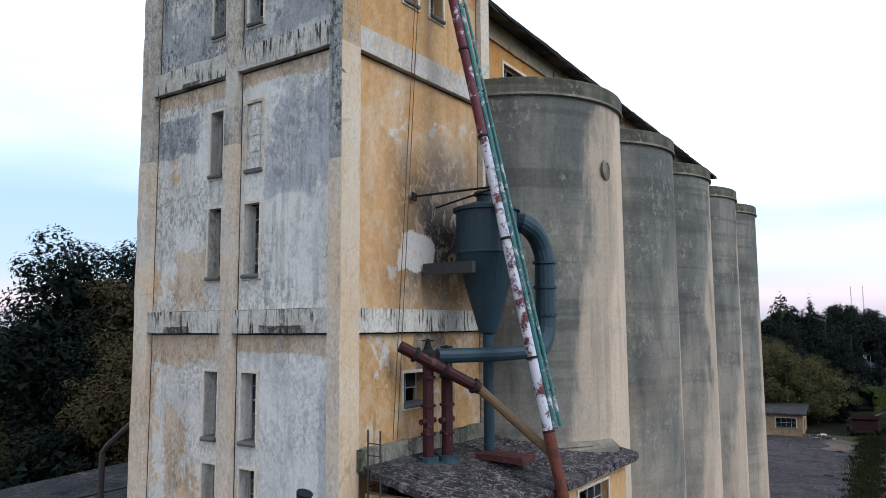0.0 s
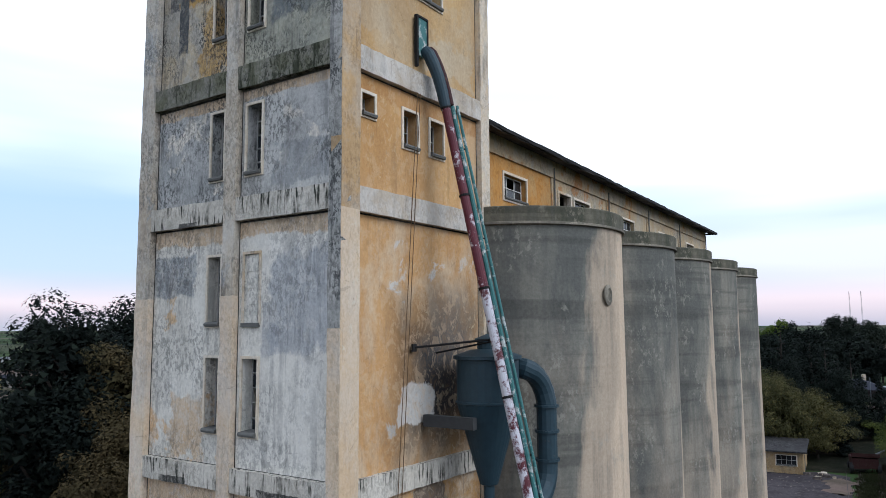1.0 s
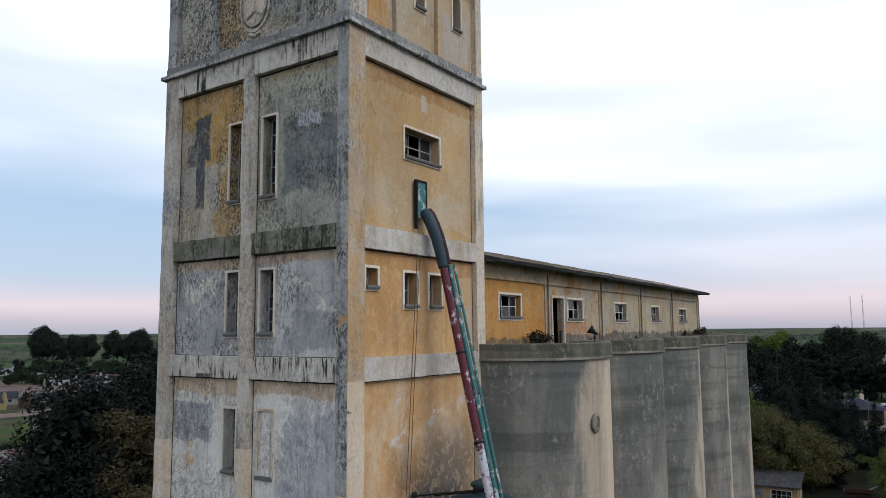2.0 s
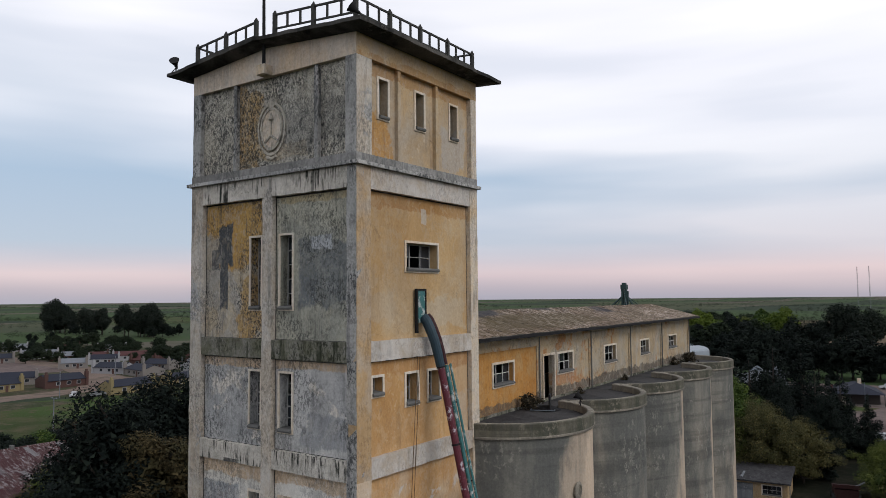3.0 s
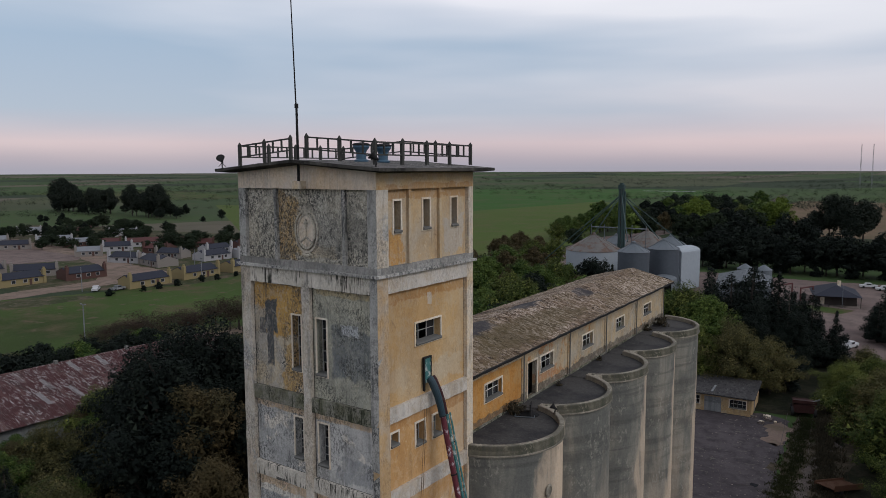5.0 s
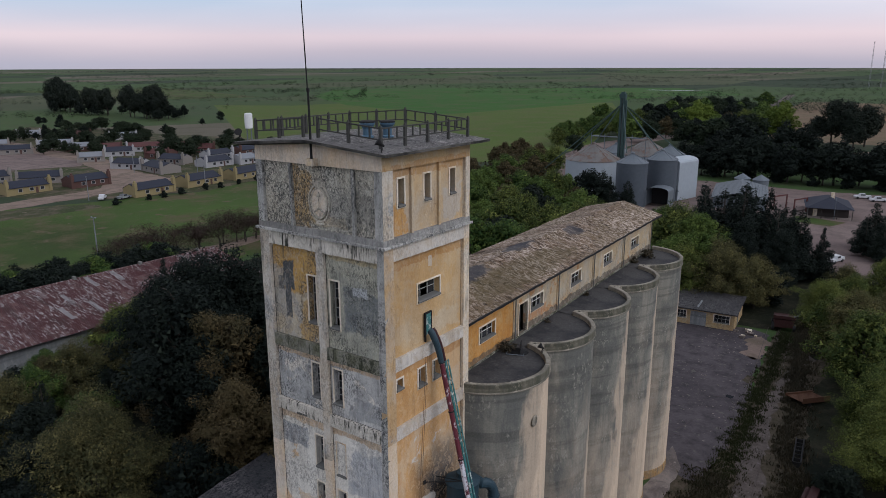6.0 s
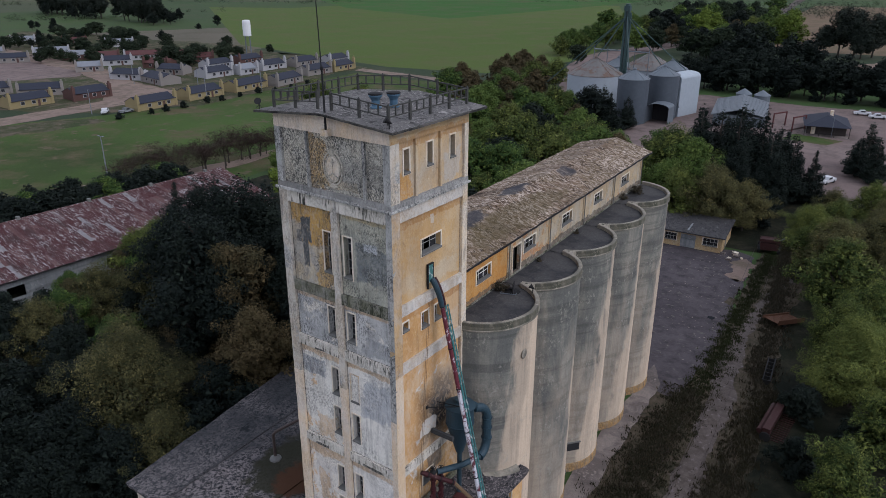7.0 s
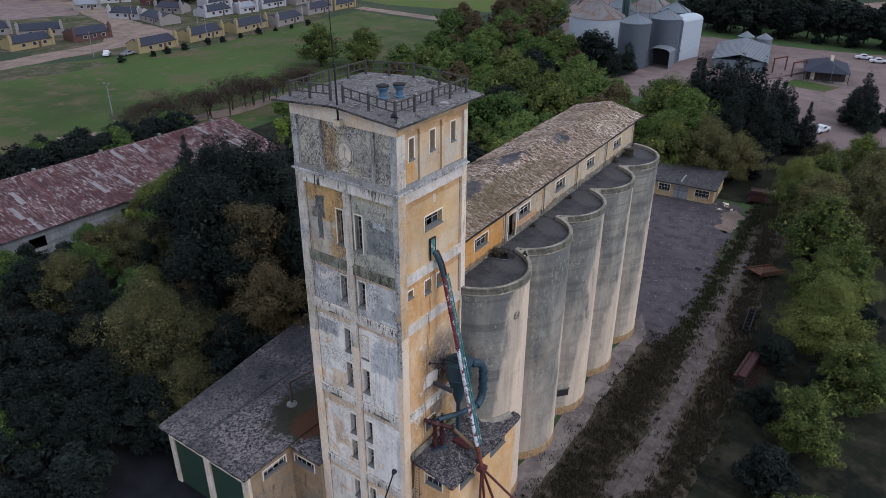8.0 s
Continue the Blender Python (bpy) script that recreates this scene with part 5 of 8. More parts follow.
part("bar", tubes((((-0.1, 3.4, 19.0), (2.1, 4.6, 19.25)), 0.035), sides=6), M_BLACK, stay)
part("bar", tubes((((-0.1, 4.6, 18.8), (2.1, 4.6, 19.2)), 0.03), sides=6), M_BLACK, stay)
part("plate", boxes((-0.1, -0.04, 3.3, 3.5, 18.88, 19.12)), M_BLACK, stay)

# the long spout from the hatch to the ground stand
spout = thing("grain_spout", "long maroon and teal grain spout with flaking white paint", "spout")
top_arc = [(0.0, 3.95, 28.5), (0.15, 3.95, 28.35), (0.30, 4.0, 28.0), (0.42, 4.08, 27.6), (0.52, 4.16, 27.1), (0.60, 4.22, 26.6)]
A, B = Vector((0.60, 4.22, 26.6)), Vector((3.85, 4.38, 12.1))
elbow = part("elbow", tubes((top_arc, [0.20, 0.21, 0.21, 0.20, 0.19, 0.18]), sides=14), M_BLUE, spout)
part("elbow_back", tubes(([(p[0] + 0.10, p[1] + 0.13, p[2] + 0.07) for p in top_arc], 0.12), sides=10), M_CLARET, spout, "claret strip along the elbow")
part("pipe", tubes(((A, A.lerp(B, 0.40)), 0.145), sides=14), M_PIPE, spout, "maroon pipe with white flaked paint")
part("pipe", tubes(((A.lerp(B, 0.40), B), 0.143), sides=14), M_PIPE_WORN, spout, "pipe worn white with maroon spots")
off = Vector((0.12, 0.2, 0.05))
part("teal_pipe", tubes(((A + off, B + off), 0.075), sides=8), M_TEAL, spout)
part("teal_pipe", tubes(((A + off * 1.75, B + off * 1.75), 0.05), sides=8), M_TEAL, spout)
part("dark_channel", tubes(((A + off * 1.4 - Vector((0.05, 0, 0.05)), B + off * 1.4 - Vector((0.05, 0, 0.05))), 0.05), sides=6), M_BLUE, spout)
for k, f in enumerate((0.0, 0.2, 0.4, 0.62, 0.86, 1.0)):
    p = A.lerp(B, f)
    part("collar", tubes(((p, p + (B - A).normalized() * 0.07), 0.172), sides=14), M_BLACK, spout)
for f in (0.1, 0.3, 0.52, 0.74, 0.93):
    p = A.lerp(B, f)
    part("clip", tubes(((p, p + off * 1.9), 0.03), sides=6), M_BLACK, spout)
HUB = Vector((4.3, 4.45, 10.0))
part("lower_pipe", tubes(((B, HUB), 0.17), sides=12), M_OXIDE, spout, "red oxide lower pipe")
part("guide_wire", tubes((((0.02, 3.5, 27.0), (0.05, 2.2, 11.8)), 0.012), sides=4), M_RUST, spout)
part("guide_wire", tubes((((0.02, 3.65, 27.0), (0.05, 2.4, 11.8)), 0.012), sides=4), M_RUST, spout)
hatch = thing("hatch", "teal painted steel hatch beside the spout", "hatch")
part("leaf", boxes((-0.12, -0.03, 3.6, 4.08, 28.3, 29.55)), M_TEAL, hatch)
part("frame", boxes((-0.12, 0.0, 3.52, 3.6, 27.9, 29.62), (-0.12, 0.0, 4.08, 4.14, 28.3, 29.62), (-0.12, 0.0, 3.6, 4.08, 29.55, 29.62)), M_BLACK, hatch)

stand = thing("spout_stand", "red oxide steel stand with splayed legs", "stand")
for foot in ((9.8, 9.5, 0.0), (5.6, 7.3, 0.0), (4.7, 5.4, 0.0), (5.0, 3.0, 0.0)):
    part("leg", tubes(((HUB, Vector(foot)), 0.11), sides=8), M_RED, stand)
part("head", boxes((HUB.x - 0.3, HUB.x + 0.35, HUB.y - 0.35, HUB.y + 0.35, 9.75, 10.15)), M_RED, stand)

screw = thing("screw_conveyor", "rusty red conveyor pipes standing on the annex roof", "conveyor")
part("upright", tubes((((0.75, 2.95, 11.1), (0.75, 2.95, 14.2)), 0.16), sides=10), M_CLARET, screw)
part("upright", tubes((((1.0, 3.55, 11.1), (1.0, 3.55, 14.0)), 0.17), sides=10), M_CLARET, screw)
part("foot", lathe([(0.001, 11.3), (0.3, 11.3), (0.3, 11.2), (0.34, 11.0)], (0.75, 2.95), 12), M_BLUE, screw)
part("foot", lathe([(0.001, 11.3), (0.3, 11.3), (0.3, 11.2), (0.34, 11.0)], (1.0, 3.55), 12), M_BLUE, screw)
part("slant_pipe", tubes((((0.3, 2.2, 14.45), (1.9, 3.9, 13.2)), 0.17), sides=10), M_CLARET, screw)
for ux, uy, uz in ((0.75, 2.95, 14.2), (1.0, 3.55, 14.0)):
    for zz in (11.9, 12.7, 13.5):
        part("flange", tubes((((ux, uy, zz), (ux, uy, zz + 0.07)), 0.225), sides=12), M_CLARET, screw)
    part("cap", lathe([(0.24, uz - 0.05), (0.24, uz + 0.06), (0.12, uz + 0.16), (0.05, uz + 0.45), (0.001, uz + 0.46)], (ux, uy), 12), M_BLACK, screw)
    part("handwheel", tubes(([(ux + 0.17 * math.cos(a), uy + 0.17 * math.sin(a), uz + 0.4) for a in np.linspace(0, 6.283, 13)], 0.025), sides=5), M_BLACK, screw)
    part("valve", tubes((((ux, uy - 0.34, 12.3), (ux, uy + 0.30, 12.3)), 0.09), sides=8), M_CLARET, screw)
for f in (0.18, 0.55, 0.92):
    q = Vector((0.3, 2.2, 14.45)).lerp(Vector((1.9, 3.9, 13.2)), f)
    part("flange", tubes(((q, q + Vector((0.05, 0.053, -0.039))), 0.23), sides=12), M_BLACK, screw)
part("slant_pipe", tubes((((1.9, 3.9, 13.2), (3.9, 4.55, 11.4)), 0.14), sides=10), M_RUST, screw)

drip = thing("drip_tray", "claret steel plate lying on the annex roof", "plate")
part("plate", worn_box(1.3, 2.9, 4.6, 5.4, 11.02, 11.2, 0.5, 0.02, 3), M_RED, drip)
flashing = thing("roof_flashing", "pale plaster flashing where the annex roof meets the silo", "flashing", m=ALONG)
part("strip", lathe([(RAD + 0.0, 11.0), (RAD + 0.12, 11.0), (RAD + 0.42, 10.8), (RAD + 0.44, 10.55)], (0, 0), 18, -72, 56), M_SILO_DARK, flashing)
part("capping", lathe([(RAD + 0.02, 11.02), (RAD + 0.34, 10.95), (RAD + 0.36, 10.9), (RAD + 0.1, 10.9)], (0, 0), 18, -70, 40), M_SILO_DARK, flashing)

# ---- land ----
def sheet(name, outline, z, material, label, category, rag=0.0, step=1.2):
    """A flat piece of ground; rag is how far its edge wanders, step how often."""
    if rag:
        rs = random.Random(len(outline) + int(outline[0][0]))
        walk_round, out, drift = list(zip(outline, outline[1:] + outline[:1])), [], 0.0
        for (xa, ya), (xb, yb) in walk_round:
            n = max(1, min(120, int(math.hypot(xb - xa, yb - ya) / step)))
            for i in range(n):
                drift = drift * 0.75 + rs.gauss(0, rag * 0.55)
                w, dx, dy = i / n, xb - xa, yb - ya
                r = math.hypot(dx, dy) or 1
                o = drift + rs.gauss(0, rag * 0.25)
                out.append((xa + dx * w - dy / r * o, ya + dy * w + dx / r * o))
        outline = out
    bm = bmesh.new()
    bm.faces.new([bm.verts.new((x, y, z)) for x, y in outline])
    bmesh.ops.triangulate(bm, faces=bm.faces)
    bm.normal_update()
    if bm.faces[0].normal.z < 0 if bm.faces.ensure_lookup_table() is None else False:
        bmesh.ops.reverse_faces(bm, faces=bm.faces)
    ob = part(name, bm, material)
    return tagged(ob, label, category, kind="structure")


# one sheet to the horizon, which lies on a faint swell of the plain
bm = bmesh.new()
radii = [0, 60, 150, 300, 600, 1000, 1600, 2300, 3200, 4400]
rings = [[bm.verts.new((r * math.cos(a), r * math.sin(a), 17.0 * max(0, (r - 1600) / 2800) ** 1.5)) for a in np.linspace(0, 2 * math.pi, 64, endpoint=False)] for r in radii[1:]]
centre = bm.verts.new((0, 0, 0))
for k in range(64):
    bm.faces.new((centre, rings[0][k], rings[0][(k + 1) % 64]))
    for a, b in zip(rings, rings[1:]):
        bm.faces.new((a[k], b[k], b[(k + 1) % 64], a[(k + 1) % 64]))
tagged(part("ground", bm, M_GRASS), "flat green and brown pasture reaching the horizon", "ground", kind="structure")

sheet("field", [(-330, 262), (-200, 240), (-150, 250), (-135, 320), (-190, 520), (-300, 760), (-520, 760), (-560, 520), (-640, 480)], 0.03, M_OLIVE_FIELD, "dull green grazed field", "field")
sheet("field", [(-345, 500), (-322, 690), (-305, 960), (-225, 1060), (-400, 1300), (-690, 1120), (-860, 900), (-700, 690), (-520, 560)], 0.06, M_WHEAT, "bright green crop field", "field")
sheet("field", [(-66, 424), (60, 430), (130, 900), (-126, 900), (-108, 626), (-86, 510)], 0.03, M_STUBBLE, "brown stubble field", "field")
sheet("pond", [(-412, 1168), (-326, 1172), (-324, 1188), (-410, 1182)], 0.12, M_POND, "pale shallow pond on the plain", "pond", 1.5, 8.0)
sheet("bare_lot", [(-24, 372), (-2, 360), (6, 372), (-12, 392)], 0.05, M_DIRT, "bare earth lot beyond the belt", "ground", 0.8, 3.0)
sheet("field", [(-1250, 560), (-820, 480), (-740, 640), (-1200, 800)], 0.05, M_MEADOW, "distant green field", "field")
sheet("town_ground", [(-420, 96), (-244, 84), (-206, 100), (-192, 150), (-200, 236), (-330, 262), (-520, 230)], 0.03, M_TOWN, "patchy grass and bare earth between the houses", "ground", 5.0, 9.0)
sheet("dirt_street", [(-216, 112), (-219, 139), (-252, 143), (-304, 158), (-420, 170), (-420, 156), (-306, 146), (-262, 134), (-240, 124), (-226, 112)], 0.075, M_DIRT, "pale dirt street between the houses", "road", 0.6, 3.0)
sheet("dirt_lot", [(-440, 104), (-300, 112), (-288, 138), (-302, 148), (-440, 156)], 0.055, M_LOT, "bare earth lot", "ground", 0.9, 3.0)
sheet("dirt_road", [(-206, -60), (-209, 20), (-210.6, 64), (-212, 83), (-213, 104), (-213, 124), (-219, 137), (-225, 134), (-226, 118), (-223, 100), (-224, 82), (-222, 60), (-220, 0), (-218, -60)], 0.06, M_DIRT, "pale dirt road along the houses", "road", 0.6, 3.0)
sheet("dirt_road", [(-204, 222), (-205, 229), (-150, 226), (-120, 214), (-121, 208), (-152, 219)], 0.06, M_DIRT, "pale dirt road by the crop field", "road")
sheet("green_strip", [(-215, 66), (-203, 92), (-198, 108), (-190, 128), (-196, 175), (-198, 218), (-150, 215), (-120, 190), (-108, 90), (-104, 10), (-205, 0), (-300, 20)], 0.04, M_MEADOW, "mown green verge", "grass")
sheet("bare_patch", [(-216, 56), (-209, 78), (-200, 92), (-193, 92), (-192, 80), (-197, 64), (-203, 48)], 0.05, M_TOWN, "worn earth patch in the grass", "ground", 1.2, 2.0)
sheet("undergrowth", [(-104, -60), (-104, 60), (-106, 100), (-112, 170), (-66, 175), (-40, 140), (-12, 110), (-12, -60)], 0.05, M_UNDER, "undergrowth beneath the trees, near-black for the shade there", "undergrowth")
sheet("undergrowth", [(14, -140), (15, 40), (12.5, 66), (9, 86), (4, 108), (-14, 108), (-30, 140), (0, 150), (30, 150), (70, 60), (70, -140)], 0.05, M_UNDER, "undergrowth beneath the trees, near-black for the shade there", "undergrowth")
sheet("yard", [(-14, 46), (5.6, 44), (6.0, 60), (4.3, 75), (2.4, 94), (-1, 96), (-14, 92)], 0.07, M_YARD, "dark worn asphalt yard", "yard", 0.35)
sheet("verge", [(3.2, 8), (9.9, -10), (9.9, 17), (10.1, 25), (10.0, 34), (9.5, 40), (8.6, 47), (7.0, 56), (6.8, 66), (7.3, 76), (8.7, 88), (3.0, 97), (2.6, 97), (4.3, 78), (5.7, 60), (6.4, 46), (2.8, 44), (3.2, 26)], 0.065, M_VERGE, "weedy verge beside the siding", "grass", 0.30, 0.8)
sheet("verge", [(13.3, -140), (17.4, -140), (16.8, 30), (15.0, 50), (12.6, 64), (11.8, 76), (12.4, 90), (10.5, 92), (9.8, 86), (8.4, 75), (8.8, 63), (10.8, 51), (11.6, 45), (12.4, 35), (13.1, 27), (13.6, 20)], 0.065, M_VERGE, "dry weedy bank of the siding", "grass", 0.35, 0.8)
sheet("track_bed", [(8.4, -140), (15.2, -140), (14.9, 20), (14.4, 27), (13.7, 35), (12.9, 45), (12.1, 51), (10.2, 63), (9.7, 75), (11.0, 86), (8.0, 90), (5.9, 76), (5.4, 66), (5.6, 56), (7.2, 47), (8.2, 40), (8.7, 34), (8.8, 25), (8.5, 17)], 0.06, M_TRACK, "brown gravel bed of an old siding", "track", 0.2)
sheet("apron", [(2.0, 9), (5.0, 9), (4.6, 20), (4.1, 32), (3.3, 46), (1.0, 50)], 0.08, M_APRON, "stained concrete apron along the silos", "pavement", 0.2)
sheet("forecourt", [(-60, -60), (8, -60), (8, -8), (4, 2), (-25, 2), (-36, -10)], 0.055, M_FORE, "paved forecourt coloured dark for the shade on it", "yard")
sheet("lot", [(-70, 176), (-50, 158), (-36, 152), (-24, 178), (-6, 146), (8, 134), (20, 150), (44, 258), (-20, 250), (-66, 250), (-96, 215), (-90, 190)], 0.06, M_LOT, "pinkish gravel yard", "yard", 0.7, 3.0)
sheet("yard_road", [(-92, 205), (-118, 262), (-134, 300), (-142, 348), (-132, 412), (-122, 428), (-114, 410), (-122, 350), (-112, 300), (-88, 262), (-66, 248)], 0.052, M_LOT, "pinkish gravel road leaving the yard", "road", 0.8, 4.0)
sheet("dirt_track", [(-131, 44), (-122, 60), (-117, 80), (-119, 108), (-123, 108), (-122, 84), (-127, 62), (-135, 44)], 0.05, M_DIRT, "pale dirt track behind a bare hedge", "road", 0.5, 2.0)
sheet("lawn", [(-14, 192), (-2, 190), (1, 198), (-12, 201)], 0.08, M_MEADOW, "small lawn before the office", "grass")
sheet("country_road", [(-76, 405), (-68, 405), (-96, 520), (-114, 626), (-134, 800), (-170, 1100), (-180, 1100), (-144, 800), (-122, 626), (-104, 520)], 0.07, M_TRACK, "straight country road with trees", "road")

sheet("undergrowth", [(-18, 90), (-14, 96), (3, 97), (6, 109), (-18, 110)], 0.053, M_UNDER, "undergrowth behind the outbuilding, near-black for the shade there", "undergrowth", 0.4)
sheet("straw_patch", [(3.0, 73.5), (4.4, 72.8), (4.8, 74.6), (3.6, 75.6)], 0.09, M_VERGE, "pale straw scattered on the asphalt", "straw", 0.3, 0.5)
sheet("soil_spill", [(0.5, 84), (3.2, 82), (3.8, 90), (1.2, 93), (-0.4, 90)], 0.09, M_DIRT, "pale soil washed over the asphalt edge", "soil", 0.5, 0.6)
sheet("pothole", [(2.6, 66.8), (3.4, 66.5), (3.5, 67.4), (2.7, 67.6)], 0.09, M_FORE, "dark pothole in the asphalt", "pothole", 0.1, 0.4)

# ---- trees ----
def leaf_cloud(rnd, lobes, count, size, flat=0.6):
    """Small leaf quads scattered through the skins of a set of lobes (x, y, z, rx, ry, rz)."""
    rs = np.random.RandomState(rnd)
    L = np.array(lobes)
    area = (L[:, 3] * L[:, 4] * L[:, 5]) ** (2 / 3)
    pick = rs.choice(len(L), count, p=area / area.sum())
    d = rs.normal(size=(count, 3))
    d /= np.linalg.norm(d, axis=1)[:, None]
    r = 1.06 - 0.42 * rs.rand(count) ** 1.6
    p = L[pick, :3] + d * L[pick, 3:] * r[:, None] + rs.normal(size=(count, 3)) * size * 0.35
    n = d * 1.1 + rs.normal(size=(count, 3)) * 0.55 + (0, 0, 0.8)
    n /= np.linalg.norm(n, axis=1)[:, None]
    t = np.cross(n, rs.normal(size=(count, 3)))
    t /= np.linalg.norm(t, axis=1)[:, None]
    b = np.cross(n, t)
    s = size * (0.6 + 0.8 * rs.rand(count))[:, None]
    tip = p + t * s
    v = np.stack([p - t * s * 0.6 - b * s * flat * 0.7, tip, p - t * s * 0.6 + b * s * flat * 0.7], axis=1).reshape(-1, 3)
    f = np.arange(count * 3).reshape(-1, 3)
    return v, f


def tree(name, label, seed, height, width, kind, material, count, leaf):
    """A tapered trunk with limbs, and a crown of small leaves in uneven clumps."""
    rnd = random.Random(seed)
    t = thing(name, label, "tree")
    bm = bmesh.new()
    lobes = []
    if kind == "conifer":
        tube(bm, [(0, 0, -0.2), (0.05, 0, height * 0.5), (0, 0, height * 0.95)], [height * 0.022, height * 0.014, 0.03], 7)
        layers = 11
        for k in range(layers):
            f = k / (layers - 1)
            z = height * (0.12 + 0.84 * f)
            reach = width / 2 * (1 - f) ** 0.75 * rnd.uniform(0.8, 1.1) + 0.25
            m = max(2, int(6 * (1 - f)) + 1)
            for i in range(m):
                a = 2 * math.pi * (i / m + rnd.random() * 0.2)
                q = reach * rnd.uniform(0.45, 0.75)
                lobes.append((q * math.cos(a), q * math.sin(a), z + rnd.uniform(-0.4, 0.4), reach * 0.45, reach * 0.45, height * 0.055))
                if reach > 1:
                    tube(bm, [(0, 0, z - 0.3), (q * math.cos(a), q * math.sin(a), z)], [0.07, 0.02], 4)
    else:
        low = {"willow": 0.12, "bush": 0.05, "eucalyptus": 0.32}.get(kind, 0.25)
        tube(bm, [(0, 0, -0.2), (rnd.uniform(-.2, .2), rnd.uniform(-.2, .2), height * low * 0.8), (0, 0, height * 0.7)], [height * 0.024, height * 0.015, 0.03], 8)
        n = {"willow": 120, "bush": 26, "eucalyptus": 80}.get(kind, 70)
        for k in range(n):
            a, f = 2 * math.pi * rnd.random(), rnd.random()
            z = height * (low + (0.93 - low) * f)
            env = math.sin(math.pi * min(1, 0.18 + 0.80 * f)) ** 0.7 * (1 + 0.24 * math.sin(2 * a + seed + 4 * f) + 0.2 * math.sin(3 * a + seed * 1.7 - 7 * f) + 0.12 * math.sin(7 * a + 11 * f))
            z += height * 0.05 * math.sin(3 * a + seed * 2.3)
            q = width / 2 * env * rnd.uniform(0.2, 1.0) ** 0.6 * 0.88
            r = width * rnd.uniform(0.055, 0.115) * (1.35 if kind in ("bush", "eucalyptus") else 0.80 if kind == "willow" else 0.95)
            c = (q * math.cos(a), q * math.sin(a), z)
            lobes.append((*c, r, r, r * rnd.uniform(0.65, 0.95)))
            if k % (3 if count > 5000 else 8):
                continue
            tube(bm, [(0, 0, max(height * low * 0.6, z - q * 0.9 - 0.5)), (c[0] * 0.5, c[1] * 0.5, z - q * 0.25), c], [height * 0.006, height * 0.004, 0.012], 4)
    part("trunk", bm, M_BARK, t)
    v, f = leaf_cloud(seed, lobes, count, leaf, {"conifer": 0.5, "willow": 0.34}.get(kind, 0.62))
    if kind != "conifer":
        # inner foliage, coarser, that closes the heart of the crown
        core = [(x * 0.72, y * 0.72, height * 0.5 + (z - height * 0.5) * 0.82 - r * 0.3, r, r, r) for x, y, z, r, _, _ in lobes]
        v2, f2 = leaf_cloud(seed + 500, core, count // 4, leaf * 1.8, 0.75)
        v, f = np.concatenate([v, v2]), np.concatenate([f, f2 + len(v)])
    me = bpy.data.meshes.new("crown")
    me.from_pydata(v.tolist(), [], f.tolist())
    me.materials.append(material)
    c = new("crown", me)
    c.parent = t
    return t


def bare_tree(name, label, seed, height):
    """A leafless tree: forking limbs only."""
    rnd = random.Random(seed)
    t = thing(name, label, "tree")
    bm = bmesh.new()

    def grow(p, way, length, r, depth):
        q = p + way * length
        tube(bm, [p, p.lerp(q, 0.5) + Vector((rnd.uniform(-1, 1), rnd.uniform(-1, 1), 0)) * length * 0.05, q], [r, r * 0.8, r * 0.6], 4, False)
        if depth:
            for _ in range(3):
                w = (way + Vector((rnd.uniform(-1, 1), rnd.uniform(-1, 1), rnd.uniform(-0.2, 0.6))) * 0.65).normalized()
                grow(q, w, length * rnd.uniform(0.6, 0.8), r * 0.55, depth - 1)

    grow(Vector((0, 0, -0.1)), Vector((0, 0, 1)), height * 0.3, height * 0.02, 4)
    part("limb_work", bm, M_BARK, t)
    lobes = [(rnd.gauss(0, height * 0.24), rnd.gauss(0, height * 0.24), height * rnd.uniform(0.40, 0.90), height * 0.16, height * 0.16, height * 0.10) for _ in range(26)]
    v, f = leaf_cloud(seed, lobes, 2600, 0.30, 0.12)
    me = bpy.data.meshes.new("twig_haze")
    me.from_pydata(v.tolist(), [], f.tolist())
    me.materials.append(L_TWIG)
    c = new("twig_haze", me)
    c.parent = t
    return t


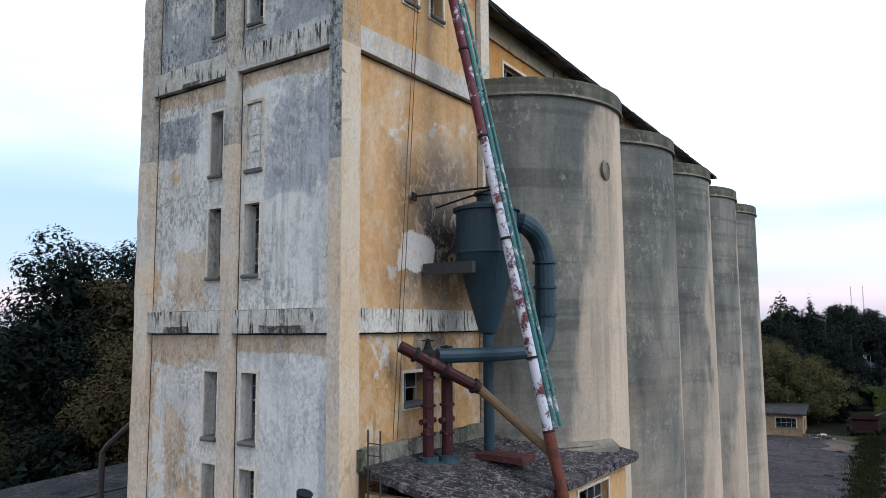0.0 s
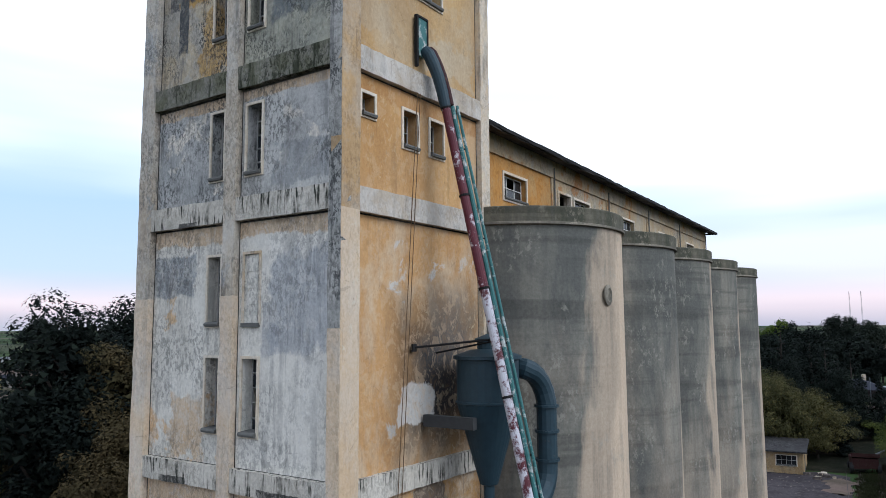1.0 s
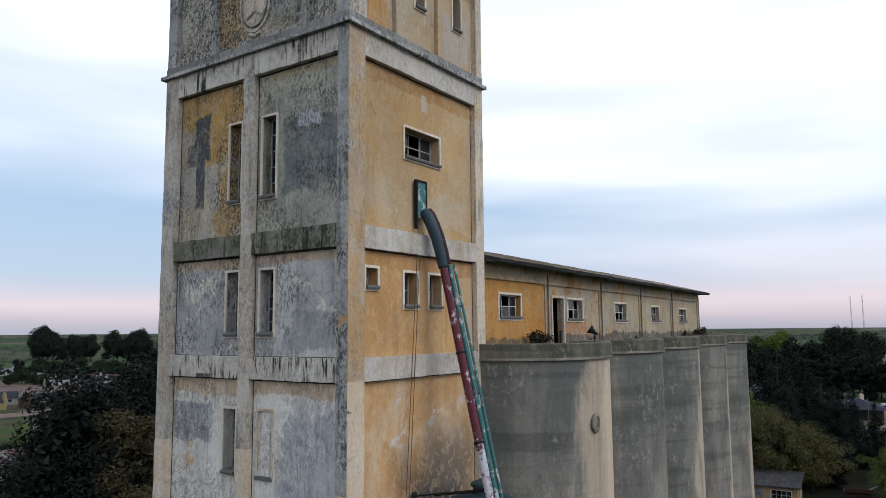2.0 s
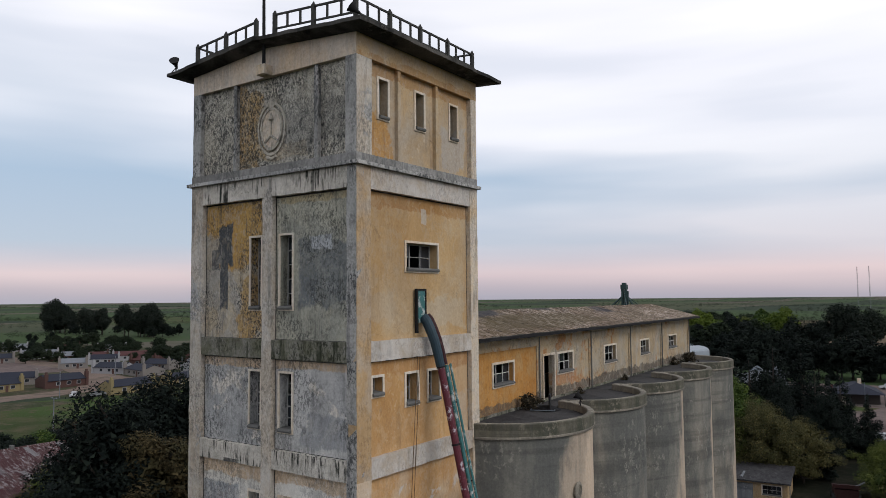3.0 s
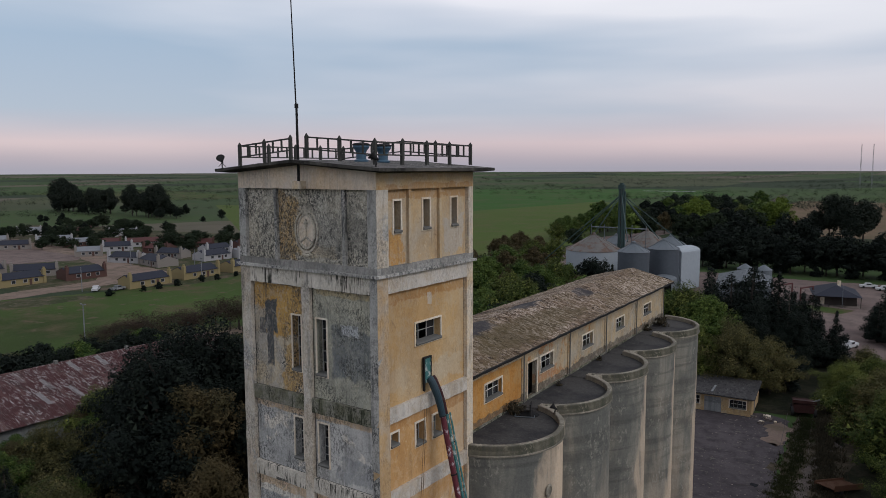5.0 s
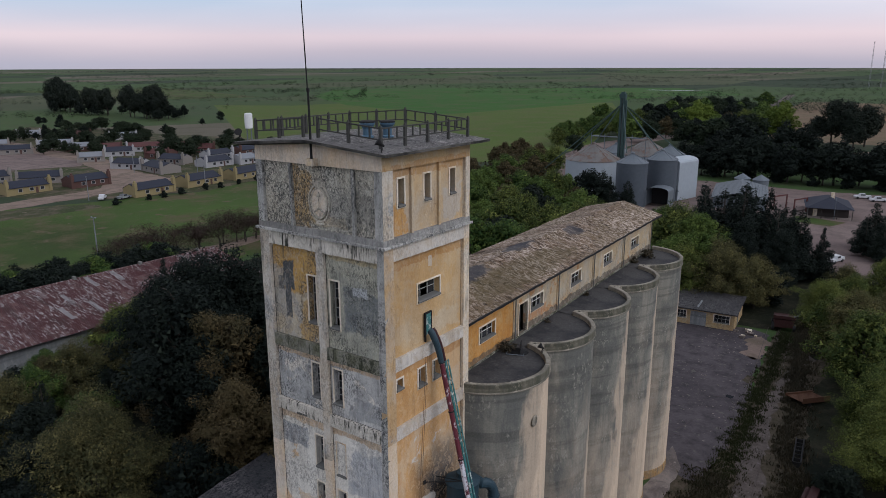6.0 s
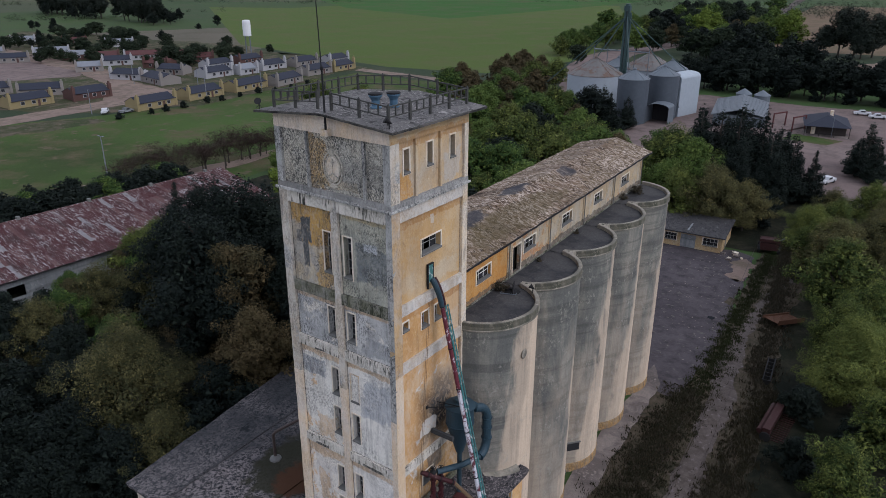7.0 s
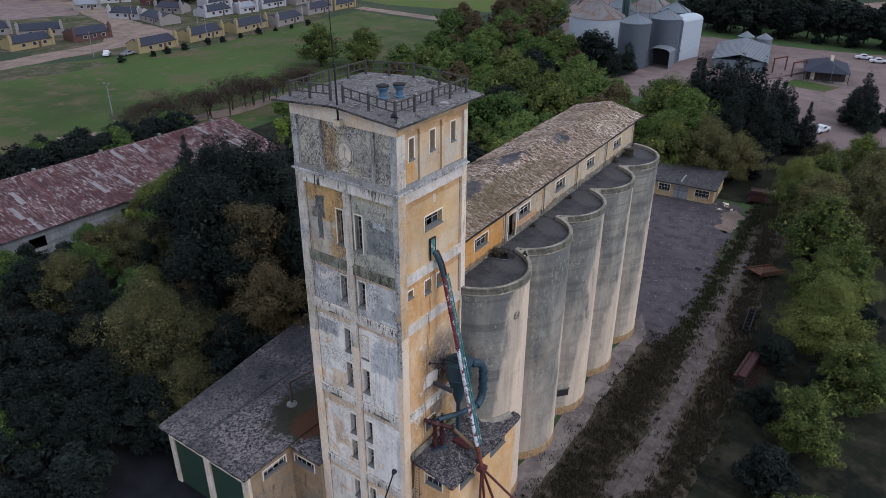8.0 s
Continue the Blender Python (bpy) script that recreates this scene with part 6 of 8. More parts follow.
LAB = {"dark": "dark green conifer with drooping layered branches", "green": "round broadleaf tree in fresh green leaf", "olive": "spreading willow with olive yellow leaves",
       "brown": "broadleaf tree with rusty brown buds", "lime": "small tree in bright lime leaf", "euc": "tall dark eucalyptus with a clumped crown", "bush": "low dense green bush", "bare": "leafless grey tree with thin forked branches", "pine": "tall black-green pine with clumped branches", "dark_bush": "low black-green bush in the shade",
       "mid_dark": "dark evergreen tree with a round crown", "far_dark": "dark distant tree on the plain", "far_green": "green distant tree on the plain"}
PROTO = {
    "dark": [tree("conifer", LAB["dark"], s, 20, 10, "conifer", L_DARK, 10500, 0.38) for s in (1, 2)],
    "pine": [tree("pine", LAB["pine"], s, 22, 13, "eucalyptus", L_DARK, 22000, 0.21) for s in (19, 20)],
    "green": [tree("broadleaf_tree", LAB["green"], s, 12, 11, "round", L_GREEN, 17000, 0.17) for s in (3, 4, 5)],
    "olive": [tree("willow", LAB["olive"], s, 13, 15, "willow", L_OLIVE, 25000, 0.15) for s in (6, 7)],
    "brown": [tree("budding_tree", LAB["brown"], s, 14, 10, "round", L_BROWN, 20000, 0.125) for s in (8, 9)],
    "big_olive": [tree("willow", LAB["olive"], 41, 13, 15, "willow", L_OLIVE, 60000, 0.105)],
    "big_spring": [tree("spring_tree", "feathery tree in light spring green leaf", 42, 11, 13, "willow", L_SPRING, 52000, 0.10)],
    "spring": [tree("spring_tree", "feathery tree in light spring green leaf", s, 11, 11, "willow", L_SPRING, 15000, 0.19) for s in (31, 32)],
    "tuft": [tree("weed_tuft", "dry brown weed tuft growing on the silo top", s, 1.0, 1.5, "bush", L_WEED, 700, 0.07) for s in (37, 38)],
    "lime": [tree("lime_tree", LAB["lime"], 10, 8, 7, "round", L_LIME, 5000, 0.22)],
    "euc": [tree("eucalyptus", LAB["euc"], s, 14, 11, "eucalyptus", L_EUC, 6000, 0.36) for s in (11, 12)],
    "bush": [tree("bush", LAB["bush"], s, 3.0, 4.2, "bush", L_GREEN, 2000, 0.18) for s in (13, 14)],
    "dark_bush": [tree("dark_bush", LAB["dark_bush"], s, 4.5, 6, "bush", L_DARK, 3000, 0.24) for s in (21, 22)],
    "bare": [bare_tree("bare_tree", LAB["bare"], s, 8) for s in (15, 16)],
    "mid_green": [tree("broadleaf_tree", LAB["green"], s, 11, 11, "round", L_GREEN, 7500, 0.23) for s in (23, 24)],
    "mid_spring": [tree("spring_tree", "feathery tree in light spring green leaf", s, 11, 11, "willow", L_SPRING, 7500, 0.23) for s in (35, 36)],
    "mid_brown": [tree("budding_tree", LAB["brown"], 26, 11, 10, "round", L_BROWN, 6500, 0.25)],
    "near_dark": [tree("dark_tree", LAB["mid_dark"], s, 11, 10, "round", L_DARK, 5500, 0.22) for s in (33, 34)],
    "mid_dark": [tree("dark_tree", LAB["mid_dark"], s, 11, 10, "round", L_DARK, 3000, 0.36) for s in (27, 28)],
    "village": [tree("garden_tree", "dull green garden tree between the houses", s, 10, 10, "round", L_FAR, 2600, 0.36) for s in (43, 44)],
    "far_dark": [tree("far_tree", LAB["far_dark"], s, 10, 10, "round", L_DARK, 1500, 0.55) for s in (17, 29)],
    "far_green": [tree("far_tree", LAB["far_green"], s, 10, 10, "round", L_GREEN, 1500, 0.55) for s in (18, 30)],
}
BASE_H = {"village": 10, "big_olive": 13, "big_spring": 11, "tuft": 1.0, "mid_spring": 11, "near_dark": 11, "spring": 11, "dark": 20, "pine": 22, "green": 12, "olive": 13, "brown": 14, "lime": 8, "euc": 14, "bush": 3, "dark_bush": 4.5, "bare": 8, "mid_green": 11, "mid_brown": 11, "mid_dark": 11, "far_dark": 10, "far_green": 10}
tree_rnd = random.Random(77)


def plant(kind, x, y, height, widen=1.0, z=0.0):
    """Stand one tree of a kind."""
    protos = PROTO[kind]
    p = protos[tree_rnd.randrange(len(protos))]
    s = height / BASE_H[kind]
    m = pose(x, y, z, 0, 0, tree_rnd.uniform(0, 360)) @ Matrix.Diagonal((s * widen, s * widen, s, 1))
    return copy_thing(p, m)


for row in (
    # between the tower and the red-roofed shed
    ("big_olive", -38, 3, 14), ("near_dark", -45, -6, 9), ("pine", -44.4, 23.1, 23.5), ("pine", -42, 26, 22), ("pine", -40, 14.4, 22.5), ("dark", -52, 28, 20), ("dark", -56, 34, 19), ("pine", -36, 24, 20),
    ("dark", -30, 20, 18), ("brown", -37, 17, 19), ("pine", -40, 22, 18), ("brown", -30, 13, 15), ("pine", -28, 32, 18), ("dark", -46, 38, 18), ("dark", -60, 42, 16), ("dark", -64, 50, 15), ("pine", -52, 46, 17),
    ("olive", -58, 22, 11), ("lime", -66, 32, 10), ("lime", -61, 27, 9), ("green", -66, 22, 8), ("brown", -70, 14, 7), ("green", -64, 10, 8), ("green", -70, 2, 8), ("dark", -58, 8, 9), ("brown", -72, 24, 8),
    ("dark_bush", -55, 0, 5), ("dark_bush", -48, 4, 6), ("pine", -60, -8, 12), ("dark_bush", -52, -10, 6), ("green", -44, -14, 8), ("dark_bush", -34, -10, 5), ("green", -38, -14, 7), ("dark_bush", -29, 4, 6), ("dark_bush", -30, -3, 5),
    ("dark_bush", -44, 6, 7), ("dark_bush", -62, 18, 6), ("dark_bush", -28, 10, 7), ("olive", -30, 1, 8), ("dark_bush", -40, -8, 5), ("green", -52, 10, 8), ("dark_bush", -68, 38, 6), ("pine", -26, 22, 16), ("pine", -24, 40, 15), ("dark", -38, 34, 17),
    ("dark_bush", -76, 8, 5), ("dark_bush", -72, -6, 5), ("green", -74, 16, 6), ("dark_bush", -70, 44, 6), ("pine", -44, 50, 15), ("green", -34, 46, 13),
    ("lime", -79, 66, 11), ("lime", -76, 69, 9), ("spring", -137, 131, 13, 1.3), ("spring", -127, 140, 12, 1.25), ("spring", -122, 133, 9, 1.2), ("green", -68, 62, 11), ("dark", -60, 58, 14), ("green", -48, 58, 12), ("green", -80, 72, 9),
    ("pine", -57, 27, 20), ("dark", -58, 31, 20), ("pine", -54, 22, 19), ("olive", -62, 19, 9), ("spring", -74, 30, 9.5, 1.15), ("lime", -76, 35, 8.5, 1.2), ("dark", -81, 40, 13), ("near_dark", -62, 30, 14), ("olive", -66, 16, 9), ("spring", -72, 26, 10), ("olive", -62, 6, 9), ("spring", -76, 33, 9),
    ("dark_bush", -53, -2, 6), ("dark_bush", -41, -5, 6), ("near_dark", -37, -12, 8), ("dark_bush", -29, -12, 6), ("near_dark", -52, 4, 9), ("near_dark", -64, 2, 9), ("near_dark", -46, 1, 8), ("dark_bush", -70, 10, 6), ("brown", -44, 16, 15),
    ("near_dark", -42, -10, 9), ("near_dark", -34, -16, 9), ("near_dark", -30, -19, 8), ("near_dark", -26, -22, 8), ("near_dark", -33, -8, 8), ("near_dark", -37, -4, 9), ("near_dark", -40, -15, 10), ("near_dark", -48, -12, 10), ("near_dark", -46, -19, 9), ("near_dark", -54, -6, 10), ("near_dark", -31, -3, 8),
    ("near_dark", -30, 8, 10), ("pine", -30, 26, 16), ("dark", -24, 148, 13), ("near_dark", -20, 140, 10), ("near_dark", -9, 138, 12),
    # beyond the red-roofed shed
    ("mid_dark", -112, 30, 6), ("mid_dark", -116, 40, 7), ("mid_dark", -122, 34, 6), ("mid_green", -120, 22, 5), ("mid_dark", -107, 56, 8), ("mid_dark", -110, 60, 6), ("mid_dark", -104, 24, 6), ("mid_dark", -118, 26, 5), ("mid_dark", -126, 14, 6), ("mid_dark", -112, 46, 6),
    ("bush", -118, 10, 4), ("bush", -98, 100, 4), ("mid_green", -104, 84, 6), ("mid_dark", -96, 86, 7), ("bush", -126, 24, 3),
    # by the end of the gallery
    ("spring", -20, 114, 17), ("green", -15, 111, 15), ("big_olive", -8, 104, 13), ("spring", -15, 103, 12), ("dark", -10, 124, 21), ("dark", -6, 128, 20), ("dark", 0, 129, 15.5), ("dark", -18, 125, 20), ("dark", -3, 122, 17), ("dark", 4, 132, 12), ("green", -24, 120, 15), ("green", -18, 106, 12),
    ("dark", -12, 132, 17), ("bare", -24, 96, 8), ("bare", -22, 100, 7), ("bare", -20, 94, 6), ("dark", 9, 160, 10), ("dark", 13, 156, 11), ("dark", 17, 164, 10), ("olive", -3, 107, 10), ("dark_bush", -10, 110, 6), ("dark_bush", -2, 112, 6), ("pine", -8, 116, 15), ("pine", -1, 118, 13), ("brown", -28, 104, 9), ("spring", -30, 112, 11),
    ("dark", -13, 140, 18, 1.5), ("dark", -17, 137, 17, 1.5), ("dark", -25, 152, 14, 1.5), ("dark", -6, 146, 13, 1.5), ("dark", -3, 139, 14, 1.5), ("dark", 10, 168, 12, 1.5), ("dark", -21, 158, 12, 1.4),
    # right edge of the yard
    ("big_spring", 9.0, 103.5, 8.5), ("spring", 11, 92, 9), ("olive", 15, 88, 12), ("spring", 17, 78, 12), ("olive", 20, 98, 11), ("spring", 12, 108, 9), ("olive", 20, 112, 10), ("spring", 16, 124, 9), ("big_spring", 19.5, 64, 9), ("big_spring", 22.5, 54, 11.5), ("spring", 22, 69, 10), ("olive", 26, 88, 12),
    ("spring", 27, 44, 9), ("dark_bush", 18, 48, 4), ("spring", 24, 34, 8), ("dark_bush", 20, 38, 4), ("dark_bush", 15, 80, 4), ("dark_bush", 13, 94, 4), ("spring", 39, 60, 10),
    ("olive", 28, 122, 10), ("spring", 34, 132, 10), ("spring", 22, 138, 8), ("dark_bush", 10, 112, 4), ("dark_bush", 22, 26, 5), ("spring", 27, 20, 7), ("dark_bush", 18, 70, 3.5), ("olive", 10, 118, 8), ("dark_bush", 16, 100, 4), ("dark_bush", 24, 46, 4), ("dark_bush", 26, 62, 4), ("spring", 36, 110, 10),
):
    plant(*row)
for u, v, h in ((3.2, 32.9, 1.0), (2.6, 33.4, 0.8), (0.35, 2.4, 0.9), (0.2, 30.2, 0.7), (0.25, 17.6, 0.45), (0.2, 9.5, 0.4)):
    spot = ALONG @ Vector((u if u < 2 else u - 2.2, v, 23.5))
    plant("tuft", spot.x, spot.y, h, 1.0, 23.5)
# shrubs along the first houses and behind the long shed
for i in range(11):
    plant("dark_bush", -191.5 + tree_rnd.uniform(-1, 1), 98 + 8 * i + tree_rnd.uniform(-2, 2), tree_rnd.uniform(1.4, 2.4))
for i in range(26):
    plant("mid_dark" if i % 6 else "mid_green", -111 + tree_rnd.uniform(-4, 3), 4 + 2.2 * i + tree_rnd.uniform(-1, 1), tree_rnd.uniform(5, 8.5), 1.3)
# leafless hedge beyond the shed
for i in range(26):
    plant("bare", -119 + tree_rnd.uniform(-2, 2) - (4 if i < 8 else 0), 56 + i * 2.1 + tree_rnd.uniform(-2, 2), tree_rnd.uniform(6, 9), 1.2)
# the wood behind the gallery
wood = []
for i in range(400):
    x, y = tree_rnd.uniform(-104, -26), tree_rnd.uniform(64, 178)
    edge = -112 + (y - 64) * 0.1
    if x < -84 + (y - 64) * -0.12 and y < 120 or x > -64 and y > 142 or x > -36 and y > 118 or any((x - a) ** 2 + (y - b) ** 2 < 42 for a, b in wood) or len(wood) > 78:
        continue
    wood.append((x, y))
    r = tree_rnd.random()
    plant("mid_green" if r < 0.40 else "mid_spring" if r < 0.74 else "mid_brown" if r < 0.93 else "mid_dark", x, y, tree_rnd.uniform(8, 13), 1.15)
for n, (x, y) in enumerate(((-110, 205), (-118, 190), (-122, 214), (-105, 192), (-130, 200), (-112, 182), (-98, 200), (-126, 186))):
    plant("mid_green" if n % 4 == 3 else "mid_brown", x, y, tree_rnd.uniform(9, 13), 1.25)
for x, y, h in ((-62, 176, 13), (-58, 172, 12), (-66, 172, 11), (-55, 178, 10), (-34, 148, 5), (-37, 150, 5)):
    plant("dark", x, y, h, 1.3)
for n, (x, y) in enumerate(((-126, 236), (-119, 227), (-111, 222), (-130, 248), (-117, 239), (-106, 231), (-134, 240), (-124, 220))):
    plant("mid_spring" if n % 3 == 2 else "mid_brown", x, y, tree_rnd.uniform(10, 13), 1.15)
for n in range(13):
    plant("mid_green" if n % 3 else "mid_spring", -153 + tree_rnd.uniform(-3, 3), 326 + 10 * n, tree_rnd.uniform(10, 15), 1.1)
# shelter belt beyond the gravel yard: tall dark trees on bare trunks
for i in range(40):
    x = -64 + 150 * i / 39
    plant("mid_dark", x + tree_rnd.uniform(-2.2, 2.2), 266 + tree_rnd.uniform(-4, 6), tree_rnd.choice((12, 13.5, 15, 16.5)), tree_rnd.uniform(1.0, 1.35))
    if i % 4 == 1:
        plant("mid_green" if i % 8 == 1 else "mid_dark", x + tree_rnd.uniform(-2, 2), 280 + tree_rnd.uniform(0, 14), tree_rnd.uniform(8, 12), 1.15)
    if i % 3 == 0:
        plant("dark_bush", x + tree_rnd.uniform(-1, 1), 263 + tree_rnd.uniform(-2, 3), tree_rnd.uniform(3, 4.5), 1.2)
plant("mid_dark", -32, 290, 21, 1.0)
plant("mid_dark", -27, 294, 19, 1.0)
for x, y, k, h in ((-106, 418, "lime", 21), (-101, 426, "lime", 17), (-59, 420, "lime", 22), (-66, 428, "lime", 18), (-84, 440, "mid_spring", 17), (-90, 425, "mid_brown", 15), (-76, 372, "mid_dark", 18), (-84, 380, "mid_green", 16), (-118, 400, "mid_brown", 13)):
    plant(k, x, y, h, 1.1)
# scattered and distant trees
for x, y, h, wide in ((-40, 413, 15, 1.2), (-33, 416, 24, 0.95), (-25, 411, 23, 1.0), (-17, 416, 21, 1.05), (-21, 405, 13, 1.3)):
    plant("euc", x, y, h, wide)
for cx, cy, n, h, spread in ((-676, 333, 5, 33, 7), (-655, 335, 3, 28, 6), (-612, 332, 4, 24, 7), (-592, 332, 4, 22, 7), (-532, 330, 4, 26, 7), (-508, 329, 5, 27, 8), (-500, 332, 3, 11, 10), (-444, 336, 1, 11, 0.5), (-640, 330, 4, 12, 20), (-560, 330, 4, 9, 20), (-470, 200, 8, 7, 40), (-520, 170, 10, 7, 50), (-420, 235, 8, 7, 30)):
    for i in range(n):
        plant("euc" if h > 20 else "mid_dark", cx + tree_rnd.gauss(0, spread), cy + tree_rnd.gauss(0, spread), h * tree_rnd.uniform(0.7, 1.05), 0.9)
        if h > 20 and i % 2:
            plant("mid_dark", cx + tree_rnd.gauss(0, spread), cy + tree_rnd.gauss(0, spread), h * tree_rnd.uniform(0.3, 0.5), 1.3)
for i in range(330):
    x, y = tree_rnd.uniform(-210, 70), tree_rnd.uniform(300, 760)
    if x > -72 - (y - 420) * 0.19 and y > 400 or x < -132 and y < 420 or x > -58 and y < 400 or x < -190 + (y - 420) * 0.1:
        continue
    r = tree_rnd.random()
    plant("far_green" if r < 0.22 else "village" if r < 0.6 else "far_dark", x, y, tree_rnd.uniform(9, 17), 1.15)
far_v, far_f, base_n = [], [], 0
src = [o for o in PROTO["far_dark"][0].children if o.name.startswith("crown")][0].data
sv = np.array([v.co[:] for v in src.vertices])[: 1500 * 3]
spots = []
for i in range(260):
    # belts and hedgerows, most of them across the view
    d, a = 640 + 3300 * tree_rnd.random() ** 1.2, radians(tree_rnd.uniform(82, 168))
    x, y, run, n = d * math.cos(a), d * math.sin(a), radians(tree_rnd.choice((34, 37, 40, 44, 128))), tree_rnd.randint(5, 26)
    for k in range(n):
        spots.append((x + math.cos(run) * k * 13 + tree_rnd.gauss(0, 3), y + math.sin(run) * k * 13 + tree_rnd.gauss(0, 3)))
for i, (x, y) in enumerate(spots):
    d = math.hypot(x, y)
    if -560 < x < -150 and 260 < y < 760 or d < 600:
        continue
    h, w = tree_rnd.uniform(0.22, 0.70), tree_rnd.uniform(1.3, 2.6)
    z = 17.0 * max(0, (d - 1600) / 2800) ** 1.5
    # one leaf in fourteen is kept, so sparse crowns mimic distance haze
    pick = sv.reshape(-1, 3, 3)[i % 14 :: 14].reshape(-1, 3) * (h * w, h * w, h) + (x, y, z)
    far_v.append(pick)
    far_f.append(np.arange(len(pick)).reshape(-1, 3) + base_n)
    base_n += len(pick)
me = bpy.data.meshes.new("far_woods")
me.from_pydata(np.concatenate(far_v).tolist(), [], np.concatenate(far_f).tolist())
me.materials.append(L_FAR)
tagged(new("far_woods", me), "scattered dark trees on the distant plain", "trees", kind="stuff")
for i in range(58):
    x, y = tree_rnd.uniform(-460, -275), tree_rnd.uniform(150, 250)
    plant("village", x, y, tree_rnd.uniform(4.5, 9), tree_rnd.uniform(1.1, 1.6))
for protos in PROTO.values():
    for p in protos:
        for o in (*p.children, p):
            bpy.data.objects.remove(o)

# ---- the long red-roofed shed ----
def rust_sheet():
    k = Mat("rusty_corrugated_sheet", 0.75)
    k.co = k.n.new("ShaderNodeNewGeometry").outputs["Position"]
    r = k.random()
    col = k.mix(k.step(r, 0.55, 0.80), (0.050, 0.014, 0.015), (0.085, 0.042, 0.040))
    col = k.mix(k.step(r, 0.90, 0.93), col, (0.17, 0.165, 0.17))
    col = k.mix(k.step(k.noise(0.5, 8.0, 0.7, (0.35, 1.6, 1)), 0.50, 0.62), col, (0.038, 0.016, 0.016))
    # bare zinc shows where the red paint has peeled, in streaks down the fall
    peel = k.noise(2.4, 10.0, 0.75, (0.30, 1.5, 1), 4.0, 0.5)
    col = k.mix(k.maths("MULTIPLY", k.step(peel, 0.535, 0.57), k.step(k.noise(0.25, 5.0, 0.6, shift=9.0), 0.36, 0.52)), col, (0.26, 0.245, 0.25))
    return k.done(col, k.noise(8.0, 4.0), 0.2)


M_SHEET = rust_sheet()
M_SHED_WALL = concrete("shed_grey_wall", (0.16, 0.17, 0.18), (0.22, 0.23, 0.24), None, 44.0)
barn = thing("long_shed", "long low shed with a rusty corrugated roof", "shed", m=pose(-93.4, 14, 0, 0, 0, -1.8))
part("wall", pierced(-46, 45.6, 0, 4.7, [(-3.2, -0.6, 1.4, 3.2), (12, 14, 1.4, 3.0)], 0, -0.3, lambda u, z, o: (12.4 + o, u, z)), M_SHED_WALL, barn)
part("wall", boxes((-2.5, -2.2, -46, 45.6, 0, 7.6), (-2.2, 12.1, 45.3, 45.6, 0, 4.7), (-2.2, 12.1, -46, -45.7, 0, 4.7)), M_SHED_WALL, barn)
part("roof_deck", sloped_roof(((13.2, -46.5, 4.72), (13.2, 46.1, 4.72), (-2.6, 46.1, 7.8), (-2.6, -46.5, 7.8)), 0.08, 0, 4), M_SHED_WALL, barn)


def corrugated(w, length, waves=6, amp=0.03):
    """One sheet of corrugated iron, lying along x, ridges along x."""
    bm = bmesh.new()
    n = waves * 4
    a = [bm.verts.new((0, w * k / n, amp * math.sin(2 * math.pi * k / 4))) for k in range(n + 1)]
    b = [bm.verts.new((length, w * k / n, amp * math.sin(2 * math.pi * k / 4))) for k in range(n + 1)]
    for k in range(n):
        bm.faces.new((a[k], b[k], b[k + 1], a[k + 1]))
    return bm


fall = math.degrees(math.atan2(2.58, 13.2))
first_sheet = None
rnd = random.Random(31)
for j in range(74):
    y = -10 + 0.76 * j
    for i in range(4):
        m = pose(-2.75 + 4.12 * i + rnd.uniform(-0.05, 0.05), y, 7.96 - 0.804 * i + 0.012 * (3 - i), 0, fall + rnd.uniform(-0.3, 0.3), rnd.uniform(-0.4, 0.4))
        if first_sheet is None:
            first_sheet = part("roof_sheet", corrugated(0.8, 4.3, 4), M_SHEET, barn)
            first_sheet.matrix_local = m
        else:
            same_mesh("roof_sheet", first_sheet, barn, m)
part("ridge_cap", tubes((((-2.7, -46.5, 8.0), (-2.7, 46.1, 8.0)), 0.14), sides=6), M_SHEET, barn)
for y in range(-6, 44, 12):
    part("ridge_vent", boxes((-3.0, -2.4, y, y + 0.5, 7.9, 8.5)), M_SILL, barn)

# ---- small outbuilding by the yard ----
M_HOUSE_OCHRE = plaster("outbuilding_ochre_render", (0.31, 0.225, 0.125), (0.30, 0.245, 0.17), 0.54, 0.06, 0.6, 0.35, 0.2, 91.0)
hut = thing("outbuilding", "small flat-roofed ochre outbuilding beside the yard", "building", m=pose(-14.2, 91.65, 0, 0, 0, 5.5))


def hut_front(u, z, o):
    return (u, -o, z)


hh = [(1.5, 3.6, 1.1, 2.4), (8.1, 10.6, 1.1, 2.4), (4.3, 6.9, 0.0, 2.5)]
part("wall", pierced(0, 11.4, 0, 3.0, hh, 0, -0.25, hut_front), M_HOUSE_OCHRE, hut)
part("wall", boxes((11.15, 11.4, 0.25, 9.2, 0, 3.0), (0, 0.25, 0.25, 9.2, 0, 3.0), (0.25, 11.15, 8.95, 9.2, 0, 3.0)), M_HOUSE_OCHRE, hut)
part("roof", sloped_roof(((-0.4, -0.6, 3.05), (11.85, -0.6, 3.05), (11.85, 9.6, 3.45), (-0.4, 9.6, 3.45)), 0.2, 0.04, 10, 5), M_FELT_DARK, hut)
window(hut, hut_front, *hh[0], 0, M_WHITE_STEEL, 4, 2, 0.1)
window(hut, hut_front, *hh[1], 0, M_WHITE_STEEL, 4, 2, 0.1)
part("gate", boxes((4.3, 6.9, 0.14, 0.2, 0, 2.5)), M_SHED_WALL, hut, "grey metal garage gate")
part("inner_dark", boxes((0.6, 10.8, 1.2, 1.4, 0, 2.9)), M_DARK, hut)
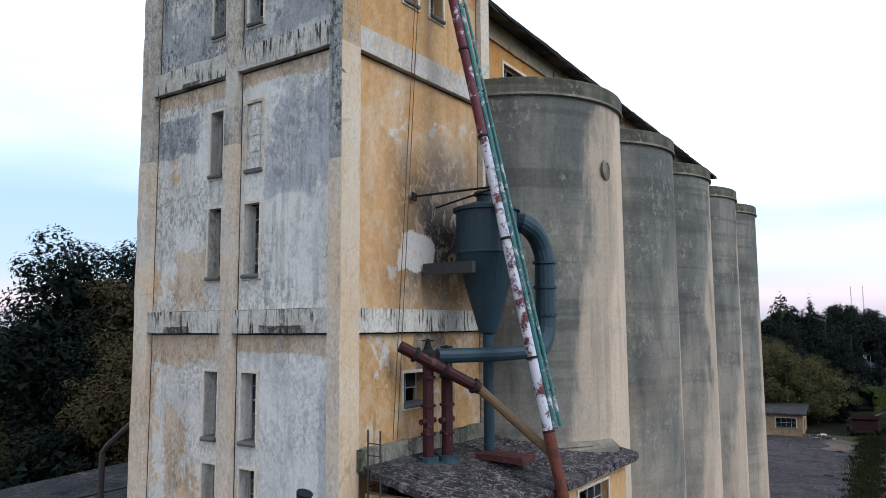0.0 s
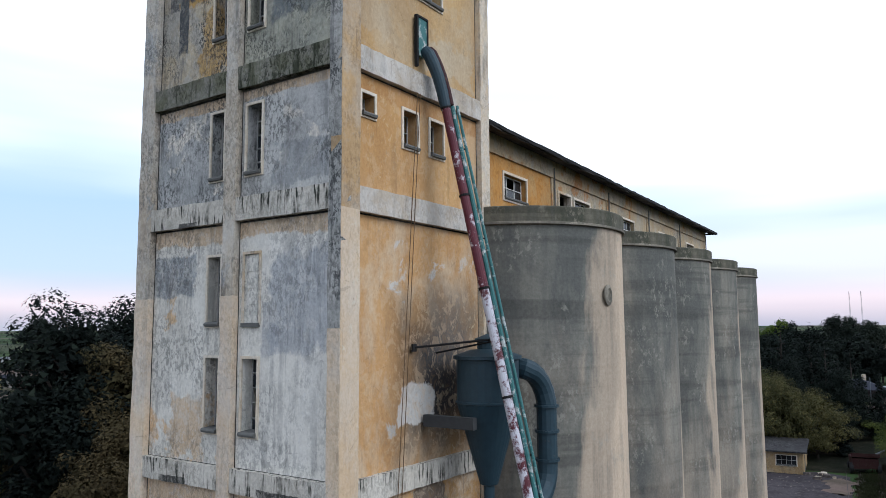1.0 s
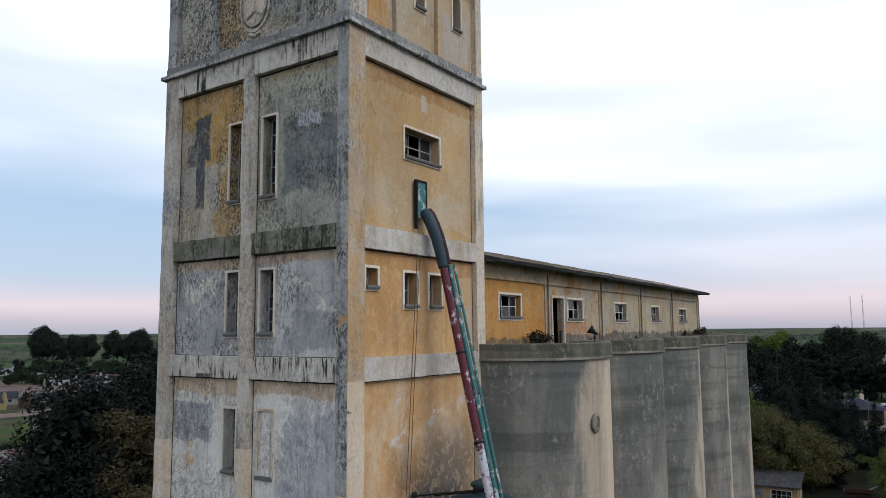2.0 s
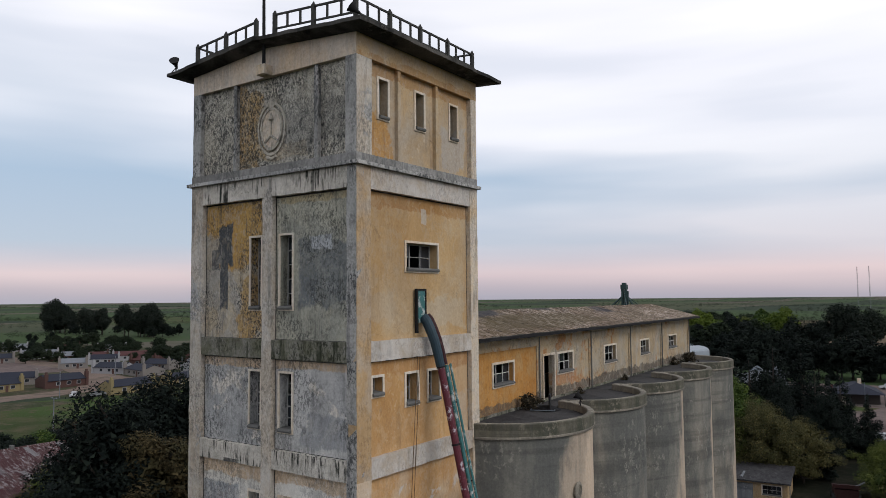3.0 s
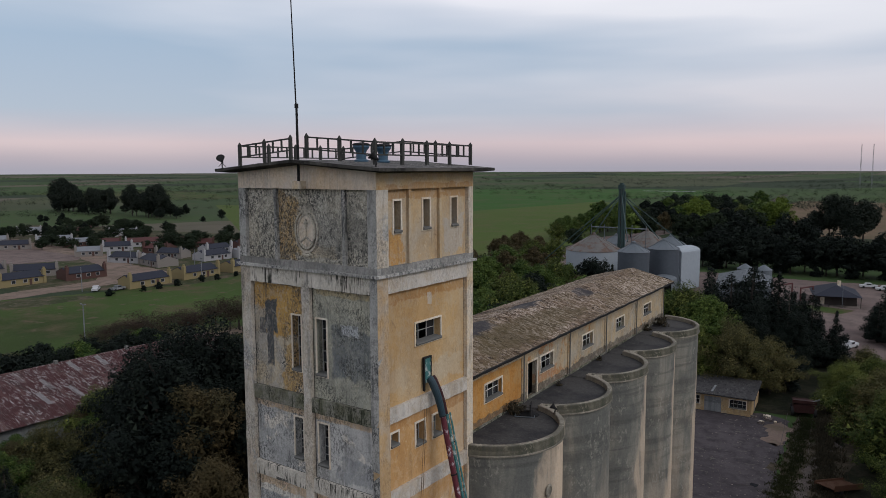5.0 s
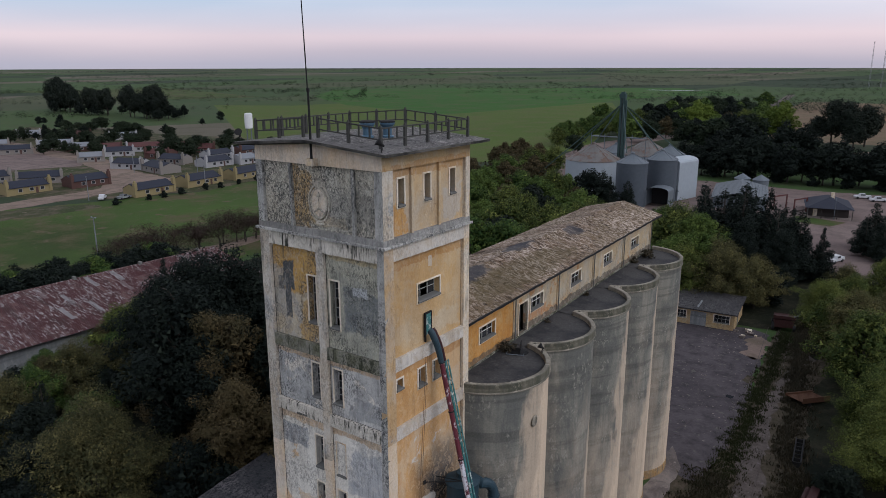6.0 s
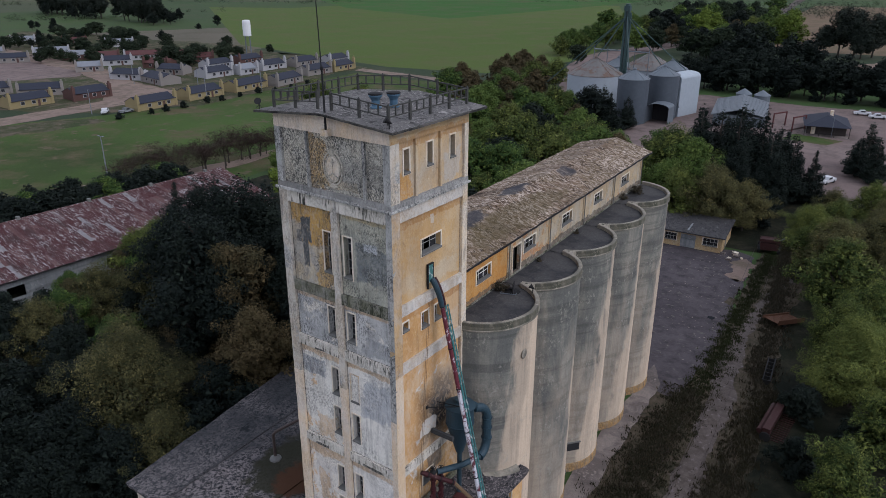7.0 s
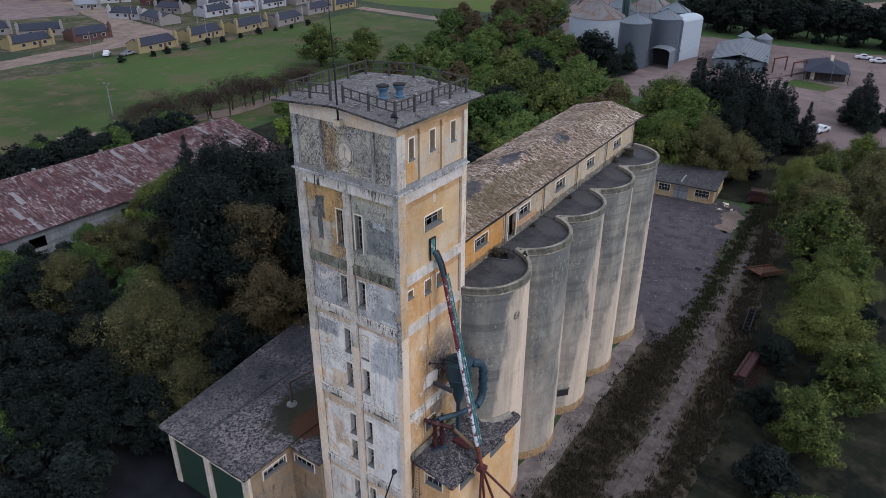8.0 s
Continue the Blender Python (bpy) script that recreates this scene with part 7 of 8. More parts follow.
part("side_door", boxes((11.4, 11.45, 3.0, 3.9, 0, 2.1)), M_SILL, hut, "narrow dark side door")
part("roof_strip", boxes((5.2, 5.5, 0.4, 4.2, 3.12, 3.24)), M_SHED_WALL, hut, "pale strip of felt")

# ---- the newer steel bins ----
M_GALV = plain("galvanised_steel", (0.105, 0.122, 0.14), 0.6, 0.1, vary=0.15, scale=1.0)
M_BLUEGALV = plain("blue_grey_bin_steel", (0.060, 0.072, 0.088), 0.6, 0.15, vary=0.25, scale=1.0)
M_WHITEGALV = plain("pale_bin_steel", (0.27, 0.305, 0.34), 0.6, 0.1, vary=0.15, scale=1.0)
M_CONE = plain("rust_stained_cone_roof", (0.118, 0.112, 0.108), 0.65, 0.15, vary=0.3, scale=0.6, rust=(0.105, 0.068, 0.052), rust_at=0.52)


def steel_bin(x, y, r, h, cone, wall_mat, roof_mat):
    b = thing("steel_bin", "corrugated steel grain bin with a conical roof", "grain bin", "steel bins", m=pose(x, y, 0))
    prof = []
    n = int(h / 0.8)
    for i in range(n):
        z = h * i / n
        prof += [(r, z), (r + 0.04, z + h / n * 0.5)]
    part("shell", lathe(prof + [(r, h)], sides=32), wall_mat, b, smooth=True)
    part("roof", lathe([(r + 0.25, h - 0.1), (r + 0.25, h), (0.6, h + cone), (0.6, h + cone + 0.5), (0.001, h + cone + 0.9)], sides=24), roof_mat, b)
    for k in range(12):
        a = 2 * math.pi * k / 12
        part("rib", tubes((((0.7 * math.cos(a), 0.7 * math.sin(a), h + cone + 0.05), ((r + 0.2) * math.cos(a), (r + 0.2) * math.sin(a), h + 0.06)), 0.06), sides=4), roof_mat, b)
    return b


steel_bin(-78, 204.5, 9.2, 11.5, 5.0, M_WHITEGALV, M_CONE)
steel_bin(-58, 188.5, 4.7, 13.6, 2.4, M_BLUEGALV, M_GALV)
steel_bin(-53, 201.5, 4.7, 13.6, 2.4, M_BLUEGALV, M_GALV)
steel_bin(-68, 228.5, 9.2, 11.5, 5.0, M_WHITEGALV, M_CONE)
steel_bin(-78, 224.5, 5.0, 12.0, 2.6, M_WHITEGALV, M_GALV)
steel_bin(-57, 220.5, 5.0, 13.0, 2.6, M_BLUEGALV, M_GALV)
block = thing("loading_house", "tall galvanised loading house with an arched roof", "building", m=pose(-50.3, 210.5, 0, 0, 0, -14))
bm = bmesh.new()
arch = [(-3.6, 0), (-3.6, 12.2)] + [(3.6 * -math.cos(a), 12.2 + 1.4 * math.sin(a)) for a in np.linspace(0, math.pi, 9)[1:-1]] + [(3.6, 12.2), (3.6, 0)]
va, vb = [bm.verts.new((x, -5.6, z)) for x, z in arch], [bm.verts.new((x, 5.6, z)) for x, z in arch]
bm.faces.new(va[::-1]), bm.faces.new(vb)
for k in range(len(arch) - 1):
    bm.faces.new((va[k], va[k + 1], vb[k + 1], vb[k]))
part("body", bm, M_WHITEGALV, block)
part("downpipe", tubes((((-0.4, -5.75, 0), (-0.4, -5.75, 12.6)), 0.16), sides=6), M_GALV, block)
part("spout", tubes((((-0.4, -5.8, 12.0), (4.2, -6.4, 3.2)), 0.2), sides=6), M_GALV, block)
porch = thing("loading_porch", "low arched loading porch of grey steel sheet", "porch", m=pose(-50.4, 193.6, 0, 0, 0, 2))
bm = bmesh.new()
arch = [(-3.4, 0), (-3.4, 5.0)] + [(3.4 * -math.cos(a), 5.0 + 1.1 * math.sin(a)) for a in np.linspace(0, math.pi, 9)[1:-1]] + [(3.4, 5.0), (3.4, 0)]
va, vb = [bm.verts.new((x, -3, z)) for x, z in arch], [bm.verts.new((x, 3, z)) for x, z in arch]
for k in range(len(arch) - 1):
    bm.faces.new((va[k], va[k + 1], vb[k + 1], vb[k]))
part("shell", bm, M_GALV, porch)
part("back", boxes((-3.3, 3.3, 2.6, 2.7, 0, 5.2)), M_DARK, porch)
M_LEG = plain("dark_green_elevator_steel", (0.03, 0.055, 0.055), 0.6)
leg = thing("bucket_elevator", "tall dark green bucket elevator with spouts", "elevator", m=pose(-72, 213.5, 0))
part("trunk", boxes((-0.9, -0.2, -0.5, 0.5, 0, 32), (0.2, 0.9, -0.5, 0.5, 0, 32)), M_LEG, leg)
part("head", boxes((-1.0, 1.0, -0.8, 0.8, 31.6, 33.2), (-0.6, 0.6, -0.6, 0.6, 33.2, 33.8)), M_LEG, leg)
part("ladder_cage", tubes((((1.2, 0, 0), (1.2, 0, 31)), 0.35), sides=6), M_LEG, leg)
for x, y, z in ((-6, -8, 17), (12, -25, 16.5), (17, -11, 16.5), (4, 16, 17), (-20, 4, 12), (22, 2, 13), (-6, 12, 15), (-26, -14, 4)):
    part("spout", tubes((((0, 0, 30), (x, y, z)), 0.16), sides=6), M_LEG, leg)
catwalk = thing("catwalk", "raised steel catwalk over the bins", "catwalk")
part("deck", boxes((-84, -64, 215.5, 216.5, 18.0, 18.3)), M_GALV, catwalk)
for x in range(-84, -62, 5):
    part("post", boxes((x - 0.1, x + 0.1, 215.9, 216.1, 0, 19.2)), M_GALV, catwalk)

M_PALE_RIB = plain("pale_roof_rib", (0.17, 0.185, 0.20), 0.6, vary=0.1)
# low sheds, office, weighbridge by the gravel yard
tent = thing("store_shed", "low store shed with a pale ribbed roof", "shed", m=pose(-31.5, 215.2, 0, 0, 0, 12))
part("wall", boxes((-7.5, 7.5, -14, 14, 0, 3.2)), M_GALV, tent)
for s in (-1, 1):
    part("roof", sloped_roof(((8.2 * s, -14.5, 3.2), (8.2 * s, 14.5, 3.2), (0, 14.5, 5.2), (0, -14.5, 5.2)), 0.15, 0, 6), M_GALV, tent)
for k in range(15):
    y = -14 + 2.0 * k
    part("rib", tubes((((8.2, y, 3.26), (0, y, 5.26)), 0.07), (((-8.2, y, 3.26), (0, y, 5.26)), 0.07), sides=4), M_PALE_RIB, tent)
for x in (-36, -30):
    b = thing("small_bin", "small pale steel bin with a cone roof", "grain bin", "small bins", m=pose(x, 236, 0))
    part("shell", lathe([(2.6, 0), (2.6, 4.5), (2.8, 4.5), (0.001, 6.3)], sides=18), M_GALV, b)
M_SLATE_ROOF = plain("dark_slate_blue_roof", (0.020, 0.023, 0.035), 0.9, vary=0.3, scale=2.0)
M_BRICK = plain("red_brown_brick_wall", (0.075, 0.040, 0.034), 0.85, vary=0.3, scale=3.0)
M_OFFICE = plain("dark_brown_office_wall", (0.040, 0.034, 0.032), 0.9, vary=0.3)
office = thing("office", "low dark office with a hipped roof and veranda", "house", m=pose(-5.5, 209, 0, 0, 0, 12))
part("wall", boxes((-5.2, 5.2, -5, 7, 0.1, 3.0)), M_OFFICE, office)
part("floor_slab", boxes((-6.0, 6.0, -8.3, 7.6, 0, 0.1)), M_APRON, office)
for u in (-5.8, -2.0, 2.0, 5.8):
    part("veranda_post", boxes((u - 0.09, u + 0.09, -8.2, -8.02, 0.1, 3.0)), M_OFFICE, office)
part("door", boxes((-4.0, -2.9, -5.08, -5.0, 0.1, 2.2)), M_CREAM, office, "pale door under the veranda")
part("lamp_pole", tubes((((1.2, -8.9, 0), (1.2, -8.9, 6.2)), 0.07), sides=6), M_GALV, office)
bm = bmesh.new()
e = [bm.verts.new(p) for p in ((-6.2, -8.5, 3.0), (6.2, -8.5, 3.0), (6.2, 8.5, 3.0), (-6.2, 8.5, 3.0))]
r0, r1 = bm.verts.new((0, -2.5, 5.4)), bm.verts.new((0, 2.5, 5.4))
for f in ((e[0], e[1], r0), (e[1], e[2], r1, r0), (e[2], e[3], r1), (e[3], e[0], r0, r1), (e[3], e[2], e[1], e[0])):
    bm.faces.new(f)
part("roof", bm, M_SLATE_ROOF, office)
part("chimney", boxes((0.6, 1.5, -0.5, 0.5, 4.6, 6.4)), M_CREAM, office)
bridge = thing("weighbridge", "pale concrete weighbridge ramp with rusty side frames", "weighbridge", m=pose(-16, 205, 0, 0, 0, -24))
part("ramp", boxes((-1.8, 1.8, -14, 14, 0.05, 0.45)), M_LOT, bridge)
for s in (-3.4, 3.2):
    part("side_frame", boxes((s - 0.15, s + 0.15, -1.0, -0.7, 0, 4.5), (s - 0.15, s + 0.15, 5.0, 5.3, 0, 4.5), (s - 0.12, s + 0.12, -0.7, 5.0, 4.1, 4.5)), M_RED, bridge)

# ---- the village ----
M_YELLOW = plain("yellow_house_render", (0.215, 0.175, 0.09), 0.9, vary=0.15)
M_GREYWALL = plain("grey_house_render", (0.18, 0.165, 0.152), 0.9, vary=0.15)
M_WHITEWALL = plain("white_house_render", (0.28, 0.28, 0.29), 0.9, vary=0.12)
M_REDROOF = plain("red_painted_roof", (0.065, 0.024, 0.023), 0.8, vary=0.3, scale=1.5)
M_TANK = plain("white_tank_paint", (0.55, 0.56, 0.57), 0.6, vary=0.08, scale=1.0)
M_PALEROOF = plain("pale_metal_roof", (0.15, 0.16, 0.178), 0.7, vary=0.2, scale=1.0)


def bungalow(x, y, turn, length, depth, wall_mat, roof_mat, label, gate=False):
    """A gabled bungalow: long side along x, ridge along x, two chimney stacks."""
    h = thing("house", label, "house", "village houses", m=pose(x, y, 0, 0, 0, turn))
    L, D, E, R = length / 2, depth / 2, 2.7, 4.3
    bm = bmesh.new()
    v = [bm.verts.new(p) for p in ((-L, -D, 0), (L, -D, 0), (L, D, 0), (-L, D, 0), (-L, -D, E), (L, -D, E), (L, D, E), (-L, D, E), (-L, 0, R), (L, 0, R))]
    for f in ((0, 1, 5, 4), (2, 3, 7, 6), (1, 2, 6, 9, 5), (3, 0, 4, 8, 7)):
        bm.faces.new([v[i] for i in f])
    part("wall", bm, wall_mat, h)
    for s in (-1, 1):
        part("roof", sloped_roof(((-L - 0.1, s * (D + 0.4), E - 0.12), (L + 0.1, s * (D + 0.4), E - 0.12), (L + 0.1, 0, R + 0.12), (-L - 0.1, 0, R + 0.12)), 0.12, 0, 2), roof_mat, h)
    for u in (-L - 0.3, L + 0.3):
        part("chimney", boxes((u - 0.5, u + 0.5, -D - 0.2, -D + 1.0, 0, 4.9), (u - 0.3, u + 0.3, -D + 0.1, -D + 0.7, 4.9, 5.6)), wall_mat, h)
    for u in (-L * 0.45, L * 0.1, L * 0.62):
        w = part("window", boxes((u - 0.75, u + 0.75, -D - 0.06, -D - 0.01, 0.9, 2.1)), M_WHITEWALL, h)
        part("pane", boxes((u - 0.6, u + 0.6, -D - 0.08, -D - 0.065, 1.0, 2.0)), M_GLASS, w)
    part("door", boxes((L * 0.36 - 0.45, L * 0.36 + 0.45, -D - 0.06, -D - 0.01, 0, 2.05)), M_BRICK, h)
    return h


Y1 = "yellow rendered bungalow with a dark slate roof"
G1_ = "grey rendered bungalow with a dark slate roof"
W1 = "white bungalow with a dark slate roof"
B1 = "red brick bungalow with a dark roof"
for row in (
    (-239.5, 91.5, 92, 14, 8, M_YELLOW, M_SLATE_ROOF, Y1), (-201.5, 115, 93, 14.5, 7.5, M_YELLOW, M_SLATE_ROOF, Y1), (-204.2, 137, 95, 15, 8, M_YELLOW, M_SLATE_ROOF, Y1), (-204.4, 158.5, 97, 16, 8, M_YELLOW, M_SLATE_ROOF, Y1), (-202.8, 177, 99, 15, 8, M_GREYWALL, M_SLATE_ROOF, G1_),
    (-212, 204, 92, 14, 8, M_GREYWALL, M_SLATE_ROOF, G1_), (-212, 220, 92, 13, 8, M_YELLOW, M_SLATE_ROOF, Y1), (-236.5, 112, 88, 13, 9, M_BRICK, M_SLATE_ROOF, B1), (-257, 106, 60, 14, 8, M_GREYWALL, M_SLATE_ROOF, G1_), (-272, 93, 88, 14, 8, M_GREYWALL, M_SLATE_ROOF, G1_), (-262, 80, 92, 13, 8, M_YELLOW, M_SLATE_ROOF, Y1),
    (-264, 148, 20, 14, 8, M_WHITEWALL, M_SLATE_ROOF, W1), (-244.5, 149, -8, 16, 9, M_GREYWALL, M_SLATE_ROOF, G1_), (-242, 173, 90, 13, 9, M_WHITEWALL, M_SLATE_ROOF, W1), (-237.5, 186, 90, 9, 8, M_WHITEWALL, M_PALEROOF, "white house with a pale metal roof"), (-262, 168, 20, 12, 8, M_GREYWALL, M_SLATE_ROOF, G1_), (-240, 203, 90, 13, 8, M_WHITEWALL, M_SLATE_ROOF, W1),
    (-236, 220, 90, 13, 8, M_GREYWALL, M_SLATE_ROOF, G1_), (-230, 236, 90, 12, 8, M_WHITEWALL, M_SLATE_ROOF, W1), (-262, 190, 90, 13, 8, M_WHITEWALL, M_SLATE_ROOF, W1), (-264, 210, 90, 13, 8, M_BRICK, M_SLATE_ROOF, B1), (-284, 176, 20, 12, 8, M_BRICK, M_REDROOF, "brick house with a red roof"), (-288, 200, 60, 13, 8, M_BRICK, M_REDROOF, "brick house with a red roof"), (-310, 170, 60, 12, 8, M_WHITEWALL, M_SLATE_ROOF, W1),
    (-318, 190, 60, 18, 9, M_WHITEWALL, M_REDROOF, "long house with a red roof"), (-330, 176, 60, 12, 8, M_BRICK, M_REDROOF, "brick house with a red roof"), (-305, 206, 60, 16, 9, M_BRICK, M_REDROOF, "brick house with a red roof"), (-345, 170, 60, 12, 8, M_BRICK, M_PALEROOF, "brick house with a pale metal roof"),
    (-370, 170, 60, 16, 9, M_WHITEWALL, M_PALEROOF, "white house with a pale metal roof"), (-395, 150, 60, 14, 8, M_GREYWALL, M_PALEROOF, "grey house with a pale metal roof"), (-410, 205, 60, 12, 8, M_BRICK, M_REDROOF, "brick house with a red roof"), (-440, 190, 60, 12, 8, M_WHITEWALL, M_PALEROOF, "white house with a pale metal roof"),
    (-380, 215, 60, 14, 8, M_WHITEWALL, M_PALEROOF, "white house with a pale metal roof"), (-360, 145, 60, 14, 9, M_GREYWALL, M_SLATE_ROOF, G1_), (-300, 150, 62, 10, 7, M_GREYWALL, M_PALEROOF, "grey house with a pale metal roof"),
):
    bungalow(*row)
tank = thing("water_tower", "white water tank on slender legs", "water tower", m=pose(-284, 229, 0))
part("tank", lathe([(0.001, 10.2), (2.0, 10.2), (2.1, 10.6), (2.1, 17.6), (1.6, 18.1), (0.001, 18.2)], sides=16), M_TANK, tank)
for a in range(4):
    part("leg", tubes((((1.7 * math.cos(a * 1.57), 1.7 * math.sin(a * 1.57), 0), (1.5 * math.cos(a * 1.57), 1.5 * math.sin(a * 1.57), 10.3)), 0.2), sides=6), M_GALV, tank)

# poles, masts, parked vehicles
def lamp_post(x, y, h):
    p = thing("lamp_post", "grey concrete lamp post with two lamps", "lamp post", "lamp posts", m=pose(x, y, 0))
    part("pole", tubes((((0, 0, 0), (0, 0, h)), [0.16, 0.09]), sides=8), M_PALEROOF, p)
    part("arm", boxes((-0.8, 0.8, -0.04, 0.04, h - 0.1, h)), M_GALV, p)
    for s in (-1, 1):
        part("lamp", boxes((s * 0.8 - 0.25, s * 0.8 + 0.25, -0.15, 0.15, h - 0.05, h + 0.12)), M_PALEROOF, p)


lamp_post(-134.5, 58, 9.5)
for x, y in ((-196, 134), (-206, 96), (-222, 150), (-250, 140), (-194, 158)):
    p = thing("utility_pole", "thin pale utility pole by the road", "pole", "utility poles", m=pose(x, y, 0))
    part("pole", tubes((((0, 0, 0), (0, 0, 8)), 0.12), sides=6), M_PALEROOF, p)
    part("crossarm", boxes((-0.7, 0.7, -0.05, 0.05, 7.4, 7.55)), M_BARK, p)
for x, y in ((-121, 1500), (-102, 1500)):
    p = thing("radio_mast", "thin distant lattice radio mast", "mast", "radio masts", m=pose(x, y, 0))
    for k in range(3):
        a = 2.1 * k
        part("leg", tubes((((1.1 * math.cos(a), 1.1 * math.sin(a), 0), (0.5 * math.cos(a), 0.5 * math.sin(a), 80)), 0.28), sides=4), M_SHED_WALL, p)
M_CAR = plain("white_car_paint", (0.42, 0.43, 0.45), 0.35, vary=0.05)
M_TYRE = plain("black_tyre", (0.015, 0.015, 0.016), 0.9)


def pickup(x, y, turn, material, label):
    c = thing("pickup", label, "car", "parked vehicles", m=pose(x, y, 0.06, 0, 0, turn))
    bm = bmesh.new()
    side = [(-2.5, 0.45), (2.5, 0.45), (2.55, 0.85), (2.4, 1.0), (1.2, 1.08), (0.7, 1.65), (-0.7, 1.68), (-0.85, 1.05), (-2.5, 1.05)]
    l, r = [bm.verts.new((u, -0.88, z)) for u, z in side], [bm.verts.new((u, 0.88, z)) for u, z in side]
    bm.faces.new(l), bm.faces.new(r[::-1])
    for k in range(len(side)):
        bm.faces.new((l[k], r[k], r[(k + 1) % len(side)], l[(k + 1) % len(side)]))
    part("body", bm, material, c)
    part("side_glass", boxes((-0.6, 0.75, -0.895, 0.895, 1.12, 1.55)), M_GLASS, c)
    for u in (-1.55, 1.6):
        for s in (-0.8, 0.8):
            part("wheel", tubes((((u, s - 0.12, 0.36), (u, s + 0.12, 0.36)), 0.36), sides=12), M_TYRE, c)


pickup(0.2, 243, 200, M_CAR, "white pickup parked on the gravel")
pickup(5.0, 239.5, 200, M_CAR, "white pickup parked on the gravel")
pickup(-204, 99.5, 140, M_CAR, "white car parked by the dirt road")
pickup(-199, 104, 100, M_SHED_WALL, "grey car parked by the dirt road")
pickup(4.5, 150.5, 250, M_CAR, "pale van parked beside the trees")

# ---- small things on the tower ----
emblem = thing("emblem", "weathered oval relief with a rayed sun on top", "relief", m=pose(0, 0.1, 0))
EX, EZ = -4.57, 35.95
M_RELIEF = plaster("relief_render", (0.46, 0.44, 0.39), (0.38, 0.37, 0.34), 0.5, 0.07, 1.2, 0.3, 0.6, 95.0)


def oval(r0, r1, h, y0, y1, n=40):
    """An upright oval ring or plate; r0 = 0 makes a plate."""
    bm = bmesh.new()
    ang = [2 * math.pi * k / n for k in range(n)]
    outer = [[bm.verts.new((EX + r1 * math.cos(a), y, EZ + r1 * h * math.sin(a))) for a in ang] for y in (y0, y1)]
    if r0:
        inner = [[bm.verts.new((EX + r0 * math.cos(a), y, EZ + r0 * h * math.sin(a))) for a in ang] for y in (y0, y1)]
        for k in range(n):
            j = (k + 1) % n
            bm.faces.new((outer[0][k], outer[0][j], inner[0][j], inner[0][k]))
            bm.faces.new((inner[0][k], inner[0][j], inner[1][j], inner[1][k]))
    else:
        bm.faces.new(outer[0])
    for k in range(n):
        j = (k + 1) % n
        bm.faces.new((outer[0][j], outer[0][k], outer[1][k], outer[1][j]))
    bmesh.ops.recalc_face_normals(bm, faces=bm.faces)
    return bm


part("plate", oval(0, 0.56, 1.42, 0.055, 0.11), M_CREAM, emblem)
part("rim", oval(0.53, 0.62, 1.40, 0.02, 0.1), M_RELIEF, emblem)
part("wreath", oval(0.72, 0.80, 1.34, 0.04, 0.1), M_RELIEF, emblem)
for k in range(13):
    a = radians(-10 + 200 * k / 12)
    c, s_ = math.cos(a), math.sin(a)
    part("ray", tubes((((EX + 0.16 * c, 0.08, EZ + 0.95 + 0.16 * s_), (EX + 0.46 * c, 0.08, EZ + 0.95 + 0.46 * s_)), [0.045, 0.02]), sides=5), M_RELIEF, emblem)
part("sun_disc", tubes((((EX, 0.1, EZ + 0.95), (EX, 0.03, EZ + 0.95)), 0.17), sides=16), M_RELIEF, emblem)
part("staff", tubes((((EX, 0.04, EZ - 0.3), (EX, 0.04, EZ + 0.42)), 0.025), sides=6), M_RELIEF, emblem)
part("cap", tubes((((EX, 0.04, EZ + 0.34), (EX, 0.04, EZ + 0.6)), [0.12, 0.03]), sides=8), M_RELIEF, emblem)
part("fork", tubes((((EX - 0.42, 0.04, EZ - 0.55), (EX, 0.04, EZ - 0.28)), 0.05), (((EX + 0.42, 0.04, EZ - 0.55), (EX, 0.04, EZ - 0.28)), 0.05), sides=6), M_RELIEF, emblem)
part("bow", tubes((((EX - 0.28, 0.07, EZ - 1.1), (EX, 0.07, EZ - 1.2), (EX + 0.28, 0.07, EZ - 1.1)), 0.07), sides=6), M_RELIEF, emblem)

for x, y in ((-3.35, 2.85), (-2.85, 3.95)):
    vent = thing("roof_vent", "blue-grey sheet metal roof vent with a flared cap", "vent", "roof vents", m=pose(x, y, roof_z(x)))
    part("flue", lathe([(0.36, 0.0), (0.36, 0.08), (0.25, 0.13), (0.25, 0.46), (0.30, 0.56), (0.42, 0.72), (0.42, 0.80), (0.001, 0.82)], sides=18), M_VENT, vent)
    part("cap", lathe([(0.44, 0.81), (0.44, 0.88), (0.3, 0.93), (0.001, 0.96)], sides=18), M_BLACK, vent)

mast = thing("flagpole", "tall thin dark flagpole fixed to the tower front", "flagpole")
part("pole", tubes((((-4.52, -0.30, 38.1), (-4.55, -0.30, 41.9), (-4.58, -0.30, 41.95), (-4.76, -0.30, 47.3)), [0.07, 0.055, 0.035, 0.025]), sides=8), M_BLACK, mast)
part("socket", boxes((-4.86, -4.36, -0.42, 0.02, 38.0, 38.38)), M_CREAM, mast)
part("collar", tubes((((-4.55, -0.3, 41.8), (-4.55, -0.3, 42.0)), 0.09), sides=8), M_BLACK, mast)


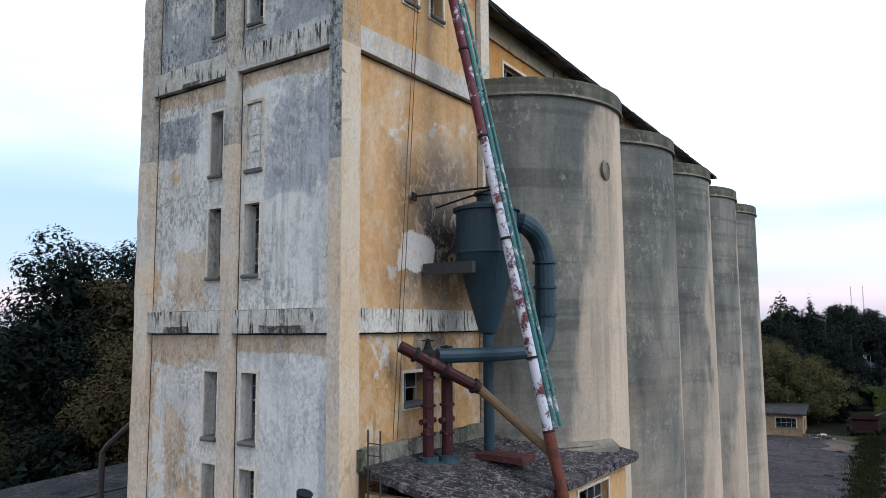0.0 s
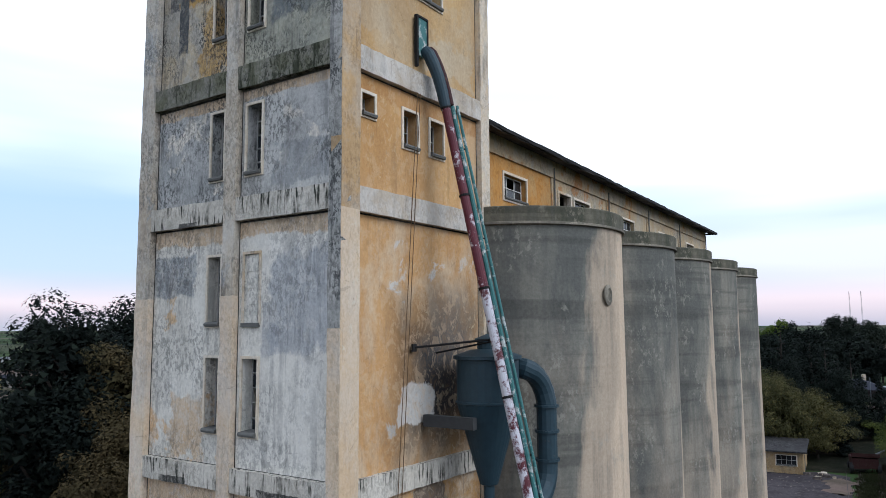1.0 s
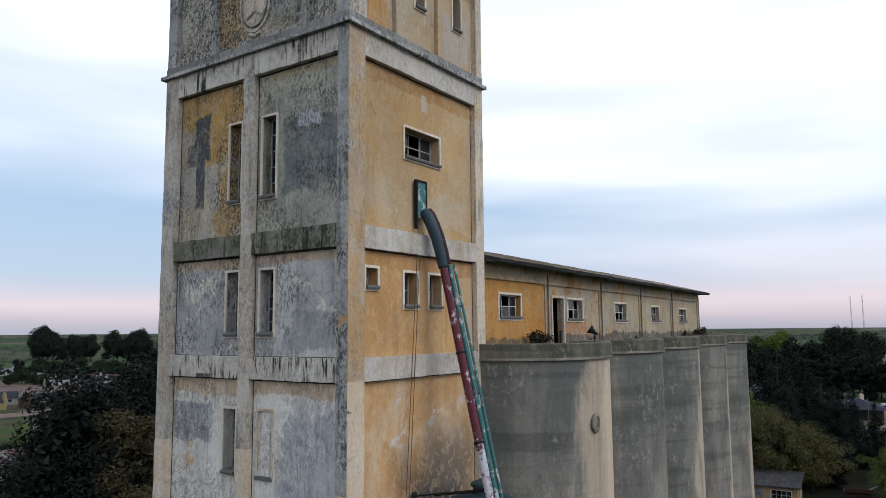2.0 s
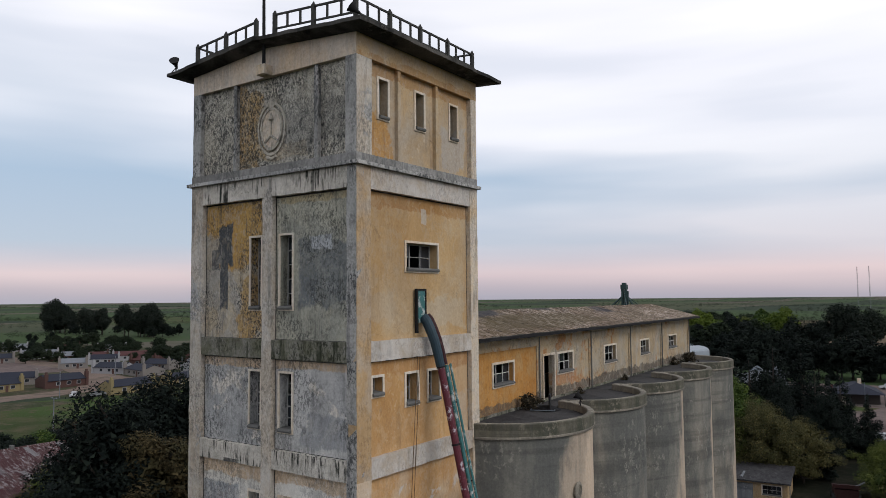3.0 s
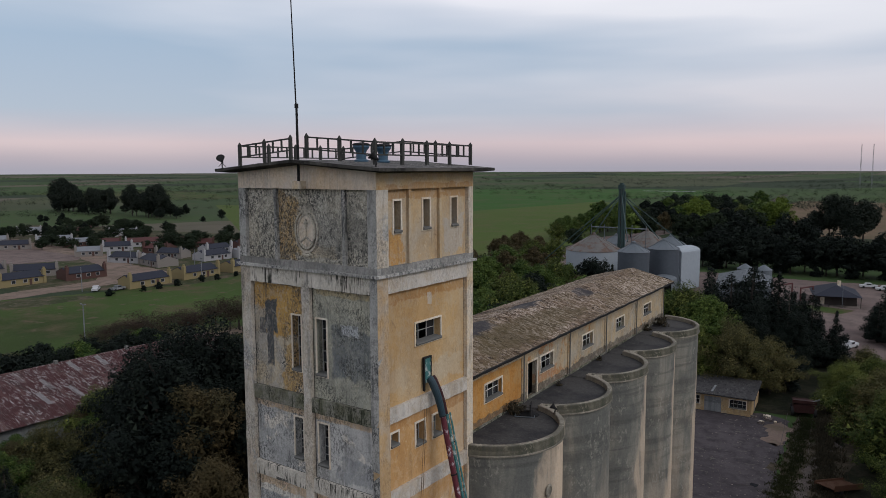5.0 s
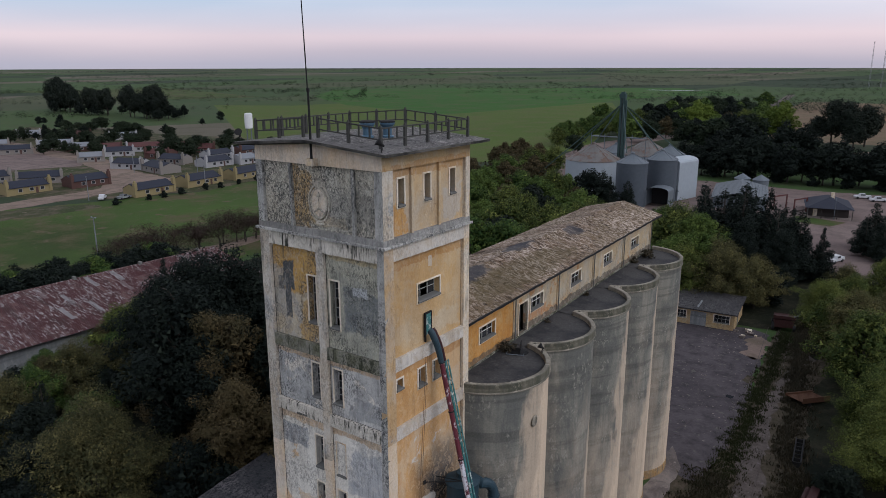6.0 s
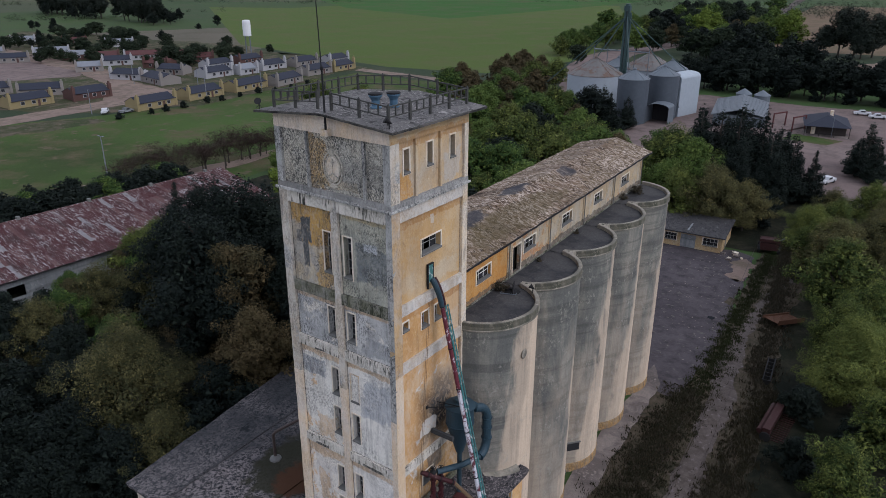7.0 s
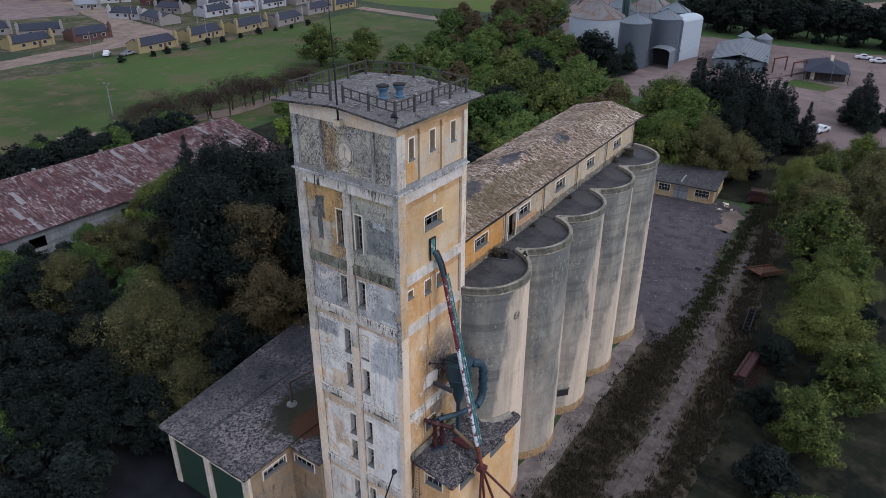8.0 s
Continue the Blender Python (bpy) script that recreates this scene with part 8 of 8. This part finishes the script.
def floodlight(m, label):
    f = thing("floodlight", label, "lamp", "roof floodlights", m=m)
    part("stem", tubes((((0, 0, 0), (0, 0, 0.28)), 0.03), sides=6), M_BLACK, f)
    part("yoke", tubes((((-0.2, 0, 0.1), (0, 0, 0.3), (0.2, 0, 0.1)), 0.02), sides=5), M_BLACK, f)
    part("bowl", tubes((((0.05, -0.22, 0.55), (0.0, -0.05, 0.42), (-0.04, 0.12, 0.30)), [0.22, 0.10, 0.04]), sides=14), M_BLACK, f)


# the left corner fitting is a speaker horn, built from the floodlight shape
floodlight(pose(-9.95, -0.45, roof_z(-9.95), 0, 0, 20), "small black horn-shaped fitting on the roof corner")
floodlight(pose(0.25, -0.25, roof_z(0.25), 0, 0, -60), "small black horn-shaped fitting on the roof corner")
floodlight(ALONG @ pose(2.9, 2.85, RIM + 0.02, 0, 0, -90), "grey floodlight on the silo rim")

# odds and ends on the silo tops
frame_bits = thing("broken_frame", "dark broken metal frame lying on a silo top", "scrap", m=ALONG @ pose(1.0, 2.6, 23.54, 0, 0, 20))
part("frame", tubes((((-0.6, -0.5, 0.05), (0.6, -0.5, 0.05), (0.6, 0.5, 0.05), (-0.6, 0.5, 0.05), (-0.6, -0.5, 0.05)), 0.035), sides=5), M_GALV, frame_bits)
part("lid", boxes((0.3, 0.38, -0.4, 0.4, 0.0, 0.8)), M_BLACK, frame_bits)
part("rubble_mound", lathe([(0.7, 0.0), (0.5, 0.12), (0.25, 0.2), (0.001, 0.22)], (0.2, 0.2), 10), M_BLACK, frame_bits)

for i, (a, z, r) in enumerate(((-12, 20.75, 0.27),)):
    port = thing("silo_port", "small round sealed port in the silo wall", "port", m=ALONG @ pose(RAD * math.cos(radians(a)), RAD * math.sin(radians(a)), z, 0, 90, 0))
    part("ring", lathe([(r, -0.05), (r + 0.1, -0.02), (r + 0.12, 0.05), (r, 0.09), (r - 0.06, 0.05)], sides=18), M_SILO_DARK, port)
    part("plug", lathe([(r - 0.02, 0.04), (0.001, 0.03)], sides=18), M_SILO_DARK, port)
for i, a, z, w, h in ((2, -42, 3.0, 1.3, 0.9), (2, 30, 1.6, 0.5, 1.4), (3, 28, 1.6, 0.5, 1.4), (1, 30, 1.6, 0.5, 1.4)):
    hatch_ = thing("silo_hatch", "dark open hatch low in the silo wall", "hatch", "silo hatches", m=ALONG @ pose(0, PITCH * i, 0) @ pose(0, 0, 0, 0, 0, a) @ pose(RAD, 0, z))
    # a thin dark box on the shell stands for the unlit hole
    part("opening", boxes((-0.05, 0.03, -w / 2, w / 2, -h / 2, h / 2)), M_DARK, hatch_)
    part("lintel", boxes((-0.05, 0.12, -w / 2 - 0.08, w / 2 + 0.08, h / 2, h / 2 + 0.1)), M_SILL, hatch_)

# lamp on a leaning pole before the tower
yard_lamp = thing("yard_lamp", "black lamp on a leaning iron pole by the tower", "lamp")
LAMP_FOOT, LAMP_TOP = Vector((-3.9, -0.6, 0.05)), Vector((-0.72, -0.6, 10.5))
part("pole", tubes(((LAMP_FOOT, LAMP_TOP), [0.09, 0.06]), sides=8), M_BLACK, yard_lamp)
part("shade", tubes(((LAMP_TOP - Vector((0.05, 0, 0.1)), LAMP_TOP + Vector((0.05, 0, 0.12)), LAMP_TOP + Vector((0.12, 0, 0.3))), [0.08, 0.17, 0.22]), sides=12), M_BLACK, yard_lamp)

# pipe bend over the loading shed roof
bend = thing("roof_pipe", "rusty swan-neck pipe rising from the shed roof", "pipe")
part("pipe", tubes((((-16.6, 3.4, 7.0), (-16.6, 3.4, 9.75), (-16.3, 3.47, 10.1), (-13.0, 4.2, 12.7), (-9.32, 5.0, 15.5)), 0.13), sides=8), M_OLD_RAIL, bend)
part("base", lathe([(0.55, 7.05), (0.5, 7.3), (0.2, 7.5), (0.001, 7.55)], (-16.6, 3.4), 14), M_SILL, bend)

# rails of the siding
siding = thing("siding", "two rusty rails of an overgrown siding", "rails", kind="structure")
line = [(11.8, -140), (11.8, 10), (11.5, 28), (10.6, 40), (9.6, 50), (8.0, 62), (6.2, 80), (4.2, 98)]
for off_ in (-0.84, 0.84):
    part("rail", tubes(([(x + off_, y, 0.09) for x, y in line], 0.045), sides=4), M_OLD_RAIL, siding)
siding_two = thing("siding", "two rusty rails of an overgrown siding", "rails", kind="structure")
for off_ in (-0.84, 0.84):
    part("rail", tubes(([(x - 1.9 + off_, y, 0.09) for x, y in line[2:]], 0.045), sides=4), M_OLD_RAIL, siding_two)


def weeds(name, label, seed, area, count, size, material):
    """Tufts of grass and weeds: crossed blades, one object."""
    rs = np.random.RandomState(seed)
    (x0, y0, w0), (x1, y1, w1) = area
    # blades gather round tufts, thick in the middle of the strip and thin at its edges
    tufts = count // 24
    tt, ts, tr = rs.rand(tufts), rs.normal(size=tufts) * 0.27, 0.12 + 0.5 * rs.rand(tufts) ** 2
    pick = rs.randint(0, tufts, count)
    n = count
    t = tt[pick]
    x = x0 + (x1 - x0) * t + ts[pick] * (w0 + (w1 - w0) * t) + rs.normal(size=n) * tr[pick]
    y = y0 + (y1 - y0) * t + rs.normal(size=n) * tr[pick]
    h = size * (0.3 + 0.5 * rs.rand(n) + tr[pick])
    lean = rs.normal(size=(n, 2)) * 0.35 * h[:, None]
    a = rs.rand(n) * 6.283
    wd = size * 0.16
    v = np.zeros((n, 3, 3))
    v[:, 0] = np.stack([x - np.cos(a) * wd, y - np.sin(a) * wd, np.full(n, 0.06)], 1)
    v[:, 1] = np.stack([x + np.cos(a) * wd, y + np.sin(a) * wd, np.full(n, 0.06)], 1)
    v[:, 2] = np.stack([x + lean[:, 0], y + lean[:, 1], h + 0.06], 1)
    me = bpy.data.meshes.new(name)
    me.from_pydata(v.reshape(-1, 3).tolist(), [], np.arange(n * 3).reshape(-1, 3).tolist())
    me.materials.append(material)
    return tagged(new(name, me), label, "weeds", kind="stuff")


weeds("weeds", "tall dark weeds and dry stalks along the silos", 1, ((7.6, 8, 5.6), (6.6, 47, 4.6)), 17000, 0.34, L_SHADE_WEED)
weeds("weeds", "dry stalks among the dark weeds along the silos", 6, ((7.8, 8, 5.4), (7.0, 47, 4.0)), 11000, 0.34, L_WEED)
weeds("weeds", "green weeds on the verge of the yard", 2, ((7.4, 46, 3.0), (4.6, 97, 2.6)), 18000, 0.30, L_TURF)
weeds("weeds", "dry weeds on the bank of the siding", 3, ((15.4, -20, 3.6), (14.0, 52, 3.6)), 16000, 0.40, L_WEED)
weeds("weeds", "dark weeds on the bank of the siding", 7, ((15.8, -20, 3.8), (14.4, 52, 3.8)), 16000, 0.40, L_SHADE_WEED)
weeds("weeds", "dry weeds on the bank of the siding", 4, ((13.0, 52, 3.4), (5.8, 104, 2.0)), 14000, 0.5, L_WEED)
weeds("weeds", "grass between the rails", 5, ((10.6, 10, 2.0), (8.0, 64, 2.0)), 2600, 0.18, L_TURF)

# scrap beside the siding
wreck = thing("farm_trailer", "rusty orange slatted trailer lying in the weeds", "trailer", m=pose(11.7, 71.0, 0.1, 0, 8, 62))
M_ORANGE = plain("rust_orange_boards", (0.062, 0.028, 0.015), 0.8, vary=0.4)
for k in range(9):
    part("slat", boxes((-2.6, 2.6, -1.2 + 0.27 * k, -1.0 + 0.27 * k, 0.7, 0.78)), M_ORANGE, wreck)
part("side_rail", boxes((-2.7, 2.7, -1.35, -1.25, 0.6, 1.3), (-2.7, 2.7, 1.25, 1.35, 0.6, 1.0)), M_ORANGE, wreck)
part("axle", tubes((((-1.0, -1.2, 0.3), (-1.0, 1.2, 0.3)), 0.3), sides=10), M_TYRE, wreck)
seeder = thing("old_seeder", "long dark red seeding machine rusting in the weeds", "machine", m=pose(16.2, 44.6, 0.06, 0, 0, -92))
part("hopper", boxes((-3.0, 3.0, -0.4, 0.4, 0.7, 1.5)), M_OLD_RED, seeder)
part("drum", tubes((((-3.0, -0.7, 1.0), (3.0, -0.7, 1.0)), 0.28), sides=10), M_OLD_RED, seeder)
for k in range(14):
    part("tine", boxes((-2.9 + 0.44 * k, -2.8 + 0.44 * k, 0.4, 1.8, 0.25, 0.35)), M_OLD_RED, seeder)
for s in (-3.1, 3.1):
    part("wheel", tubes((((s - 0.1, 0, 0.55), (s + 0.1, 0, 0.55)), 0.55), sides=14), M_TYRE, seeder)
harrow = thing("harrow", "black iron harrow frame in the weeds", "machine", m=pose(13.7, 56, 0.06, 0, 0, 96))
part("beam", tubes((((-3, 0, 0.7), (3, 0, 0.7)), 0.1), sides=6), M_BLACK, harrow)
part("beam", tubes((((-3, 0.8, 0.7), (3, 0.8, 0.7)), 0.08), sides=6), M_BLACK, harrow)
for k in range(7):
    part("tine", boxes((-2.9 + 0.95 * k, -2.8 + 0.95 * k, 0, 0.8, 0.06, 0.7)), M_BLACK, harrow)

# old harvester under the willow
harvester = thing("old_harvester", "dark red derelict harvester under a willow", "machine", m=pose(3.6, 98.6, 0.06, 0, 0, 12))
part("body", worn_box(-1.5, 1.5, -1.4, 2.2, 0.7, 2.0, 0.8, 0.03, 2), M_OLD_RED, harvester)
part("hopper", sloped_roof(((-1.7, -1.5, 2.7), (1.7, -1.5, 2.7), (1.2, 1.2, 2.1), (-1.2, 1.2, 2.1)), 0.5, 0.03, 4, 2), M_OLD_RED, harvester)
part("chute", tubes((((0.9, -1.2, 2.4), (2.3, -1.3, 3.2)), 0.12), sides=8), M_SHED_WALL, harvester, "grey unloading chute")
for u in (-1.6, 1.6):
    for v in (-0.9, 1.6):
        part("wheel", tubes((((u - 0.2, v, 0.7), (u + 0.2, v, 0.7)), 0.68 if v < 0 else 0.45), sides=14), M_TYRE, harvester)

# loose stones and leaves of plaster on the asphalt
scatter = random.Random(12)
bm = bmesh.new()
for k in range(260):
    x, y, w = scatter.uniform(-6, 4.6), 50 + 44 * scatter.random() ** 0.7, scatter.uniform(0.04, 0.16)
    a, hgt = scatter.uniform(0, 3.1), scatter.uniform(0.02, 0.07)
    ring = [(x + w * math.cos(a + q * 1.257) * scatter.uniform(0.6, 1.3), y + w * math.sin(a + q * 1.257) * scatter.uniform(0.6, 1.3)) for q in range(5)]
    low = [bm.verts.new((*p, 0.072)) for p in ring]
    top_ = bm.verts.new((x, y, 0.075 + hgt))
    for q in range(5):
        bm.faces.new((low[q], low[(q + 1) % 5], top_))
tagged(part("loose_stones", bm, M_APRON), "loose stones and rubble scattered on the asphalt", "stones", kind="stuff")
tar = thing("patched_cracks", "dark tar lines along the cracks of the yard", "cracks", kind="structure")
for k in range(9):
    x, y = scatter.uniform(-4, 4.5), scatter.uniform(50, 90)
    way = scatter.choice((0.1, 1.5, 1.7, 3.0))
    pts = []
    for q in range(9):
        pts.append((x, y, 0.072))
        way += scatter.gauss(0, 0.3)
        x, y = x + 0.8 * math.cos(way), y + 0.8 * math.sin(way)
    if all(-12 < p[0] < 4.6 for p in pts):
        part("crack", tubes((pts, 0.022), sides=4), M_OLD_RAIL, tar)

# rubble by the corner of the outbuilding
rubble = thing("rubble_heap", "small heap of pale broken masonry", "rubble")
rr = random.Random(5)
for k in range(16):
    w = rr.uniform(0.12, 0.4)
    x, y = -0.9 + rr.gauss(0, 1.1), 93.2 + rr.gauss(0, 1.2)
    part("lump", worn_box(x - w, x + w, y - w * 0.7, y + w * 0.7, 0.05, 0.08 + w * 0.9, 0.3, w * 0.25, k), M_APRON if k % 3 else M_CREAM, rubble)
